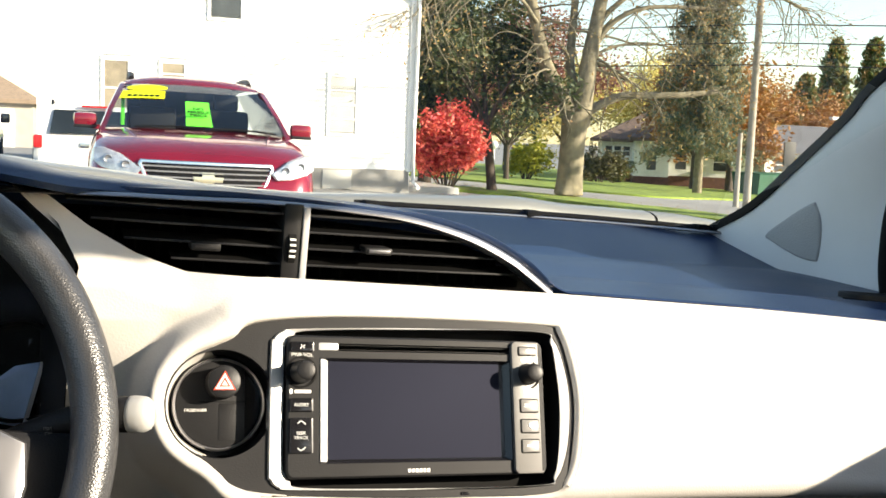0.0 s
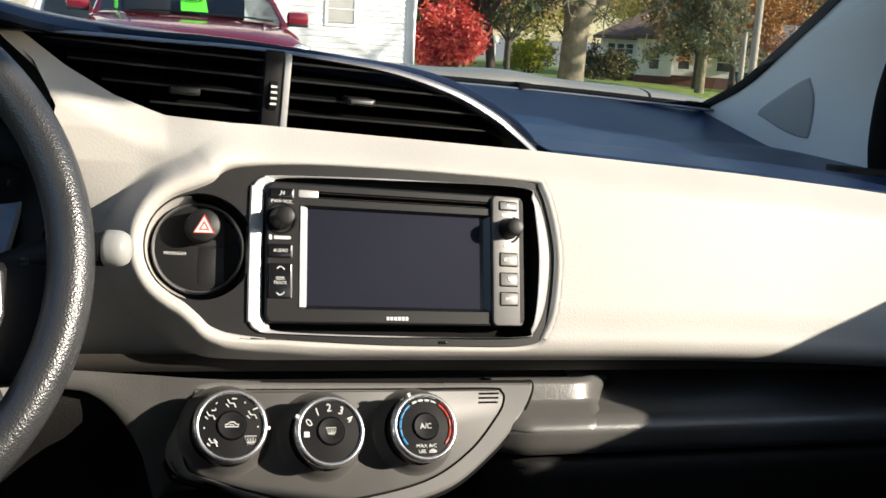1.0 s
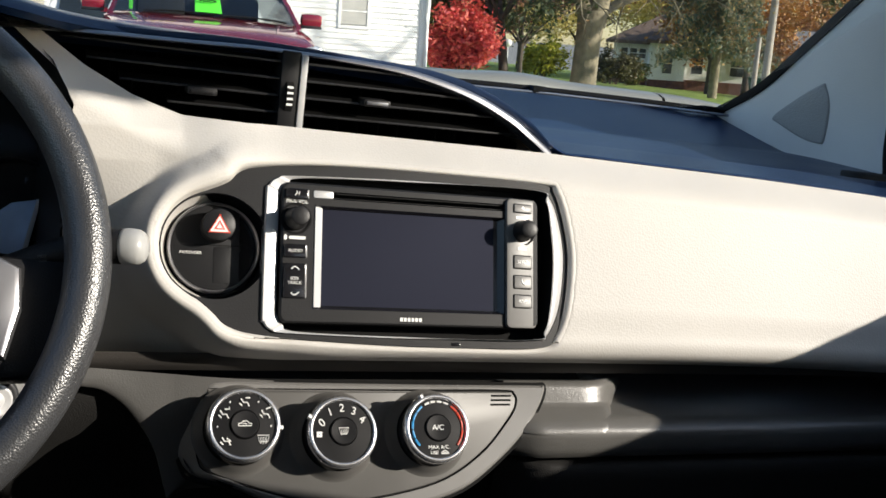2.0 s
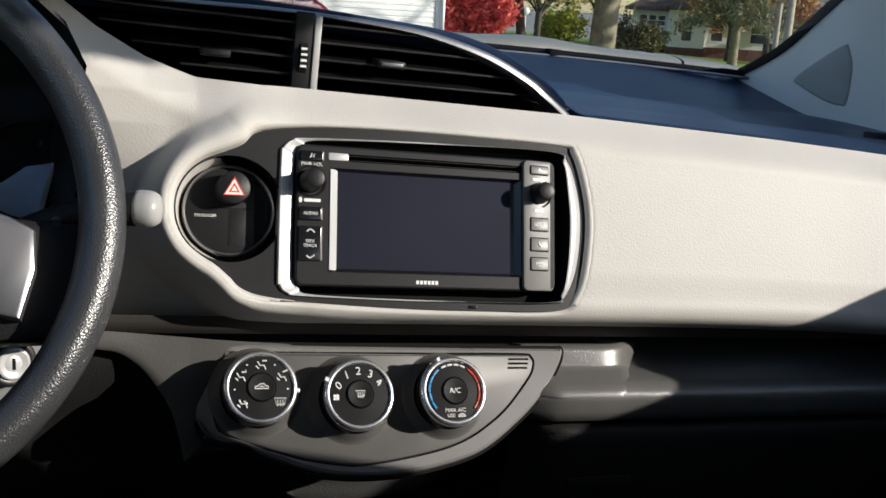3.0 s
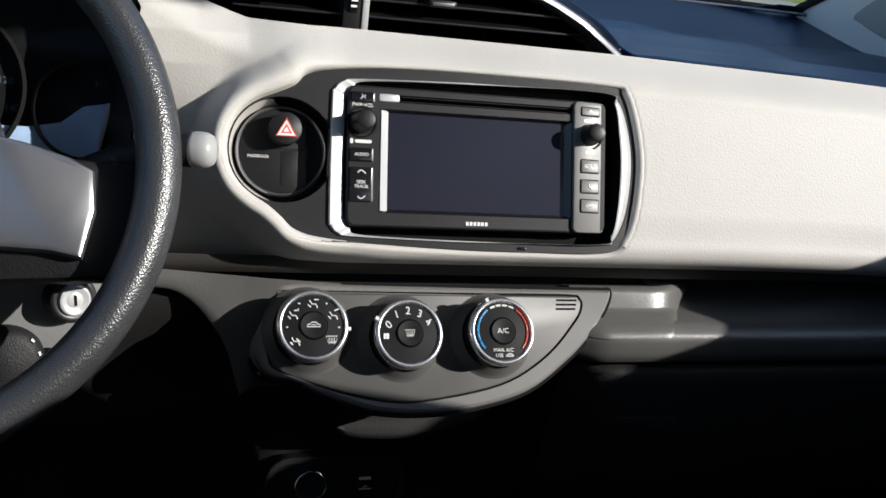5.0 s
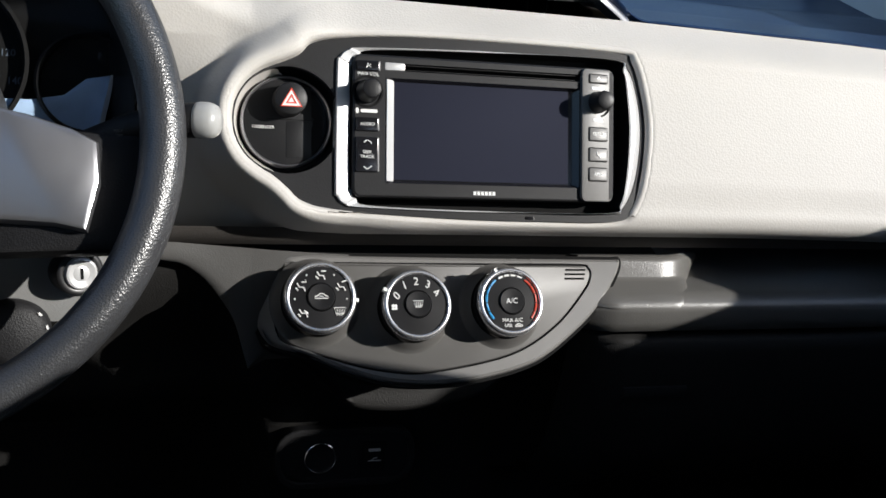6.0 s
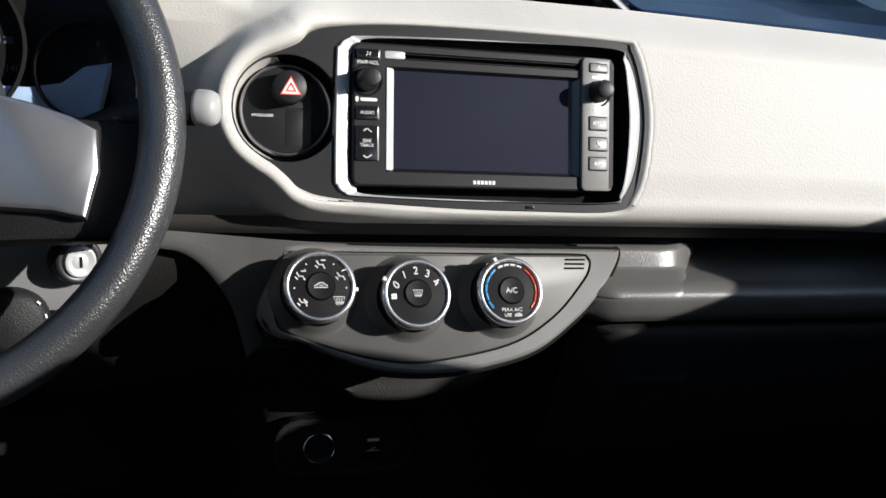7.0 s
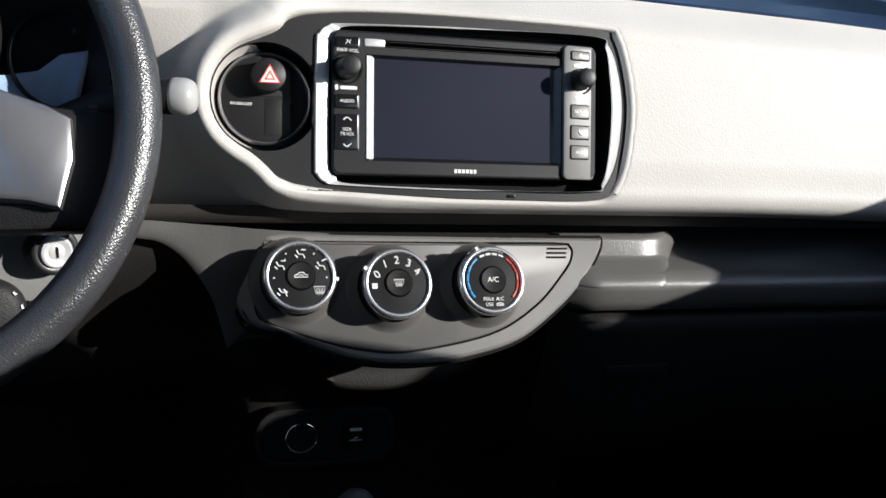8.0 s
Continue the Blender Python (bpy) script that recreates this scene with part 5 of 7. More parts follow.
for side in (1, -1):
    bm = bmesh.new()
    top = [(0.55, 0.90), (0.20, 0.915), (-0.10, 0.935), (-0.20, 0.947), (-0.28, 0.957), (-0.31, 0.943), (-0.36, 0.945), (-0.60, 0.953), (-1.2, 0.985), (-2.0, 1.02)]
    loops = [[(side * 0.655, y, 0.16), (side * 0.648, y, z - 0.02), (side * 0.655, y, z - 0.003), (side * 0.67, y, z), (side * 0.72, y, z - 0.01), (side * 0.74, y, 0.16)] for y, z in top]
    rings(bm, loops, Matrix(), True, True)
    part("door_panel", bm, DARK, shell, angle=50)
    bm = bmesh.new()
    rings(bm, [[(side * 0.66, -1.02, 0.9), (side * 0.66, -0.92, 0.9), (side * 0.70, -0.92, 0.9), (side * 0.70, -1.02, 0.9)], [(side * 0.575, -1.06, 1.41), (side * 0.575, -0.96, 1.41), (side * 0.61, -0.96, 1.41), (side * 0.61, -1.06, 1.41)]], Matrix(), True, True)
    part("door_pillar", bm, DARK, shell)
RAIL = [(-0.32, 1.315), (-0.45, 1.335), (-0.535, 1.352), (-0.575, 1.3735), (-0.675, 1.410), (-0.75, 1.425), (-1.20, 1.425), (-2.0, 1.40)]
ROOF = [(-0.64, 1.425), (-0.61, 1.43), (-0.575, 1.437), (-0.50, 1.447), (-0.3, 1.46), (0, 1.47), (0.3, 1.46), (0.50, 1.447), (0.575, 1.437), (0.61, 1.43), (0.64, 1.425)]
bm = bmesh.new()
rings(bm, [[(x, -0.27, z - 0.01) for x, z in ROOF], [(x, -0.30, z) for x, z in ROOF], [(x, -1.2, z) for x, z in ROOF], [(x, -2.0, z - 0.05) for x, z in ROOF], [(x, -2.02, z) for x, z in ROOF], [(x * 1.02, -1.2, z + 0.04) for x, z in ROOF], [(x * 1.02, -0.27, z + 0.03) for x, z in ROOF]], Matrix(), closed=False)
part("roof_lining", bm, PILLAR, shell, angle=60)
for side in (1, -1):
    bm = bmesh.new()
    rings(bm, [[(side * 0.620, y, z), (side * 0.612, y, z + 0.010), (side * 0.606, y, z + 0.030), (side * 0.606, y, 1.447), (side * 0.645, y, 1.447), (side * 0.645, y, z + 0.014)] for y, z in RAIL], Matrix(), True, True)
    part("door_header", bm, PILLAR, shell, angle=50)
bm = bmesh.new()
box(bm, -0.66, -2.04, 0.15, 0.66, -2.0, 1.38)
part("rear_wall", bm, DARK, shell)
# seat back added out of view, its outline cut to shade the lower dashboard
bm = bmesh.new()
SEAT_SHADE = [(-0.36, 0.45, 0.14, 0.592), (-0.42, 0.85, 0.14, 0.592), (-0.44, 0.94, 0.14, 0.588), (-0.45, 0.957, 0.145, 0.556), (-0.46, 0.975, 0.24, 0.522), (-0.47, 1.00, 0.30, 0.50), (-0.485, 1.03, 0.34, 0.46)]
rings(bm, [[(a, y, z), (a + 0.06, y + 0.03, z), (b - 0.06, y + 0.03, z), (b, y, z), (b, y - 0.10, z), (a, y - 0.10, z)] for y, z, a, b in SEAT_SHADE], Matrix(), True, True)
part("seat_back", bm, DARK, shell, angle=60)

gear = thing("gear_lever", (-0.068, -0.05, 0.20), "dark gear lever with rounded knob below the dashboard", "gear lever")
bm = bmesh.new()
tube(bm, [(-0.068, -0.05, 0.18), (-0.068, -0.05, 0.40), (-0.068, -0.05, 0.54)], [0.02, 0.008, 0.007], 14)
part("shaft", bm, RUBBER, gear)
bm = bmesh.new()
lathe(bm, [(0.008, -0.040), (0.013, -0.030), (0.0165, -0.014), (0.0170, -0.002), (0.0150, 0.009), (0.010, 0.0155), (0.005, 0.0178), (0.0001, 0.0182)], pose(-0.068, -0.05, 0.564), 32)
part("knob", bm, CHEEK, gear, "grey rounded knob")

# ---- outdoors: materials ----
def leaf_mat(name, colors, rough=0.6):
    """Leaves whose colour varies from one to the next, letting some light through."""
    m = bpy.data.materials.new(name)
    m.use_nodes = True
    n, ln = m.node_tree.nodes, m.node_tree.links
    n.remove(n["Principled BSDF"])
    geo, ramp = n.new("ShaderNodeNewGeometry"), n.new("ShaderNodeValToRGB")
    els = ramp.color_ramp.elements
    while len(els) < len(colors):
        els.new(0.5)
    for i, (e, c) in enumerate(zip(els, colors)):
        e.position, e.color = i / (len(colors) - 1), (*c, 1)
    dif, trl, gls, mx, mx2 = (n.new(k) for k in ("ShaderNodeBsdfDiffuse", "ShaderNodeBsdfTranslucent", "ShaderNodeBsdfGlossy", "ShaderNodeMixShader", "ShaderNodeMixShader"))
    gls.inputs["Roughness"].default_value = rough
    mx.inputs[0].default_value, mx2.inputs[0].default_value = 0.35, 0.06
    ln.new(geo.outputs["Random Per Island"], ramp.inputs[0])
    for s in (dif, trl):
        ln.new(ramp.outputs[0], s.inputs["Color"])
    ln.new(dif.outputs[0], mx.inputs[1])
    ln.new(trl.outputs[0], mx.inputs[2])
    ln.new(mx.outputs[0], mx2.inputs[1])
    ln.new(gls.outputs[0], mx2.inputs[2])
    ln.new(mx2.outputs[0], n["Material Output"].inputs["Surface"])
    return m


ASPHALT = mat("worn_asphalt", (0.27, 0.262, 0.248), 0.85, vary=0.22, scale=0.7, relief=0.5, relief_scale=60)
STREET = mat("street_concrete", (0.34, 0.33, 0.31), 0.8, vary=0.15, scale=0.6, relief=0.4, relief_scale=50)
GRASS = mat("lawn_grass", (0.21, 0.29, 0.05), 0.9, vary=0.5, scale=2.2, relief=1.0, relief_scale=25)
SIDING = mat("white_painted_board", (0.80, 0.80, 0.78), 0.55, vary=0.06, scale=3, relief=0.15, relief_scale=60)
TRIMW = mat("white_trim_paint", (0.80, 0.80, 0.79), 0.5, vary=0.05, scale=4)
BLOCK = mat("grey_foundation_block", (0.30, 0.29, 0.27), 0.9, vary=0.2, scale=3, relief=0.6, relief_scale=30)
ROOFM = mat("brown_shingle", (0.16, 0.11, 0.085), 0.9, vary=0.3, scale=5, relief=0.8, relief_scale=18)
ROOFT = mat("tan_shingle", (0.30, 0.22, 0.16), 0.9, vary=0.2, scale=5, relief=0.6, relief_scale=18)
ROOFG = mat("grey_shingle", (0.12, 0.12, 0.13), 0.9, vary=0.3, scale=5, relief=0.8, relief_scale=18)
BEIGE = mat("beige_siding", (0.46, 0.42, 0.36), 0.7, vary=0.1, scale=3)
BRICKM = mat("red_brick", (0.14, 0.065, 0.05), 0.9, vary=0.3, scale=6, relief=0.5, relief_scale=30)
PANE = mat("dark_window_pane", (0.06, 0.065, 0.07), 0.08, vary=0.3, scale=2, rough_vary=0.05)
TANPANE = mat("tan_window_shade", (0.26, 0.22, 0.16), 0.4, vary=0.25, scale=5)
BLIND = mat("pale_window_blind", (0.46, 0.45, 0.42), 0.5, vary=0.1, scale=4)
BARK = mat("grey_bark", (0.215, 0.185, 0.125), 0.9, vary=0.35, scale=5, relief=1.0, relief_scale=12)
BARKD = mat("dark_bark", (0.075, 0.058, 0.045), 0.9, vary=0.3, scale=6, relief=1.0, relief_scale=16)
POLEM = mat("weathered_pole_wood", (0.36, 0.325, 0.275), 0.85, vary=0.2, scale=8, relief=0.8, relief_scale=20)
WIRE = mat("black_cable", (0.03, 0.03, 0.03), 0.6, vary=0.1)
GREENM = mat("dark_green_steel", (0.02, 0.10, 0.06), 0.5, vary=0.15, scale=2)
CARRED = mat("dark_red_car_paint", (0.25, 0.006, 0.022), 0.25, metal=0.35, vary=0.06, scale=3, coat=1.0, rough_vary=0.05)
CARWHITE = mat("white_car_paint", (0.74, 0.74, 0.73), 0.3, vary=0.04, scale=3, coat=0.8)
CARBLACK = mat("black_car_paint", (0.015, 0.015, 0.018), 0.25, vary=0.1, scale=3, coat=1.0)
CARRED2 = mat("bright_red_car_paint", (0.5, 0.02, 0.02), 0.3, vary=0.06, scale=3, coat=1.0)
AUTOGLASS = mat("tinted_car_glass", (0.018, 0.024, 0.028), 0.06, vary=0.3, scale=2, rough_vary=0.03)
LAMPG = mat("clear_headlamp", (0.48, 0.51, 0.55), 0.16, metal=0.55, vary=0.3, scale=18, relief=0.8, relief_scale=40)
TAIL = mat("red_tail_lamp", (0.55, 0.02, 0.02), 0.2, vary=0.2, scale=20)
NEON = mat("fluorescent_green_card", (0.10, 0.86, 0.06), 0.6, vary=0.04, scale=6)
NEONY = mat("fluorescent_yellow_card", (0.80, 0.83, 0.02), 0.6, vary=0.04, scale=6)
TYRE = mat("tyre_rubber", (0.02, 0.02, 0.02), 0.8, vary=0.2)
GOLD = mat("pale_gold_metal", (0.80, 0.72, 0.52), 0.3, metal=0.8, vary=0.05)
PRINT = mat("dark_print", (0.012, 0.03, 0.012), 0.8, vary=0.1, spec=0.1)

L_RED = leaf_mat("scarlet_leaves", [(0.36, 0.03, 0.04), (0.68, 0.07, 0.07), (0.82, 0.17, 0.13), (0.55, 0.12, 0.05)])
L_DARK = leaf_mat("dark_green_leaves", [(0.03, 0.055, 0.018), (0.08, 0.12, 0.03), (0.17, 0.20, 0.05), (0.42, 0.20, 0.06)])
L_BROWN = leaf_mat("copper_leaves", [(0.16, 0.055, 0.055), (0.28, 0.10, 0.08), (0.40, 0.20, 0.10), (0.22, 0.09, 0.085)])
L_LIME = leaf_mat("yellow_green_leaves", [(0.20, 0.22, 0.02), (0.38, 0.38, 0.03), (0.50, 0.45, 0.05), (0.16, 0.22, 0.03)])
L_GOLD = leaf_mat("golden_leaves", [(0.55, 0.44, 0.10), (0.68, 0.58, 0.18), (0.72, 0.64, 0.28), (0.46, 0.42, 0.12)])
L_TAN = leaf_mat("tan_leaves", [(0.40, 0.26, 0.08), (0.50, 0.36, 0.14), (0.32, 0.17, 0.06), (0.44, 0.34, 0.10)])
L_SPRUCE = leaf_mat("spruce_needles", [(0.06, 0.11, 0.085), (0.11, 0.175, 0.125), (0.34, 0.25, 0.12), (0.20, 0.22, 0.11)])
L_YEW = leaf_mat("dark_evergreen_sprays", [(0.025, 0.05, 0.018), (0.05, 0.085, 0.025), (0.09, 0.12, 0.035), (0.14, 0.13, 0.04)])
L_OLIVE = leaf_mat("olive_hedge_leaves", [(0.05, 0.055, 0.02), (0.09, 0.09, 0.03), (0.14, 0.12, 0.04), (0.07, 0.06, 0.03)])
L_RUST = leaf_mat("rust_leaves", [(0.32, 0.13, 0.03), (0.45, 0.20, 0.04), (0.25, 0.10, 0.03), (0.38, 0.25, 0.07)])


# ---- ground ----
def ground_z(x, y):
    """The lot falls to the car's right; farther off the land falls gently towards the street."""
    r2 = (x / 4.0) ** 2 + (y / 5.0) ** 2
    s = x - 4.0
    return -0.061 * x * math.exp(-r2) - 0.043 * (0.5 * (s + math.sqrt(s * s + 6.0)) - 0.63)


def warp(a):
    """Even steps near, wide steps far."""
    return math.copysign(abs(a) ** 2.6, a)


bm = bmesh.new()
sheet(bm, 110, 110, lambda s, q: Vector((x := 8 + 900 * warp(2 * s - 1), y := 20 + 900 * warp(2 * q - 1), max(-3.0, ground_z(x, y)))))
tagged(new("ground", finish(bm, ASPHALT, angle=80)), "worn grey asphalt lot with faint stains", "ground", kind="structure")


def raised_sheet(name, material, label, category, left, right, n, m, lift, lip=0.0):
    """A raised sheet between two lines, with its edges turned down to the ground."""
    ll, rr = spline([(*p, 0) for p in left], n, False), spline([(*p, 0) for p in right], n, False)
    b = bmesh.new()
    loops = []
    for p, q in zip(ll, rr):
        row = []
        for k in range(m + 1):
            c = p.lerp(q, k / m)
            row.append(Vector((c.x, c.y, ground_z(c.x, c.y) + lift)))
        row = [row[0] - Vector((0, 0, lift + 0.02))] + row + [row[-1] - Vector((0, 0, lift + 0.02))]
        loops.append(row)
    rings(b, loops, Matrix(), closed=False)
    return tagged(new(name, finish(b, material, angle=40)), label, category, kind="structure")


raised_sheet("lawn_verge", GRASS, "sunlit green grass verge beside the pavement", "lawn",
             [(7.0, 27.0), (8.6, 23.3), (9.5, 22.3), (10.4, 21.2), (11.2, 18.7), (11.75, 17.2), (12.1, 15.5), (12.6, 8.0), (12.8, -10)],
             [(8.0, 28.2), (9.6, 25.6), (10.8, 24.9), (11.9, 23.7), (12.6, 22.4), (12.9, 20.5), (13.7, 18.9), (14.2, 8.0), (14.5, -10)], 6, 8, 0.07)
raised_sheet("lawn_far", GRASS, "sunlit green lawn across the pavement", "lawn",
             [(2.0, 38.0), (9.0, 34.5), (12.9, 31.6), (14.0, 30.6), (15.2, 29.0), (16.6, 27.9), (18.6, 27.7), (23.7, 30.4), (40, 36), (60, 41)],
             [(0.0, 90), (6.0, 90), (10.0, 90), (14.0, 90), (18.0, 90), (22.0, 90), (28.0, 90), (38.0, 90), (60, 92), (90, 95)], 6, 16, 0.08)
raised_sheet("street", STREET, "pale concrete pavement past the lot", "street",
             [(3.0, 34.0), (7.9, 28.0), (9.4, 25.5), (10.5, 24.8), (11.6, 23.7), (12.3, 22.4), (12.6, 20.5), (13.4, 18.8), (14.0, 8.0), (14.3, -10)],
             [(4.0, 37.5), (9.2, 35.0), (13.1, 32.0), (14.3, 31.0), (15.5, 29.3), (17.0, 28.3), (23.7, 31.0), (38, 36.5), (36, 10), (36, -10)], 6, 12, 0.015)
bm = bmesh.new()
box(bm, 6.9, 21.4, -0.3, 8.5, 25.0, -0.02, Matrix(), 0.03)
tagged(new("planting_kerb", finish(bm, STREET)), "low pale concrete kerb beside the house", "kerb", kind="structure")


# ---- houses ----
def window_unit(parent, x0, z0, x1, z1, y, panes=2, blind=False, name="window", glaze=None):
    """A sash window with frame, sill and panes, in a wall that faces -y at y."""
    b = bmesh.new()
    f = 0.07
    for q in ((x0 - f, z0 - f, x0, z1 + f), (x1, z0 - f, x1 + f, z1 + f), (x0, z1, x1, z1 + f), (x0, z0 - f, x1, z0)):
        box(b, q[0], y - 0.022, q[1], q[2], y + 0.02, q[3], Matrix(), 0.006)
    w = part(name, b, TRIMW, parent)
    step = (z1 - z0) / panes
    for k in range(panes):
        b = bmesh.new()
        box(b, x0, y - 0.004, z0 + k * step + 0.02, x1, y + 0.012, z0 + (k + 1) * step - 0.02)
        part("pane", b, glaze if blind else PANE, w)
        b = bmesh.new()
        box(b, x0, y - 0.02, z0 + (k + 1) * step - 0.022, x1, y + 0.01, z0 + (k + 1) * step + 0.012)
        part("rail", b, TRIMW, w)
    return w


HY = 20.5
house = thing("white_house", (3.15, 24.0, -0.2), "white clapboard house with gable front and block foundation", "house", car=False)
HX0, HX1, HEAVE, HRIDGE = -0.68, 6.98, 4.62, 8.2
bm = bmesh.new()
loop = [Vector(p) for p in ((HX0 + 0.03, -0.4), (HX1 - 0.03, -0.4), (HX1 - 0.03, HEAVE), ((HX0 + HX1) / 2, HRIDGE), (HX0 + 0.03, HEAVE))]
FW = Matrix(((1, 0, 0, 0), (0, 0, -1, HY + 0.04), (0, 1, 0, 0), (0, 0, 0, 1)))
slab(bm, loop, -5.5, 0.0, FW)
part("wall", bm, SIDING, house, smooth=False)
bm = bmesh.new()
box(bm, HX0 + 0.05, HY + 0.0, -0.5, HX1 - 0.05, HY + 5.5, 0.40)
part("foundation", bm, BLOCK, house, "stained grey block foundation", smooth=False)
OPEN = [(5.11, 1.15, 5.67, 2.36), (0.56, 1.32, 1.00, 2.42), (1.66, 1.98, 2.08, 2.42), (2.60, 3.38, 3.20, 4.60)]
pitch = 0.118
k = 0
while 0.40 + k * pitch < HRIDGE - 0.2:
    z0 = 0.40 + k * pitch
    half = (HX1 - HX0) / 2 * min(1.0, (HRIDGE - z0 - pitch) / (HRIDGE - HEAVE))
    xa, xb = (HX0 + HX1) / 2 - half, (HX0 + HX1) / 2 + half
    cuts = sorted([(o[0] - 0.06, o[2] + 0.06) for o in OPEN if o[1] - 0.06 < z0 + pitch * 0.6 < o[3] + 0.06])
    spans, s = [], xa
    for c0, c1 in cuts:
        spans.append((s, c0))
        s = c1
    spans.append((s, xb))
    for s0, s1 in spans:
        if s1 - s0 > 0.02:
            b = bmesh.new()
            rings(b, [[(x, HY + 0.04, z0), (x, HY - 0.004, z0 - 0.004), (x, HY - 0.002, z0 + 0.014), (x, HY + 0.022, z0 + pitch + 0.004), (x, HY + 0.04, z0 + pitch)] for x in (s0, s1)], Matrix(), True, True)
            part("board", b, SIDING, house, smooth=False)
    k += 1
for x in (HX0, HX1 - 0.12):
    bm = bmesh.new()
    box(bm, x, HY - 0.03, 0.36, x + 0.12, HY + 0.06, HEAVE, Matrix(), 0.006)
    part("corner_board", bm, TRIMW, house)
bm = bmesh.new()
tube(bm, [(HX1 + 0.10, HY - 0.06, HEAVE - 0.15), (HX1 + 0.04, HY - 0.08, HEAVE - 0.5), (HX1 + 0.02, HY - 0.08, 1.5), (HX1 + 0.02, HY - 0.08, 0.15), (HX1 + 0.06, HY - 0.35, 0.02)], 0.045, 10)
part("downspout", bm, TRIMW, house)
for side in (-1, 1):
    xe = HX0 - 0.45 if side < 0 else HX1 + 0.45
    xm = (HX0 + HX1) / 2
    ze = HEAVE - 0.45 * (HRIDGE - HEAVE) / ((HX1 - HX0) / 2)
    bm = bmesh.new()
    rings(bm, [[(xm, y, HRIDGE + 0.05), (xm, y, HRIDGE + 0.22), (xe, y, ze + 0.22), (xe, y, ze + 0.05)] for y in (HY - 0.35, HY + 5.9)], Matrix(), True, True)
    roof = part("roof", bm, ROOFM, house, smooth=False)
    bm = bmesh.new()
    rings(bm, [[(xm, y, HRIDGE - 0.12), (xm, y, HRIDGE + 0.06), (xe, y, ze + 0.06), (xe, y, ze - 0.12)] for y in (HY - 0.38, HY - 0.34)], Matrix(), True, True)
    part("rake_board", bm, TRIMW, roof, smooth=False)
for n_, o in enumerate(OPEN):
    window_unit(house, *o, HY + 0.0, panes=4 if n_ == 0 else 2, blind=n_ < 3, glaze=BLIND if n_ == 0 else TANPANE)
bm = bmesh.new()
box(bm, 4.98, HY - 0.03, -0.05, 5.62, HY + 0.05, 0.36, Matrix(), 0.01)
part("basement_window", bm, BLIND, house, "pale basement window")

far = thing("far_house", (28.2, 49.8, -1.1), "white bungalow with brown hipped roof across the street", "house", car=False)
FX0, FX1, FY, FE = 28.2, 36.6, 49.8, 1.40
bm = bmesh.new()
box(bm, FX0, FY, -1.3, FX1, FY + 6, FE)
part("wall", bm, SIDING, far, smooth=False)
bm = bmesh.new()
box(bm, FX0 - 0.03, FY - 0.04, -1.5, FX1 + 0.03, FY + 6.03, -0.55)
part("brick_base", bm, BRICKM, far, smooth=False)
bm = bmesh.new()
box(bm, 29.9, FY - 1.5, -1.3, 31.8, FY, FE + 0.1)
part("porch_wall", bm, SIDING, far, smooth=False)
bm = bmesh.new()
box(bm, 29.87, FY - 1.54, -1.5, 31.83, FY, -0.6)
part("porch_base", bm, BRICKM, far, smooth=False)


def hip_roof(parent, x0, y0, x1, y1, z0, z1, material, over=0.5, name="roof"):
    b = bmesh.new()
    x0, y0, x1, y1 = x0 - over, y0 - over, x1 + over, y1 + over
    r = min(x1 - x0, y1 - y0) / 2
    ym = (y0 + y1) / 2
    lo = [b.verts.new(p) for p in ((x0, y0, z0), (x1, y0, z0), (x1, y1, z0), (x0, y1, z0))]
    bt = [b.verts.new(p) for p in ((x0, y0, z0 - 0.18), (x1, y0, z0 - 0.18), (x1, y1, z0 - 0.18), (x0, y1, z0 - 0.18))]
    a, c = b.verts.new((x0 + r, ym, z1)), b.verts.new((max(x1 - r, x0 + r + 0.1), ym, z1))
    for f in ((lo[0], lo[1], c, a), (lo[1], lo[2], c), (lo[2], lo[3], a, c), (lo[3], lo[0], a), bt[::-1]):
        b.faces.new(f)
    for i in range(4):
        b.faces.new((bt[i], bt[(i + 1) % 4], lo[(i + 1) % 4], lo[i]))
    return part(name, b, material, parent, smooth=False)


hip_roof(far, FX0, FY, FX1, FY + 6, FE, 3.25, ROOFM)
hip_roof(far, 29.9, FY - 1.5, 31.8, FY + 1.5, FE + 0.1, 2.3, ROOFM, 0.30, "porch_roof")
bm = bmesh.new()
box(bm, 31.4, FY + 2.8, 2.6, 31.9, FY + 3.3, 3.9)
part("chimney", bm, BRICKM, far, smooth=False)
for x0 in (28.4, 28.9, 29.4):
    window_unit(far, x0, 0.45, x0 + 0.36, 1.0, FY)
window_unit(far, 30.6, -0.25, 31.1, 0.85, FY - 1.5)
window_unit(far, 32.3, -0.2, 32.9, 0.8, FY)
window_unit(far, 34.4, -0.2, 35.4, 0.8, FY)
far.matrix_basis = far.matrix_basis @ Matrix.Rotation(radians(-27), 4, "Z")

garage = thing("street_garage", (38, 47, -1.4), "low pale garage with grey roof behind the pole", "garage", car=False)
bm = bmesh.new()
box(bm, 36.0, 45.5, -1.7, 46.0, 52, 0.95)
part("wall", bm, SIDING, garage, smooth=False)
hip_roof(garage, 36.0, 45.5, 46, 52, 0.95, 2.6, ROOFG)
window_unit(garage, 36.6, -0.1, 38.4, 0.7, 45.5)
skip = thing("green_container", (31, 41, -1.2), "dark green steel waste container beside the street", "container", car=False)
bm = bmesh.new()
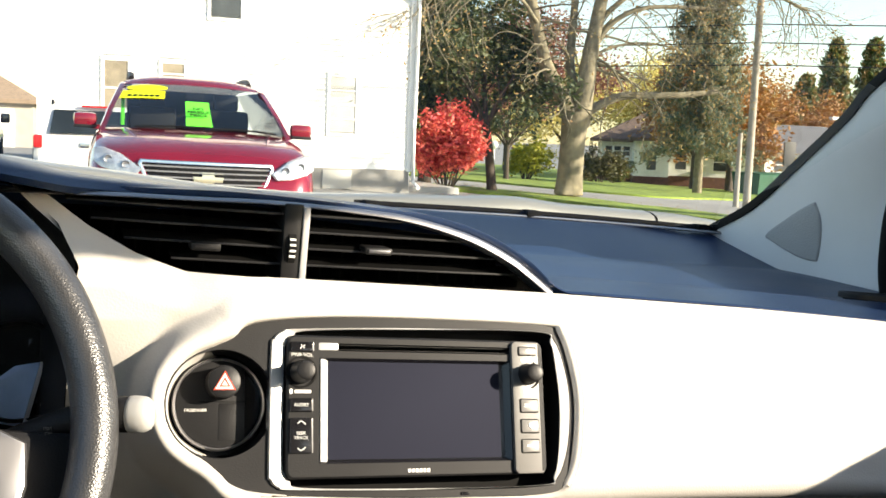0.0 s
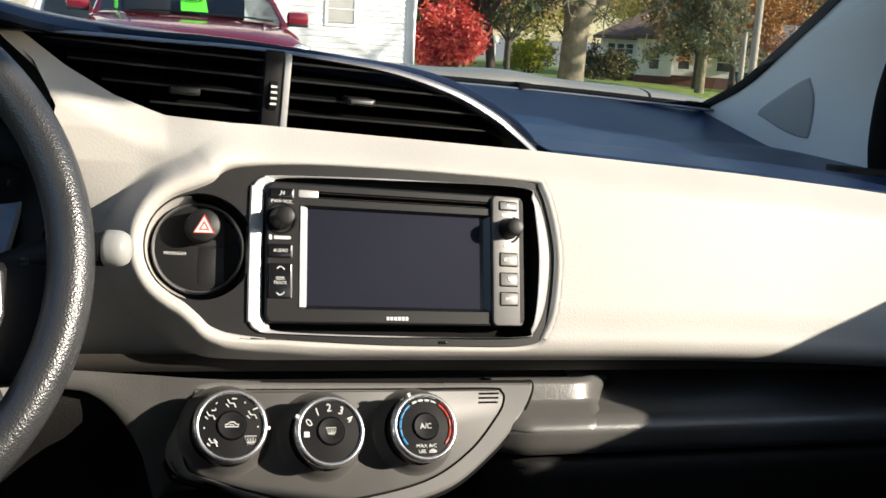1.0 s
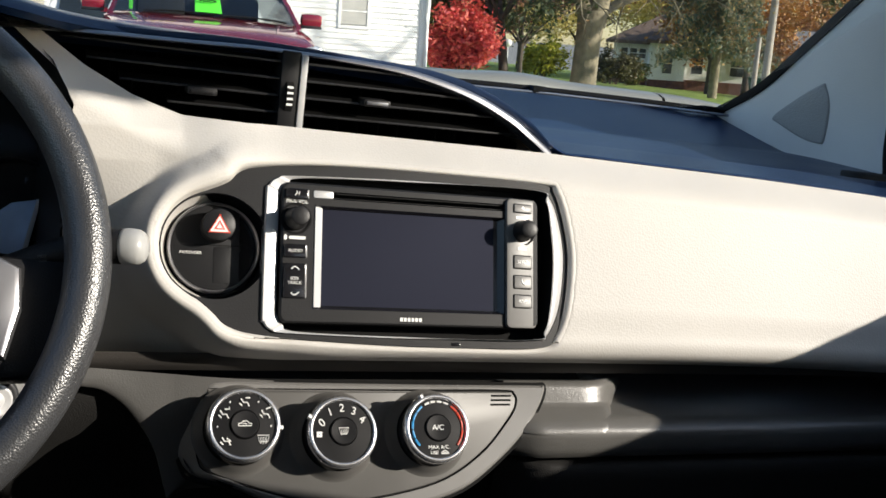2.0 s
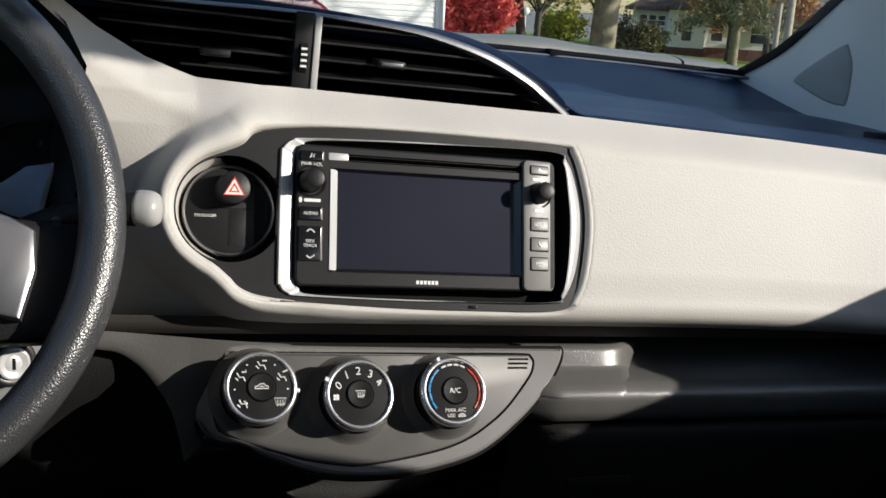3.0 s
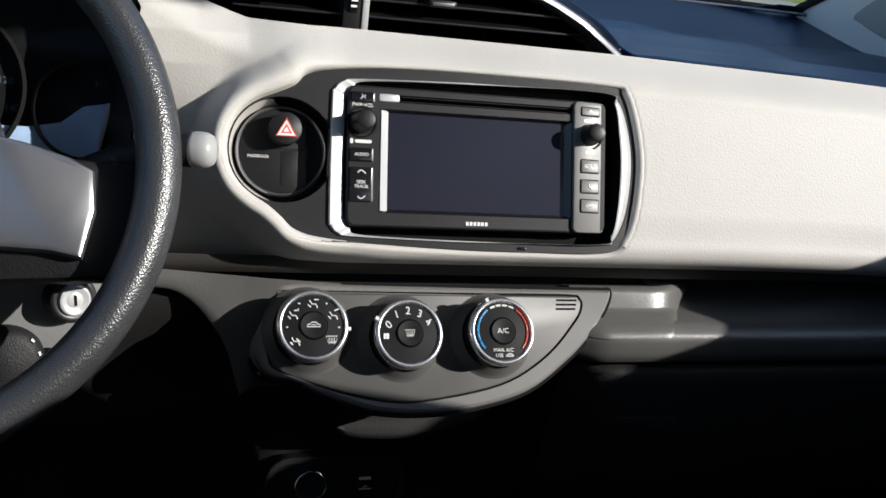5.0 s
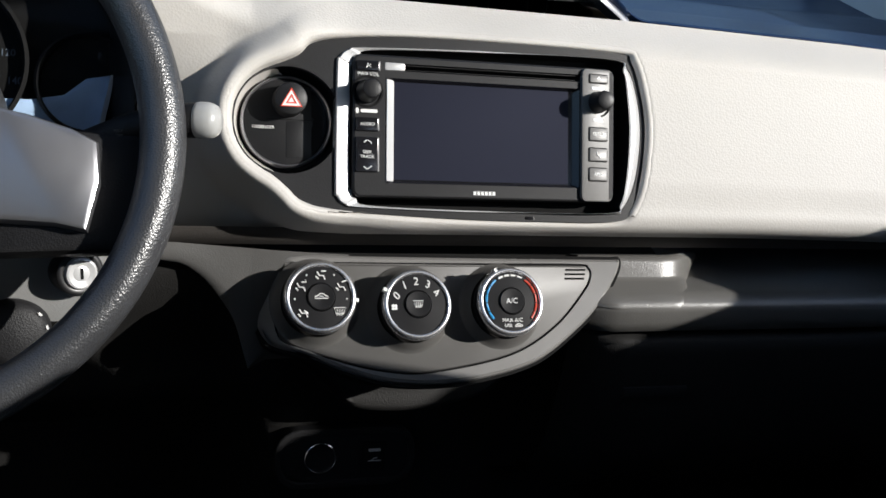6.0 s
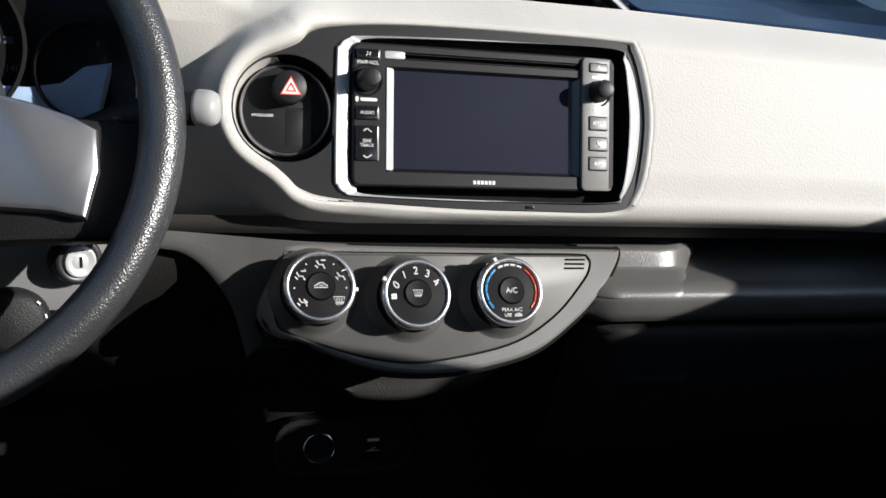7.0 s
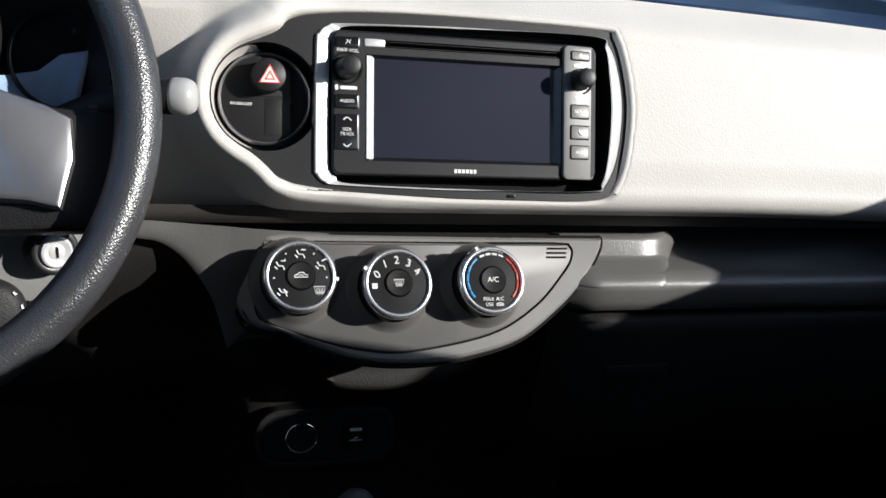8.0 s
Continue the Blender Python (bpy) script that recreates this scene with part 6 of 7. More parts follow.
rings(bm, [[(31.1, 39.6, -1.25), (35.4, 40.2, -1.3), (35.4, 42.0, -1.3), (31.1, 41.4, -1.25)], [(31.0, 39.4, -0.10), (35.5, 40.0, -0.10), (35.5, 42.2, -0.10), (31.0, 41.6, -0.10)], [(30.95, 39.35, -0.02), (35.55, 39.95, -0.02), (35.55, 42.25, -0.02), (30.95, 41.65, -0.02)]], Matrix(), True, True)
part("body", bm, GREENM, skip, smooth=False)
for x in (31.9, 33.0, 34.1, 34.9):
    bm = bmesh.new()
    yv = 39.55 + (x - 31.1) * 0.14
    box(bm, x, yv - 0.12, -1.2, x + 0.1, yv, -0.1)
    part("rib", bm, GREENM, skip)

shed = thing("lot_garage", (-6, 47, 0.0), "beige garage with brown roof beyond the lot", "garage", car=False)
bm = bmesh.new()
box(bm, -12.8, 45.0, -0.3, -1.38, 54, 2.0)
part("wall", bm, BEIGE, shed, smooth=False)
hip_roof(shed, -12.8, 45.0, -1.38, 54, 2.0, 4.9, ROOFT, 0.3)
bm = bmesh.new()
box(bm, -5.9, 44.92, -0.2, -2.1, 45.0, 1.6, Matrix(), 0.01)
part("garage_door", bm, TRIMW, shed)


# ---- vehicles ----
def car_wheel(parent, x, y, z, r, w, side):
    m = pose(x, y, z, 0, 90, 0)
    b = bmesh.new()
    lathe(b, [(r * 0.62, -w / 2), (r * 0.93, -w / 2), (r, -w * 0.35), (r, w * 0.35), (r * 0.93, w / 2), (r * 0.62, w / 2)], m, 28)
    t = part("wheel", b, TYRE, parent)
    b = bmesh.new()
    lathe(b, [(r * 0.63, w * 0.42 * side), (r * 0.58, w * 0.30 * side), (r * 0.2, w * 0.36 * side), (0.0001, w * 0.40 * side)], m, 28)
    part("rim", b, CHROME, t)


def hull(parent, cx, secs, material, name="body", label=""):
    """A car body through cross-sections: y, half width, floor, waist, edge and crown heights."""
    b = bmesh.new()
    loops = []
    for y, hw, z0, zw, ze, zc in secs:
        half = [(hw * 0.80, z0), (hw * 0.96, z0 + 0.06), (hw, zw), (hw * 0.985, (zw + ze) / 2), (hw * 0.93, ze - 0.02), (hw * 0.84, ze + (zc - ze) * 0.35), (hw * 0.5, ze + (zc - ze) * 0.85), (hw * 0.2, zc)]
        pts = [(cx + x, y, z) for x, z in half] + [(cx - x, y, z) for x, z in half[::-1]]
        loops.append(pts)
    rings(b, loops, Matrix(), True, True)
    return part(name, b, material, parent, label, angle=40)


SX, SF, SL = 0.945, 8.02, ground_z(0.945, 10.5) + 0.02
suv = thing("red_suv", (SX, 10.4, SL), "dark red sport utility car with neon sale cards", "car", car=False)
hull(suv, SX, [(SF - 0.06, 0.66, 0.34, 0.50, 0.60, 0.62), (SF - 0.03, 0.80, 0.28, 0.52, 0.66, 0.70), (SF + 0.03, 0.88, 0.26, 0.55, 0.78, 0.84), (SF + 0.14, 0.935, 0.26, 0.62, 0.885, 0.94), (SF + 0.35, 0.965, 0.26, 0.70, 0.965, 1.03),
                (SF + 0.75, 0.98, 0.26, 0.75, 1.035, 1.09), (SF + 1.15, 0.985, 0.26, 0.80, 1.085, 1.135), (SF + 1.5, 0.99, 0.26, 0.80, 1.10, 1.14), (SF + 4.2, 0.99, 0.26, 0.82, 1.13, 1.16), (SF + 4.8, 0.96, 0.32, 0.82, 1.10, 1.14), (SF + 4.95, 0.86, 0.42, 0.80, 1.02, 1.06)], CARRED)
for side in (-1, 1):
    bm = bmesh.new()
    tube(bm, [(SX + side * 0.52, SF + 0.30, 0.985), (SX + side * 0.60, SF + 0.75, 1.065), (SX + side * 0.66, SF + 1.12, 1.112)], [0.012, 0.02, 0.018], 8)
    part("bonnet_crease", bm, CARRED, suv)
# windscreen, roof and pillars
WB, WT = (SF + 1.18, 0.855, 1.118), (SF + 2.02, 0.672, 1.560)


def suv_screen(s, q, out=0.0):
    hw = WB[1] + (WT[1] - WB[1]) * q
    x = (2 * s - 1) * hw
    return Vector((SX + x, WB[0] + (WT[0] - WB[0]) * q - 0.14 * (1 - (2 * s - 1) ** 2) - out, WB[2] + (WT[2] - WB[2]) * q + 0.03 * math.sin(math.pi * q) + 0.02 * (1 - (2 * s - 1) ** 2) + out * 0.5))


bm = bmesh.new()
sheet(bm, 16, 10, suv_screen)
sc = part("windscreen", bm, glass_mat("suv_screen_glass", (0.62, 0.70, 0.70), 0.02, 0.12), suv, "tinted windscreen", angle=80)
sc.visible_shadow = False
bm = bmesh.new()
rings(bm, [[suv_screen(i / 12, 1.0) for i in range(13)], [suv_screen(i / 12, 1.0) + Vector((0, 0.05, 0.035 - 0.02 * abs(i / 6 - 1) ** 3)) for i in range(13)],
           [Vector((SX + (i / 6 - 1) * 0.655, WT[0] + 0.12, 1.672 - 0.075 * abs(i / 6 - 1) ** 3)) for i in range(13)], [Vector((SX + (i / 6 - 1) * 0.68, WT[0] + 0.6, 1.695 - 0.085 * abs(i / 6 - 1) ** 3)) for i in range(13)],
           [Vector((SX + (i / 6 - 1) * 0.68, WT[0] + 1.9, 1.69 - 0.085 * abs(i / 6 - 1) ** 3)) for i in range(13)], [Vector((SX + (i / 6 - 1) * 0.62, WT[0] + 2.6, 1.60 - 0.085 * abs(i / 6 - 1) ** 3)) for i in range(13)]], Matrix(), closed=False)
part("roof", bm, CARRED, suv, angle=60)
for side in (-1, 1):
    bm = bmesh.new()
    rings(bm, [[(SX + side * (hw + a), y + c, z) for a, c in ((-0.012, -0.02), (0.034, 0.0), (0.045, 0.08), (-0.012, 0.08))] for hw, y, z in ((0.855, SF + 1.16, 1.09), (0.775, SF + 1.52, 1.32), (0.677, SF + 1.95, 1.555), (0.66, SF + 2.1, 1.58))], Matrix(), True, True)
    part("pillar", bm, CARRED, suv)
    bm = bmesh.new()
    rings(bm, [[(SX + side * 0.90, SF + 1.5, 1.10), (SX + side * 0.92, SF + 4.3, 1.14)], [(SX + side * 0.70, SF + 2.15, 1.56), (SX + side * 0.69, SF + 4.2, 1.58)]], Matrix(), closed=False)
    part("side_glass", bm, AUTOGLASS, suv)
    bm = bmesh.new()
    tube(bm, [(SX + side * 0.60, SF + 2.35, 1.63), (SX + side * 0.60, SF + 2.5, 1.675), (SX + side * 0.61, SF + 2.8, 1.695), (SX + side * 0.61, SF + 3.8, 1.70), (SX + side * 0.60, SF + 4.1, 1.63)], 0.030, 8)
    part("roof_rail", bm, BEZEL, suv, "dark roof rail")
    # door mirror
    bm = bmesh.new()
    box(bm, SX + side * 1.02 - 0.105, SF + 1.36, 1.12, SX + side * 1.02 + 0.105, SF + 1.50, 1.25, Matrix(), 0.045)
    box(bm, min(SX + side * 0.85, SX + side * 0.95), SF + 1.42, 1.10, max(SX + side * 0.85, SX + side * 0.95), SF + 1.48, 1.14)
    mir = part("door_mirror", bm, CARRED, suv)
    bm = bmesh.new()
    box(bm, SX + side * 1.02 - 0.10, SF + 1.365, 1.105, SX + side * 1.02 + 0.10, SF + 1.49, 1.135, Matrix(), 0.01)
    part("mirror_foot", bm, BEZEL, mir)
    # headlamp
    hl_ = [(0.53, 0.800), (0.58, 0.745), (0.72, 0.755), (0.86, 0.800), (0.925, 0.85), (0.915, 0.95), (0.85, 0.965), (0.70, 0.915)]
    bm = bmesh.new()

    def lamp_y(x, z, d):
        return SF + 0.03 + 0.40 * max(0.0, abs(x) - 0.45) ** 1.7 + 0.30 * max(0, z - 0.75) - d

    loops = []
    for d, g in ((-0.10, 1.0), (0.060, 1.0), (0.078, 0.94), (0.086, 0.6), (0.088, 0.1)):
        cxh, czh = 0.745, 0.85
        loops.append([(SX + side * (cxh + (x - cxh) * g), lamp_y(cxh + (x - cxh) * g, czh + (z - czh) * g, d), czh + (z - czh) * g) for x, z in hl_])
    rings(bm, loops, Matrix(), False, True)
    lampo = part("headlamp", bm, LAMPG, suv, "clear headlamp")
    for lx, lz, lr in ((0.66, 0.83, 0.030), (0.80, 0.865, 0.032)):
        bm = bmesh.new()
        lathe(bm, [(lr * 1.15, 0.0), (lr, 0.012), (lr * 0.75, 0.004), (0.0001, 0.0)], pose(SX + side * lx, lamp_y(lx, lz, 0.086), lz, 90, 0, 0), 20)
        part("lens", bm, SATIN, lampo)
    bm = bmesh.new()
    box(bm, SX + side * 0.62 - 0.10, SF - 0.05, 0.42, SX + side * 0.62 + 0.10, SF + 0.05, 0.50, Matrix(), 0.02)
    part("fog_lamp", bm, LAMPG, suv)
# grille
gr = [(-0.56, 0.845), (-0.54, 0.875), (0.54, 0.875), (0.56, 0.845), (0.47, 0.63), (0.42, 0.60), (-0.42, 0.60), (-0.47, 0.63)]


def curve_grille(b):
    for v in b.verts:
        v.co.y += 0.36 * abs(v.co.x - SX) ** 2.2 + (0.875 - v.co.z) * -0.12
    return b


gl_ = [Vector(p) for p in gr][::-1]
gl_ = gl_ if sum(a.x * b.y - b.x * a.y for a, b in zip(gl_, gl_[1:] + gl_[:1])) > 0 else gl_[::-1]
GF = Matrix(((1, 0, 0, SX), (0, 0, -1, SF + 0.055), (0, 1, 0, 0), (0, 0, 0, 1)))


def dense(loop, n=8):
    return [loop[i].lerp(loop[(i + 1) % len(loop)], k / n) for i in range(len(loop)) for k in range(n)]


gd = dense(gl_)
bm = bmesh.new()
slab(bm, gd, 0.0, 0.11, GF)
grille = part("grille", curve_grille(bm), RUBBER, suv, "black grille with chrome bars")
bm = bmesh.new()
frame_ring(bm, inset(gd, -0.006), inset(gd, 0.022), 0.06, 0.135, GF, 0.006)
part("grille_frame", curve_grille(bm), MIRROR, grille, "chrome frame")
bm = bmesh.new()
sheet(bm, 24, 8, lambda s, q: Vector((SX + (2 * s - 1) * (0.42 + 0.12 * q), SF - 0.064 + 0.36 * abs((2 * s - 1) * (0.42 + 0.12 * q)) ** 2.2 - 0.12 * (0.265 - 0.265 * q), 0.61 + 0.265 * q)))
part("grille_mesh", bm, RUBBER, grille, "black mesh behind the bars")
for z, hw in ((0.655, 0.45), (0.700, 0.47), (0.745, 0.49), (0.790, 0.51), (0.832, 0.525)):
    bm = bmesh.new()
    rings(bm, [[(SX - hw + 2 * hw * i / 24, SF - 0.070, z - 0.009), (SX - hw + 2 * hw * i / 24, SF - 0.078, z + 0.006), (SX - hw + 2 * hw * i / 24, SF - 0.02, z + 0.011), (SX - hw + 2 * hw * i / 24, SF - 0.02, z - 0.009)] for i in range(25)], Matrix(), True, True)
    part("grille_bar", curve_grille(bm), MIRROR, grille)
bm = bmesh.new()
em = [Vector(p) for p in ((-0.115, -0.022), (-0.045, -0.022), (-0.045, -0.042), (0.045, -0.042), (0.045, -0.022), (0.115, -0.022), (0.125, 0.022), (0.050, 0.022), (0.050, 0.042), (-0.050, 0.042), (-0.050, 0.022), (-0.125, 0.022))]
slab(bm, em, 0.13, 0.165, at(GF, 0, 0.735), 0.004)
part("emblem", bm, GOLD, grille, "plain gold emblem shape")
bm = bmesh.new()
box(bm, SX - 0.75, SF - 0.075, 0.36, SX + 0.75, SF + 0.1, 0.47, Matrix(), 0.03)
part("lower_intake", bm, RUBBER, suv)
for sx_ in (-1, 1):
    for wy in (SF + 0.95, SF + 3.95):
        car_wheel(suv, SX + sx_ * 0.86, wy, SL + 0.36, 0.36, 0.24, sx_)
# inside of the cabin
bm = bmesh.new()
box(bm, SX - 0.80, SF + 1.25, 0.95, SX + 0.80, SF + 4.3, 1.0)
part("cabin_floor", bm, DARK, suv)
bm = bmesh.new()
box(bm, SX - 0.78, SF + 1.28, 1.0, SX + 0.78, SF + 1.55, 1.105, Matrix(), 0.03)
part("cabin_dashboard", bm, DARK, suv)
for sx_ in (-0.38, 0.38):
    bm = bmesh.new()
    box(bm, SX + sx_ - 0.24, SF + 2.35, 0.95, SX + sx_ + 0.24, SF + 2.55, 1.36, Matrix(), 0.06)
    box(bm, SX + sx_ - 0.13, SF + 2.42, 1.35, SX + sx_ + 0.13, SF + 2.54, 1.53, Matrix(), 0.04)
    part("seat_back", bm, LOWER, suv)
bm = bmesh.new()
box(bm, SX - 0.62, SF + 4.0, 0.95, SX + 0.62, SF + 4.1, 1.58)
part("cabin_rear", bm, DARK, suv)
bm = bmesh.new()
box(bm, SX - 0.09, SF + 1.72, 1.43, SX + 0.09, SF + 1.75, 1.50, Matrix(), 0.02)
part("inside_mirror", bm, RUBBER, suv)
for k, x0 in enumerate((-0.55, 0.10)):
    bm = bmesh.new()
    tube(bm, [suv_screen(0.5 + (x0 + 0.6 * i / 8) / 1.62, 0.02 + 0.02 * math.sin(math.pi * i / 8), 0.012) for i in range(9)], 0.009, 6)
    part("wiper", bm, RUBBER, suv)


def screen_card(name, s0, q0, s1, q1, material, label, oval=False, off=0.006):
    """A thin card that follows the windscreen."""
    card = thing(name, suv_screen((s0 + s1) / 2, q0, -0.0), label, "sale card", "cards in the windscreen", car=False)
    b = bmesh.new()
    if oval:
        c = suv_screen((s0 + s1) / 2, (q0 + q1) / 2, off)
        top, bot = [], []
        for i in range(32):
            a = 2 * math.pi * i / 32
            s, q = (s0 + s1) / 2 + (s1 - s0) / 2 * math.cos(a), (q0 + q1) / 2 + (q1 - q0) / 2 * math.sin(a)
            top.append(suv_screen(s, q, off + 0.002))
            bot.append(suv_screen(s, q, off))
        rings(b, [bot, top], Matrix(), True, True)
    else:
        n = 6
        rings(b, [[suv_screen(s0 + (s1 - s0) * i / n, q0, off), suv_screen(s0 + (s1 - s0) * i / n, q1, off), suv_screen(s0 + (s1 - s0) * i / n, q1, off + 0.002), suv_screen(s0 + (s1 - s0) * i / n, q0, off + 0.002)] for i in range(n + 1)], Matrix(), True, True)
    part("card", b, material, card)
    return card


oval = screen_card("oval_sale_card", 0.035, 0.78, 0.315, 0.96, NEONY, "yellow oval paper on the windscreen of the car", True)
strip = screen_card("long_sale_card", 0.020, 0.58, 0.300, 0.78, NEONY, "bright yellow-green strip of card with dark bars")
b = bmesh.new()
for i in range(6):
    s = 0.065 + 0.035 * i
    rings(b, [[suv_screen(s, 0.62, 0.009), suv_screen(s, 0.67, 0.009), suv_screen(s + 0.026, 0.67, 0.009), suv_screen(s + 0.026, 0.62, 0.009)], [suv_screen(s, 0.62, 0.010), suv_screen(s, 0.67, 0.010), suv_screen(s + 0.026, 0.67, 0.010), suv_screen(s + 0.026, 0.62, 0.010)]], Matrix(), True, True)
part("print_bars", b, PRINT, strip)
card = screen_card("square_sale_card", 0.430, 0.06, 0.575, 0.54, NEON, "square bright green card with dark words")
pa, pb = suv_screen(0.430, 0.30, 0.012), suv_screen(0.575, 0.30, 0.012)
ctr = suv_screen(0.5025, 0.30, 0.010)
ux = (pb - pa).normalized()
uy = (suv_screen(0.5025, 0.54, 0.012) - suv_screen(0.5025, 0.10, 0.012)).normalized()
uz = ux.cross(uy).normalized()
CM = Matrix(((ux.x, uy.x, uz.x, ctr.x), (ux.y, uy.y, uz.y, ctr.y), (ux.z, uy.z, uz.z, ctr.z), (0, 0, 0, 1)))
writing("card_print", "NO\nHASSLE\nPRICE", 0.062, at(CM, 0, -0.015, 0.018), PRINT, card, bold=0.045)
b = bmesh.new()
box(b, SX - 0.70, SF + 1.72, 1.15, SX - 0.665, SF + 1.74, 1.42, Matrix(), 0.005)
part("card_tail", b, NEON, strip, "hanging green end of the card")

# the car stands a little askew
ASKEW = Matrix.Translation((SX, SF + 0.3, 0)) @ Matrix.Rotation(radians(-2.6), 4, "Z") @ Matrix.Rotation(radians(1.1), 4, "Y") @ Matrix.Translation((-SX, -SF - 0.3, 0))
for ob in (suv, oval, strip, card):
    ob.matrix_basis = ASKEW @ ob.matrix_basis

WX, WY_, WL = 0.28, 15.0, ground_z(0.28, 17)
wsuv = thing("white_suv", (WX, WY_ + 2.2, WL), "white sport utility car seen from its back", "car", car=False)
hull(wsuv, WX, [(WY_, 0.80, 0.36, 0.62, 0.92, 0.94), (WY_ + 0.05, 0.88, 0.32, 0.66, 0.96, 0.98), (WY_ + 0.25, 0.90, 0.30, 0.70, 1.0, 1.03), (WY_ + 3.2, 0.90, 0.28, 0.72, 1.02, 1.05), (WY_ + 4.3, 0.82, 0.32, 0.70, 0.90, 0.95)], CARWHITE)
bm = bmesh.new()
rings(bm, [[(WX - 0.84, y0, 0.96), (WX + 0.84, y0, 0.96), (WX + 0.70, y1, z1), (WX + 0.62, y1, z1 + 0.05), (WX - 0.62, y1, z1 + 0.05), (WX - 0.70, y1, z1)] for y0, y1, z1 in ((WY_ + 0.04, WY_ + 0.28, 1.36), (WY_ + 3.2, WY_ + 2.4, 1.38))], Matrix(), True, True)
part("cabin", bm, CARWHITE, wsuv, angle=30)
bm = bmesh.new()
rings(bm, [[(WX - 0.66, WY_ + 0.03, 1.00), (WX + 0.66, WY_ + 0.03, 1.00), (WX + 0.60, WY_ + 0.23, 1.34), (WX - 0.60, WY_ + 0.23, 1.34)], [(WX - 0.66, WY_ + 0.01, 1.00), (WX + 0.66, WY_ + 0.01, 1.00), (WX + 0.60, WY_ + 0.21, 1.34), (WX - 0.60, WY_ + 0.21, 1.34)]], Matrix(), True, True)
part("rear_glass", bm, AUTOGLASS, wsuv)
bm = bmesh.new()
box(bm, WX - 0.22, WY_ + 0.18, 1.385, WX + 0.22, WY_ + 0.24, 1.415, Matrix(), 0.008)
part("high_brake_lamp", bm, TAIL, wsuv)
for sx_ in (-1, 1):
    bm = bmesh.new()
    box(bm, WX + sx_ * 0.82 - 0.062, WY_ - 0.02, 0.78, WX + sx_ * 0.82 + 0.062, WY_ + 0.12, 0.97, Matrix(), 0.03)
    part("tail_lamp", bm, TAIL, wsuv, "red tail lamp")
    bm = bmesh.new()
    tube(bm, [(WX + sx_ * 0.62, WY_ + 0.45, 1.40), (WX + sx_ * 0.62, WY_ + 0.55, 1.47), (WX + sx_ * 0.62, WY_ + 2.2, 1.47)], 0.02, 8)
    part("roof_rail", bm, BEZEL, wsuv)
    for wy in (WY_ + 0.9, WY_ + 3.4):
        car_wheel(wsuv, WX + sx_ * 0.80, wy, WL + 0.34, 0.34, 0.22, sx_)
bm = bmesh.new()
box(bm, WX - 0.82, WY_ - 0.08, 0.42, WX + 0.82, WY_ + 0.05, 0.66, Matrix(), 0.03)
part("rear_bumper", bm, CARWHITE, wsuv)
bm = bmesh.new()
box(bm, WX - 0.25, WY_ - 0.02, 0.80, WX + 0.25, WY_ + 0.01, 0.87, Matrix(), 0.005)
part("tailgate_handle", bm, CHROME, wsuv)

PX, PY_ = -2.55, 22.0
truck = thing("black_pickup", (PX, PY_ + 2, 0), "black pickup truck parked by the garage", "truck", car=False)
hull(truck, PX, [(PY_, 0.86, 0.45, 0.70, 0.98, 1.0), (PY_ + 0.1, 0.95, 0.40, 0.72, 1.05, 1.08), (PY_ + 1.9, 0.97, 0.38, 0.75, 1.08, 1.10), (PY_ + 5.2, 0.95, 0.40, 0.75, 1.02, 1.05)], CARBLACK)
bm = bmesh.new()
rings(bm, [[(PX - hw, y, z) for hw, z in ((0.86, 1.05), (0.74, 1.48), (0.6, 1.53))] + [(PX + hw, y, z) for hw, z in ((0.6, 1.53), (0.74, 1.48), (0.86, 1.05))] for y in (PY_ + 2.0, PY_ + 3.6)], Matrix(), True, True)
part("cab", bm, CARBLACK, truck, angle=30)
for sx_ in (-1, 1):
    bm = bmesh.new()
    box(bm, PX + sx_ * 1.08 - 0.10, PY_ + 3.2, 1.08, PX + sx_ * 1.08 + 0.10, PY_ + 3.3, 1.30, Matrix(), 0.03)
    part("door_mirror", bm, CARBLACK, truck)
    for wy in (PY_ + 1.0, PY_ + 4.2):
        car_wheel(truck, PX + sx_ * 0.84, wy, 0.38, 0.38, 0.25, sx_)
redc = thing("red_car", (-2.6, 27, 0), "bright red car behind the pickup", "car", car=False)
hull(redc, -2.6, [(26.0, 0.80, 0.3, 0.6, 0.95, 1.0), (26.3, 0.88, 0.25, 0.65, 1.0, 1.05), (30.0, 0.85, 0.28, 0.62, 0.92, 0.96)], CARRED2)
bm = bmesh.new()
rings(bm, [[(-2.6 - hw, y, z) for hw, z in ((0.80, 1.0), (0.62, 1.42), (0.5, 1.46))] + [(-2.6 + hw, y, z) for hw, z in ((0.5, 1.46), (0.62, 1.42), (0.80, 1.0))] for y in (26.5, 28.4)], Matrix(), True, True)
part("cabin", bm, CARRED2, redc, angle=30)
for sx_ in (-1, 1):
    for wy in (26.8, 29.2):
        car_wheel(redc, -2.6 + sx_ * 0.76, wy, 0.32, 0.32, 0.2, sx_)


# ---- trees and shrubs ----
def mesh_part(name, verts, faces, material, parent, label="", kind=""):
    me = bpy.data.meshes.new("mesh")
    base = np.array(BASE[parent.name])
    me.from_pydata((np.asarray(verts) - base).tolist(), [], faces)
    me.materials.append(material)
    ob = new(name, me)
    ob.parent = parent
    BASE[ob.name] = BASE[parent.name]
    return tagged(ob, label, kind=kind)


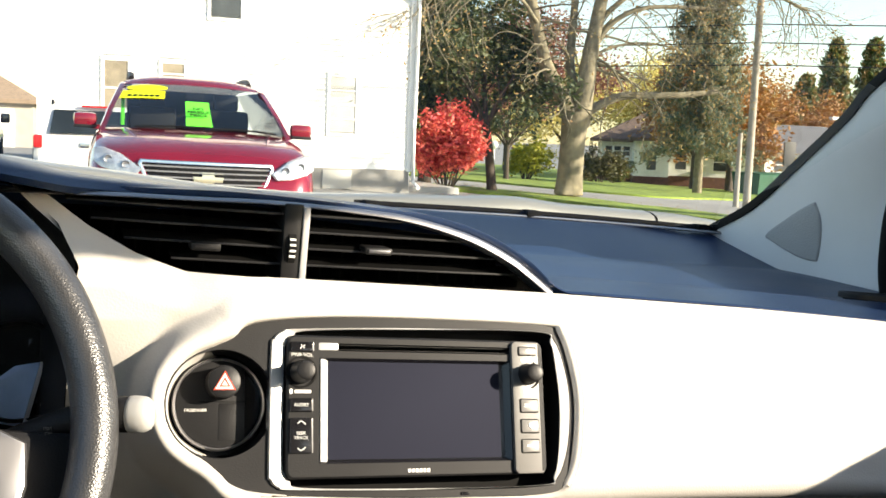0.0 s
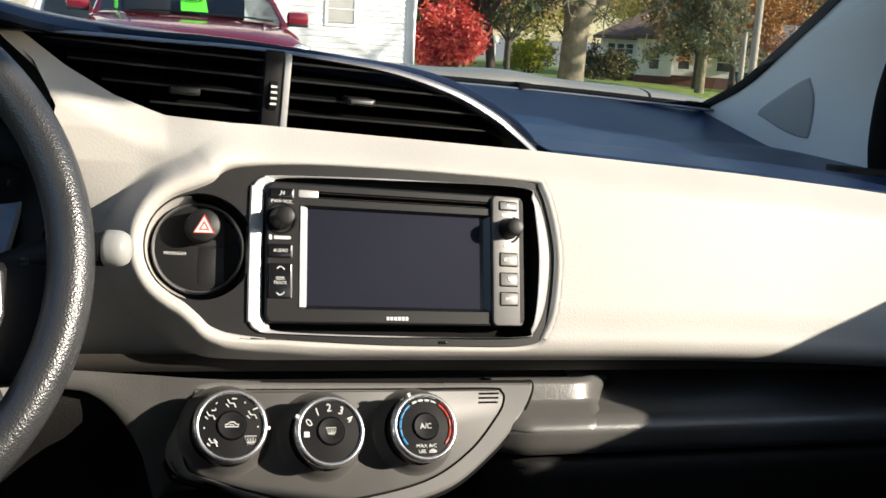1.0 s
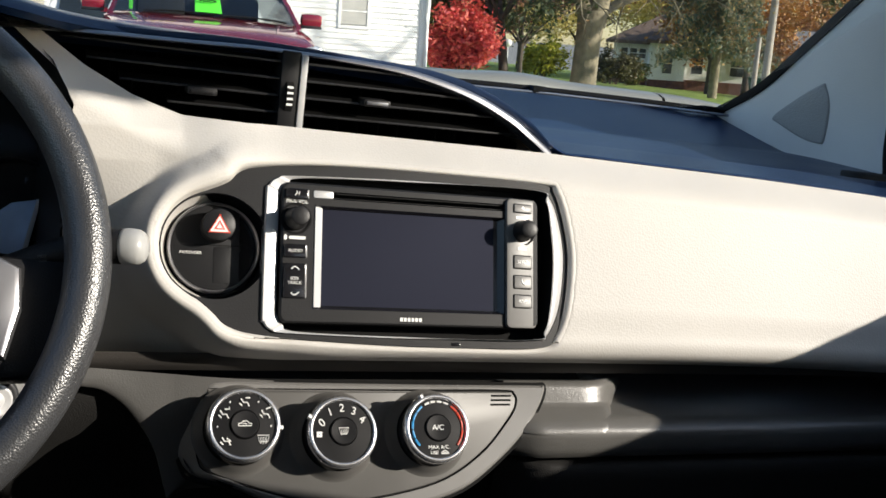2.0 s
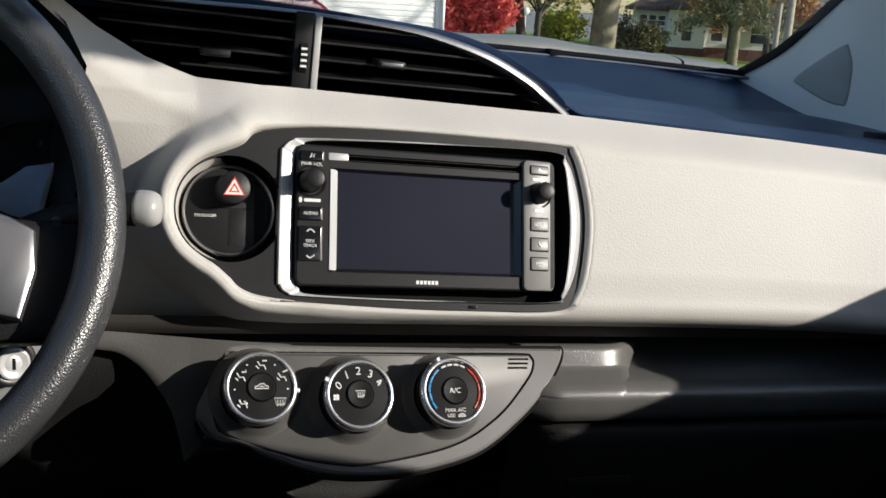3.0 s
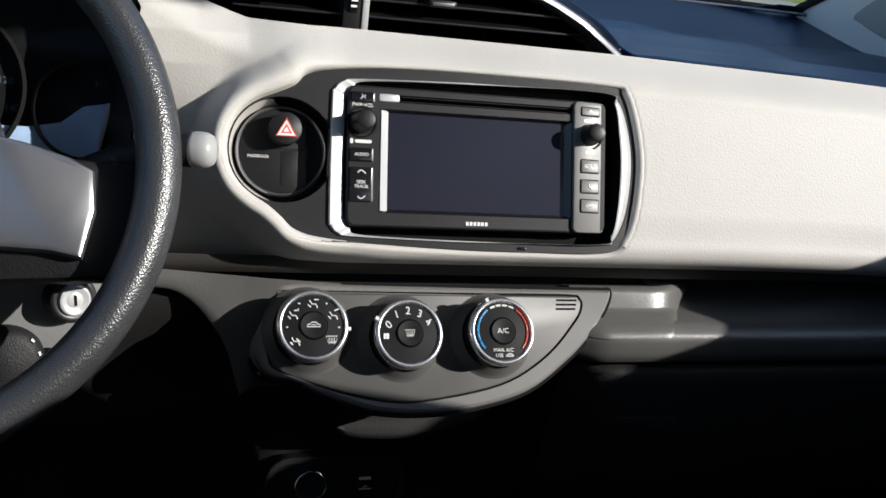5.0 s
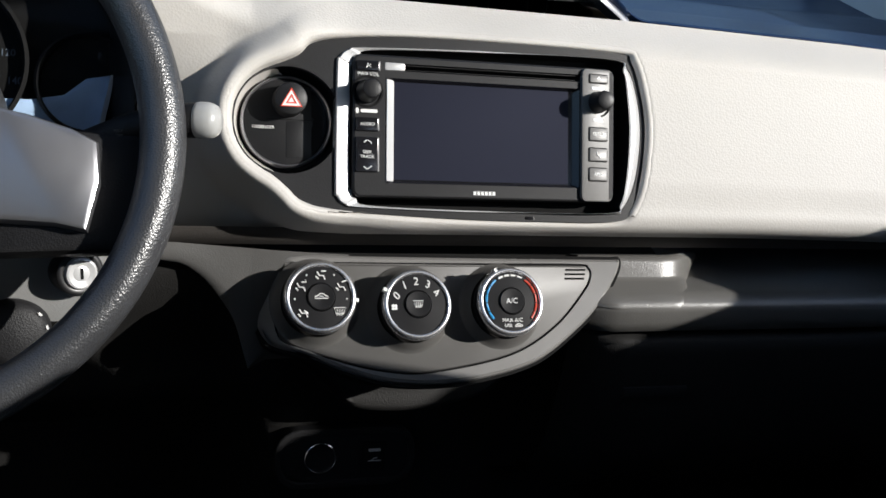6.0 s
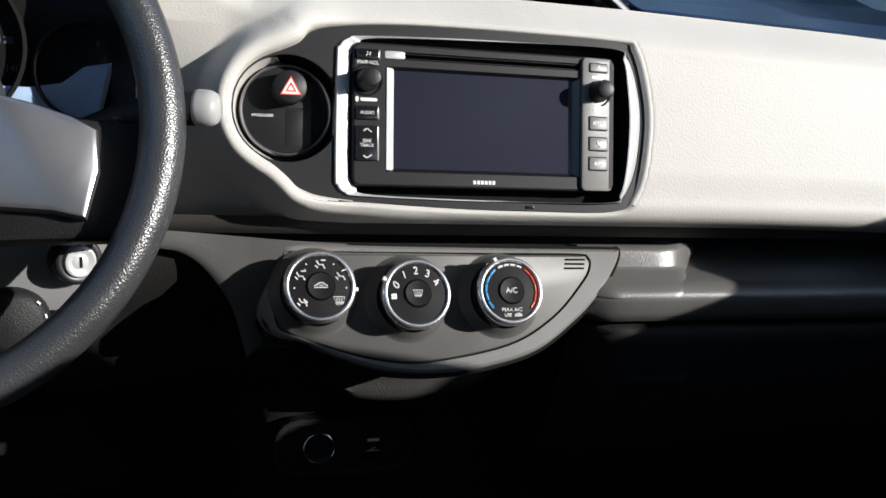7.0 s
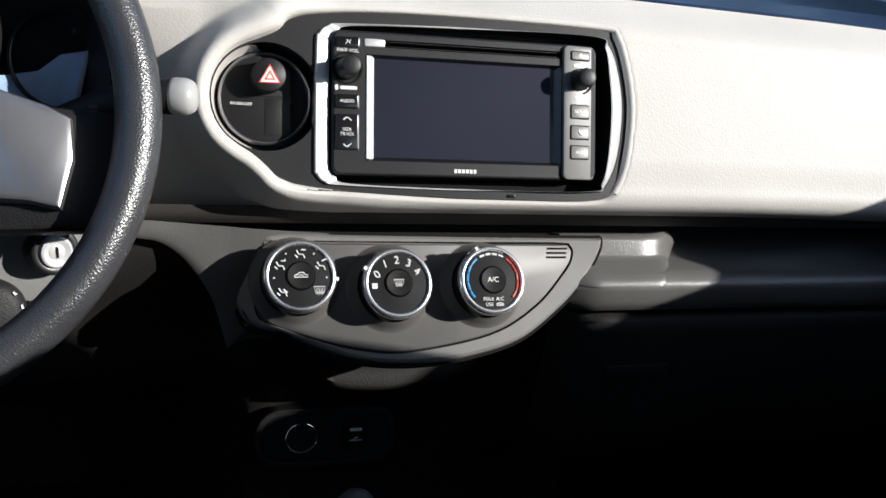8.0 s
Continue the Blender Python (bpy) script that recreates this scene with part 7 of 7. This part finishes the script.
def leaves(rs, centres, spread, n, size, drop=0.0, long=1.0):
    """Small bent leaves scattered round centres."""
    centres = np.asarray(centres)
    c = centres[rs.integers(0, len(centres), n)] + rs.normal(0, 1, (n, 3)) * spread
    d = rs.normal(0, 1, (n, 3))
    d[:, 2] = d[:, 2] * 0.6 - drop
    d /= np.linalg.norm(d, axis=1, keepdims=True)
    e = np.cross(d, rs.normal(0, 1, (n, 3)))
    e /= np.linalg.norm(e, axis=1, keepdims=True) + 1e-9
    s = size * rs.uniform(0.55, 1.35, (n, 1))
    nn = np.cross(d, e)
    v = np.stack([c - d * s * long, c + e * s * 0.5 + nn * s * 0.15, c + d * s * long, c - e * s * 0.5 + nn * s * 0.15], 1).reshape(-1, 3)
    f = [(4 * i, 4 * i + 1, 4 * i + 2, 4 * i + 3) for i in range(n)]
    return v, f


def grow(bm, rng, p, d, length, r, depth, tips, bend=0.25, droop=0.0, forks=(2, 3), seg=5, sides=6, ratio=0.68):
    """A limb that bends and divides; its thin ends are gathered in tips."""
    pts, rad = [Vector(p)], [r]
    d = Vector(d).normalized()
    for i in range(seg):
        d = (d + Vector((rng.uniform(-1, 1), rng.uniform(-1, 1), rng.uniform(-1, 1))) * bend * 0.5 + Vector((0, 0, -droop))).normalized()
        pts.append(pts[-1] + d * length / seg)
        rad.append(r * (1 - 0.5 * (i + 1) / seg))
    tube(bm, pts, rad, max(3, sides))
    if depth <= 0:
        tips.extend(pts[2:])
        return
    if depth <= 1:
        tips.extend(pts[3:])
    for k in range(rng.randint(*forks)):
        q = rng.randint(max(1, seg // 2), seg)
        side = Vector((rng.uniform(-1, 1), rng.uniform(-1, 1), rng.uniform(-0.3, 0.8))).normalized()
        grow(bm, rng, pts[q], (d * 0.75 + side * 0.75), length * ratio * rng.uniform(0.75, 1.1), rad[q] * 0.62, depth - 1, tips, bend, droop, forks, seg, sides - 1, ratio)


def broad_tree(name, x, y, height, trunk_r, first, spread, depth, leaf, n, size, label, bark, seed, lean=(0, 0), category="tree", clump=0.35, forks=(2, 3)):
    rng, rs = random.Random(seed), np.random.default_rng(seed)
    z = ground_z(x, y)
    t = thing(name, (x, y, z), label, category, car=False)
    b = bmesh.new()
    tips = []
    top = Vector((x + lean[0], y + lean[1], z + first))
    pts = [Vector((x, y, z - 0.1)), Vector((x, y, z + 0.15)), Vector((x + lean[0] * 0.4, y + lean[1] * 0.4, z + first * 0.5)), top]
    tube(b, pts, [trunk_r * 1.5, trunk_r * 1.1, trunk_r * 0.95, trunk_r * 0.85], 12)
    k = 5
    for i in range(k):
        a = 2 * math.pi * (i + rng.uniform(-0.2, 0.2)) / k
        grow(b, rng, top - Vector((0, 0, rng.uniform(0, first * 0.25))), Vector((math.cos(a) * spread, math.sin(a) * spread, 1)), height * 0.42, trunk_r * 0.5, depth, tips, forks=forks)
    grow(b, rng, top, (0, 0, 1), height * 0.5, trunk_r * 0.6, depth, tips, forks=forks)
    part("trunk", b, bark, t, angle=80)
    v, f = leaves(rs, [tuple(p) for p in tips], clump, n, size)
    mesh_part("crown", v, f, leaf, t)
    return t


def shrub(name, x, y, w, h, leaf, n, size, label, seed, bark=BARKD):
    rng, rs = random.Random(seed), np.random.default_rng(seed)
    z = ground_z(x, y)
    t = thing(name, (x, y, z), label, "shrub", car=False)
    b = bmesh.new()
    tips = []
    for i in range(16):
        a = 2 * math.pi * i / 16 + rng.uniform(-0.2, 0.2)
        lean = rng.uniform(0.15, 0.95) * w / h
        grow(b, rng, (x + 0.1 * math.cos(a), y + 0.1 * math.sin(a), z - 0.05), (lean * math.cos(a), lean * math.sin(a), 1), h * 0.66 * rng.uniform(0.7, 1.1), 0.022, 2, tips, bend=0.3, seg=5, sides=5, ratio=0.55)
    part("stems", b, bark, t, angle=80)
    pts = [tuple(p) for p in tips if p.z - z < h * 1.05]
    v, f = leaves(rs, pts, 0.13, n, size)
    mesh_part("leaves", v, f, leaf, t)
    return t


shrub("burning_bush", 9.0, 23.6, 1.5, 2.2, L_RED, 13000, 0.065, "scarlet autumn shrub beside the white house", 3)
shrub("yellow_shrub", 18.2, 38.4, 1.1, 1.75, L_LIME, 4500, 0.085, "yellow-green shrub on the far lawn", 5)
shrub("olive_hedge", 24.4, 43.2, 1.6, 1.75, L_OLIVE, 6000, 0.085, "dense olive-brown hedge bush by the bungalow", 6)
shrub("small_hedge", 26.8, 45.5, 0.8, 1.2, L_DARK, 2500, 0.08, "small dark green bush by the bungalow", 7)
broad_tree("dark_tree", 10.35, 23.8, 3.9, 0.125, 2.0, 0.55, 3, L_YEW, 14000, 0.075, "dark green leafy tree with a dark trunk", BARKD, 11, lean=(-0.12, 0.35), clump=0.26)

broad_tree("copper_tree", 16.2, 36.0, 6.8, 0.105, 1.5, 0.75, 3, L_BROWN, 16000, 0.085, "copper-red autumn tree with thin branches", BARKD, 13, clump=0.38)
for x, y, h, seed, leafm, n in ((30.5, 59, 6.6, 21, L_GOLD, 6000), (37.5, 60, 6.0, 22, L_GOLD, 5000), (26, 58, 6.0, 23, L_GOLD, 4500), (20, 58, 4.6, 25, L_LIME, 3500)):
    broad_tree("golden_tree", x, y, h, 0.22, 2.2, 0.8, 3, leafm, n * 3, 0.11, "golden yellow tree behind the houses", BARKD, seed, clump=0.6)
for x, y, h, seed, leafm, n in ((38.5, 53.5, 7.0, 31, L_RUST, 8000), (43, 53.5, 6.6, 32, L_RUST, 8000), (46.5, 54, 5.0, 33, L_RUST, 5000), (29.2, 42.2, 5.0, 34, L_RUST, 10000), (33.0, 44.5, 4.6, 35, L_RUST, 8000)):
    broad_tree("rust_tree", x, y, h, 0.2, 1.8, 0.8, 3, leafm, n, 0.13, "rust-orange autumn tree by the garage", BARKD, seed, clump=0.5)


def conifer(name, x, y, h, w, leaf, n, size, label, seed, bark, bare=0.18, droop=0.45, girth=0.20):
    rng, rs = random.Random(seed), np.random.default_rng(seed)
    z = ground_z(x, y)
    t = thing(name, (x, y, z), label, "tree", car=False)
    b = bmesh.new()
    tube(b, [(x, y, z - 0.1), (x, y, z + h * 0.5), (x, y, z + h)], [girth * h / 8, girth * 0.65 * h / 8, 0.02], 10)
    tips = []
    k = int(h * 9)
    for i in range(k):
        f = bare + (1 - bare) * i / k
        a = i * 2.4 + rng.uniform(-0.3, 0.3)
        L = w * (1 - f) ** 0.75 * rng.uniform(0.65, 1.1) + 0.15
        p = Vector((x, y, z + h * f))
        pts = []
        for j in range(6):
            s = j / 5
            pts.append(p + Vector((math.cos(a) * L * s, math.sin(a) * L * s, L * (0.15 * s - droop * s * s))))
        tube(b, pts, [0.03 * (1 - 0.8 * j / 5) for j in range(6)], 4)
        tips += [pts[j].lerp(pts[j + 1], rng.random()) + Vector((0, 0, -0.05 - 0.22 * rng.random() ** 2)) for j in range(1, 5) for _ in range(3)]
    part("trunk", b, bark, t, angle=80)
    v, f_ = leaves(rs, [tuple(p) for p in tips], 0.13, n, size, drop=0.9, long=1.7)
    mesh_part("needles", v, f_, leaf, t)
    return t


conifer("yew", 9.6, 27.0, 8.2, 2.3, L_YEW, 42000, 0.070, "dense dark evergreen tree behind the house", 40, BARKD, bare=0.22, droop=0.12)
conifer("spruce", 24.6, 35.2, 14.0, 2.6, L_SPRUCE, 44000, 0.062, "drooping grey-green spruce with bare lower trunk", 41, BARK, bare=0.14, droop=0.42, girth=0.115)
for x, y, h, seed in ((50.5, 60, 8.5, 43), (53.5, 60.5, 11.5, 44), (57.5, 61, 12, 45), (62, 60, 11, 46)):
    conifer("pine", x, y, h, 2.8, L_DARK, 9000, 0.17, "dark green pine far down the street", seed, BARKD, bare=0.3, droop=0.1)

# the big maple by the street: a stout trunk that forks into heavy limbs with few leaves left
MX, MY = 12.15, 22.9
MZ = ground_z(MX, MY)
maple = thing("maple", (MX, MY, MZ), "large grey-barked maple with bare twigs and few tan leaves", "tree", car=False)
rng, rs = random.Random(77), np.random.default_rng(77)
bm = bmesh.new()
tips = []
tube(bm, [(MX, MY, MZ - 0.1), (MX, MY, MZ + 0.12), (MX + 0.02, MY, MZ + 0.6), (MX + 0.05, MY, MZ + 1.5), (MX + 0.10, MY, MZ + 2.25)], [0.46, 0.38, 0.335, 0.32, 0.37], 18)
BOUGHS = [([(-0.02, 0, 1.9), (-0.23, 0.05, 2.55), (-0.62, 0.1, 3.15), (-0.90, 0.1, 3.75), (-1.33, 0, 5.05), (-1.6, 0, 6.6)], 0.225, 1),
          ([(0.1, 0.1, 2.0), (0.08, 0.25, 2.9), (0.05, 0.4, 3.6), (0.15, 0.5, 4.6), (0.2, 0.5, 6.5)], 0.17, 1),
          ([(0.2, 0, 1.9), (0.30, -0.05, 2.9), (0.42, 0, 3.7), (0.55, 0, 4.5), (0.85, 0, 6.2)], 0.29, 1),
          ([(0.35, 0, 2.2), (0.8, 0.1, 2.45), (1.5, 0.2, 2.72), (2.3, 0.2, 2.80), (3.3, 0.1, 2.85), (4.4, 0, 3.0)], 0.135, 1),
          ([(0.5, 0, 3.9), (0.95, -0.2, 4.6), (1.8, -0.5, 5.0), (3.8, -0.6, 5.1)], 0.085, 3),
          ([(0.6, 0, 4.6), (1.6, -0.4, 5.5), (3.0, -0.8, 5.8), (4.6, -1.0, 5.7), (6.2, -1.2, 5.2)], 0.075, 4),
          ([(0.4, 0, 3.6), (1.2, 0.3, 4.0), (2.4, 0.5, 4.2), (3.6, 0.6, 4.1)], 0.045, 1),
          ([(-1.1, 0, 4.4), (-2.2, -0.9, 5.0), (-3.5, -1.6, 5.1), (-4.6, -2.0, 4.7), (-5.2, -2.2, 4.2)], 0.050, 2)]
for pts, r, twigs in BOUGHS:
    line = spline([(MX + x, MY + y, MZ + z) for x, y, z in pts], 5, False)
    tube(bm, line, [r * (1 - 0.5 * i / (len(line) - 1)) for i in range(len(line))], 12)
    for i in range(8, len(line)):
        d = (line[min(i + 1, len(line) - 1)] - line[i - 1]).normalized()
        for _ in range(twigs):
            side = Vector((rng.uniform(-1, 1), rng.uniform(-1, 1), rng.uniform(-0.9, 0.5)))
            grow(bm, rng, line[i], d * 0.4 + side, rng.uniform(0.9, 1.7), max(0.016, r * 0.20 * (1 - 0.4 * i / len(line))), 2, tips, bend=0.5, droop=0.08, forks=(2, 3), seg=6, sides=5, ratio=0.66)
part("trunk", bm, BARK, maple, angle=80)
v, f = leaves(rs, [tuple(p) for p in tips], 0.12, 2600, 0.045)
mesh_part("crown", v, f, L_TAN, maple)

# a bare street tree farther along the verge throws its branch shadows on the house
bare = broad_tree("street_tree", 19.6, 13.0, 14.0, 0.50, 4.6, 2.2, 4, L_TAN, 900, 0.05, "bare grey street tree with a few tan leaves", BARK, 88, clump=0.2)

# ---- street furniture ----
def pole(name, x, y, h, r, label, material=POLEM):
    z = ground_z(x, y)
    p = thing(name, (x, y, z), label, "pole", car=False)
    b = bmesh.new()
    tube(b, [(x, y, z - 0.1), (x, y, z + h * 0.5), (x, y, z + h)], [r, r * 0.9, r * 0.75], 14)
    part("shaft", b, material, p, angle=60)
    return p


up = pole("utility_pole", 17.65, 22.75, 9.5, 0.108, "weathered wooden utility pole with cables")
b = bmesh.new()
box(b, 16.5, 22.55, 7.9, 18.8, 22.68, 8.02, Matrix(), 0.01)
part("crossarm", b, POLEM, up)
pole("wooden_post", 18.45, 24.3, 2.2, 0.085, "short grey wooden post behind the pole")
pole("utility_pole", 51.5, 52.0, 7.0, 0.16, "pale wooden utility pole far down the street")
lp = pole("street_lamp", 45.8, 50.0, 4.9, 0.05, "thin grey street lamp with flat head", CHROME)
b = bmesh.new()
box(b, 44.2, 49.8, ground_z(45.8, 50) + 4.85, 46.2, 50.2, ground_z(45.8, 50) + 5.05, Matrix(), 0.04)
part("lamp_head", b, TRIMW, lp, "flat pale lamp head")
gp = pole("globe_lamp", 14.65, 33.7, 1.25, 0.03, "small white garden lamp with globe", TRIMW)
b = bmesh.new()
bmesh.ops.create_uvsphere(b, u_segments=16, v_segments=10, radius=0.14, matrix=Matrix.Translation((14.65, 33.7, ground_z(14.65, 33.7) + 1.36)))
part("globe", b, TRIMW, gp)
sg = pole("sign_post", 34.3, 41.5, 2.35, 0.05, "dark sign on a post beside the garage", WIRE)
b = bmesh.new()
box(b, 33.95, 41.40, 0.35, 34.65, 41.48, 1.55, Matrix(), 0.02)
part("sign_panel", b, WIRE, sg, "dark sign panel")
for k, (z0, sag) in enumerate(((3.55, 0.18), (4.05, 0.2), (2.95, 0.15), (7.9, 0.4))):
    cable = thing("overhead_cable", (17.65, 22.75, z0), "black overhead cable strung between poles", "cable", "overhead cables", car=False)
    b = bmesh.new()
    pts = []
    for i in range(33):
        s = i / 32
        x, y = -4 + (17.65 + 4) * s * 2.0, 44 - (44 - 22.75) * s * 2.0
        s2 = (s * 2) % 1.0 if s < 1 else 1.0
        if x > 7.4:
            pts.append((x, y, z0 + 0.5 - sag * 4 * s2 * (1 - s2)))
    tube(b, pts, 0.016, 5)
    part("strand", b, WIRE, cable)

# fallen leaves on the grass and the lot's edge
rs = np.random.default_rng(9)
litter = thing("fallen_leaves", (12.5, 24, -0.3), "scattered fallen autumn leaves on the grass", "leaves", kind="stuff", car=False)
n = 2600
near = n // 2
ys = np.r_[rs.uniform(16, 29, near), rs.uniform(36, 46, n - near)]
xs = np.r_[np.interp(ys[:near], [16, 19, 21, 23, 29], [12.3, 11.7, 10.8, 9.8, 9.2]) + rs.uniform(0, 2.0, near), rs.uniform(14, 34, n - near)]
cs = np.array([(x, y, ground_z(x, y) + 0.088) for x, y in zip(xs, ys)])
v, f = leaves(rs, cs, 0.0, n, 0.035)
v[:, 2] = np.repeat(cs[:, 2], 4) + (v[:, 2] - np.repeat(cs[:, 2], 4)) * 0.2
mesh_part("leaf_litter", v, f, L_TAN, litter, kind="stuff")
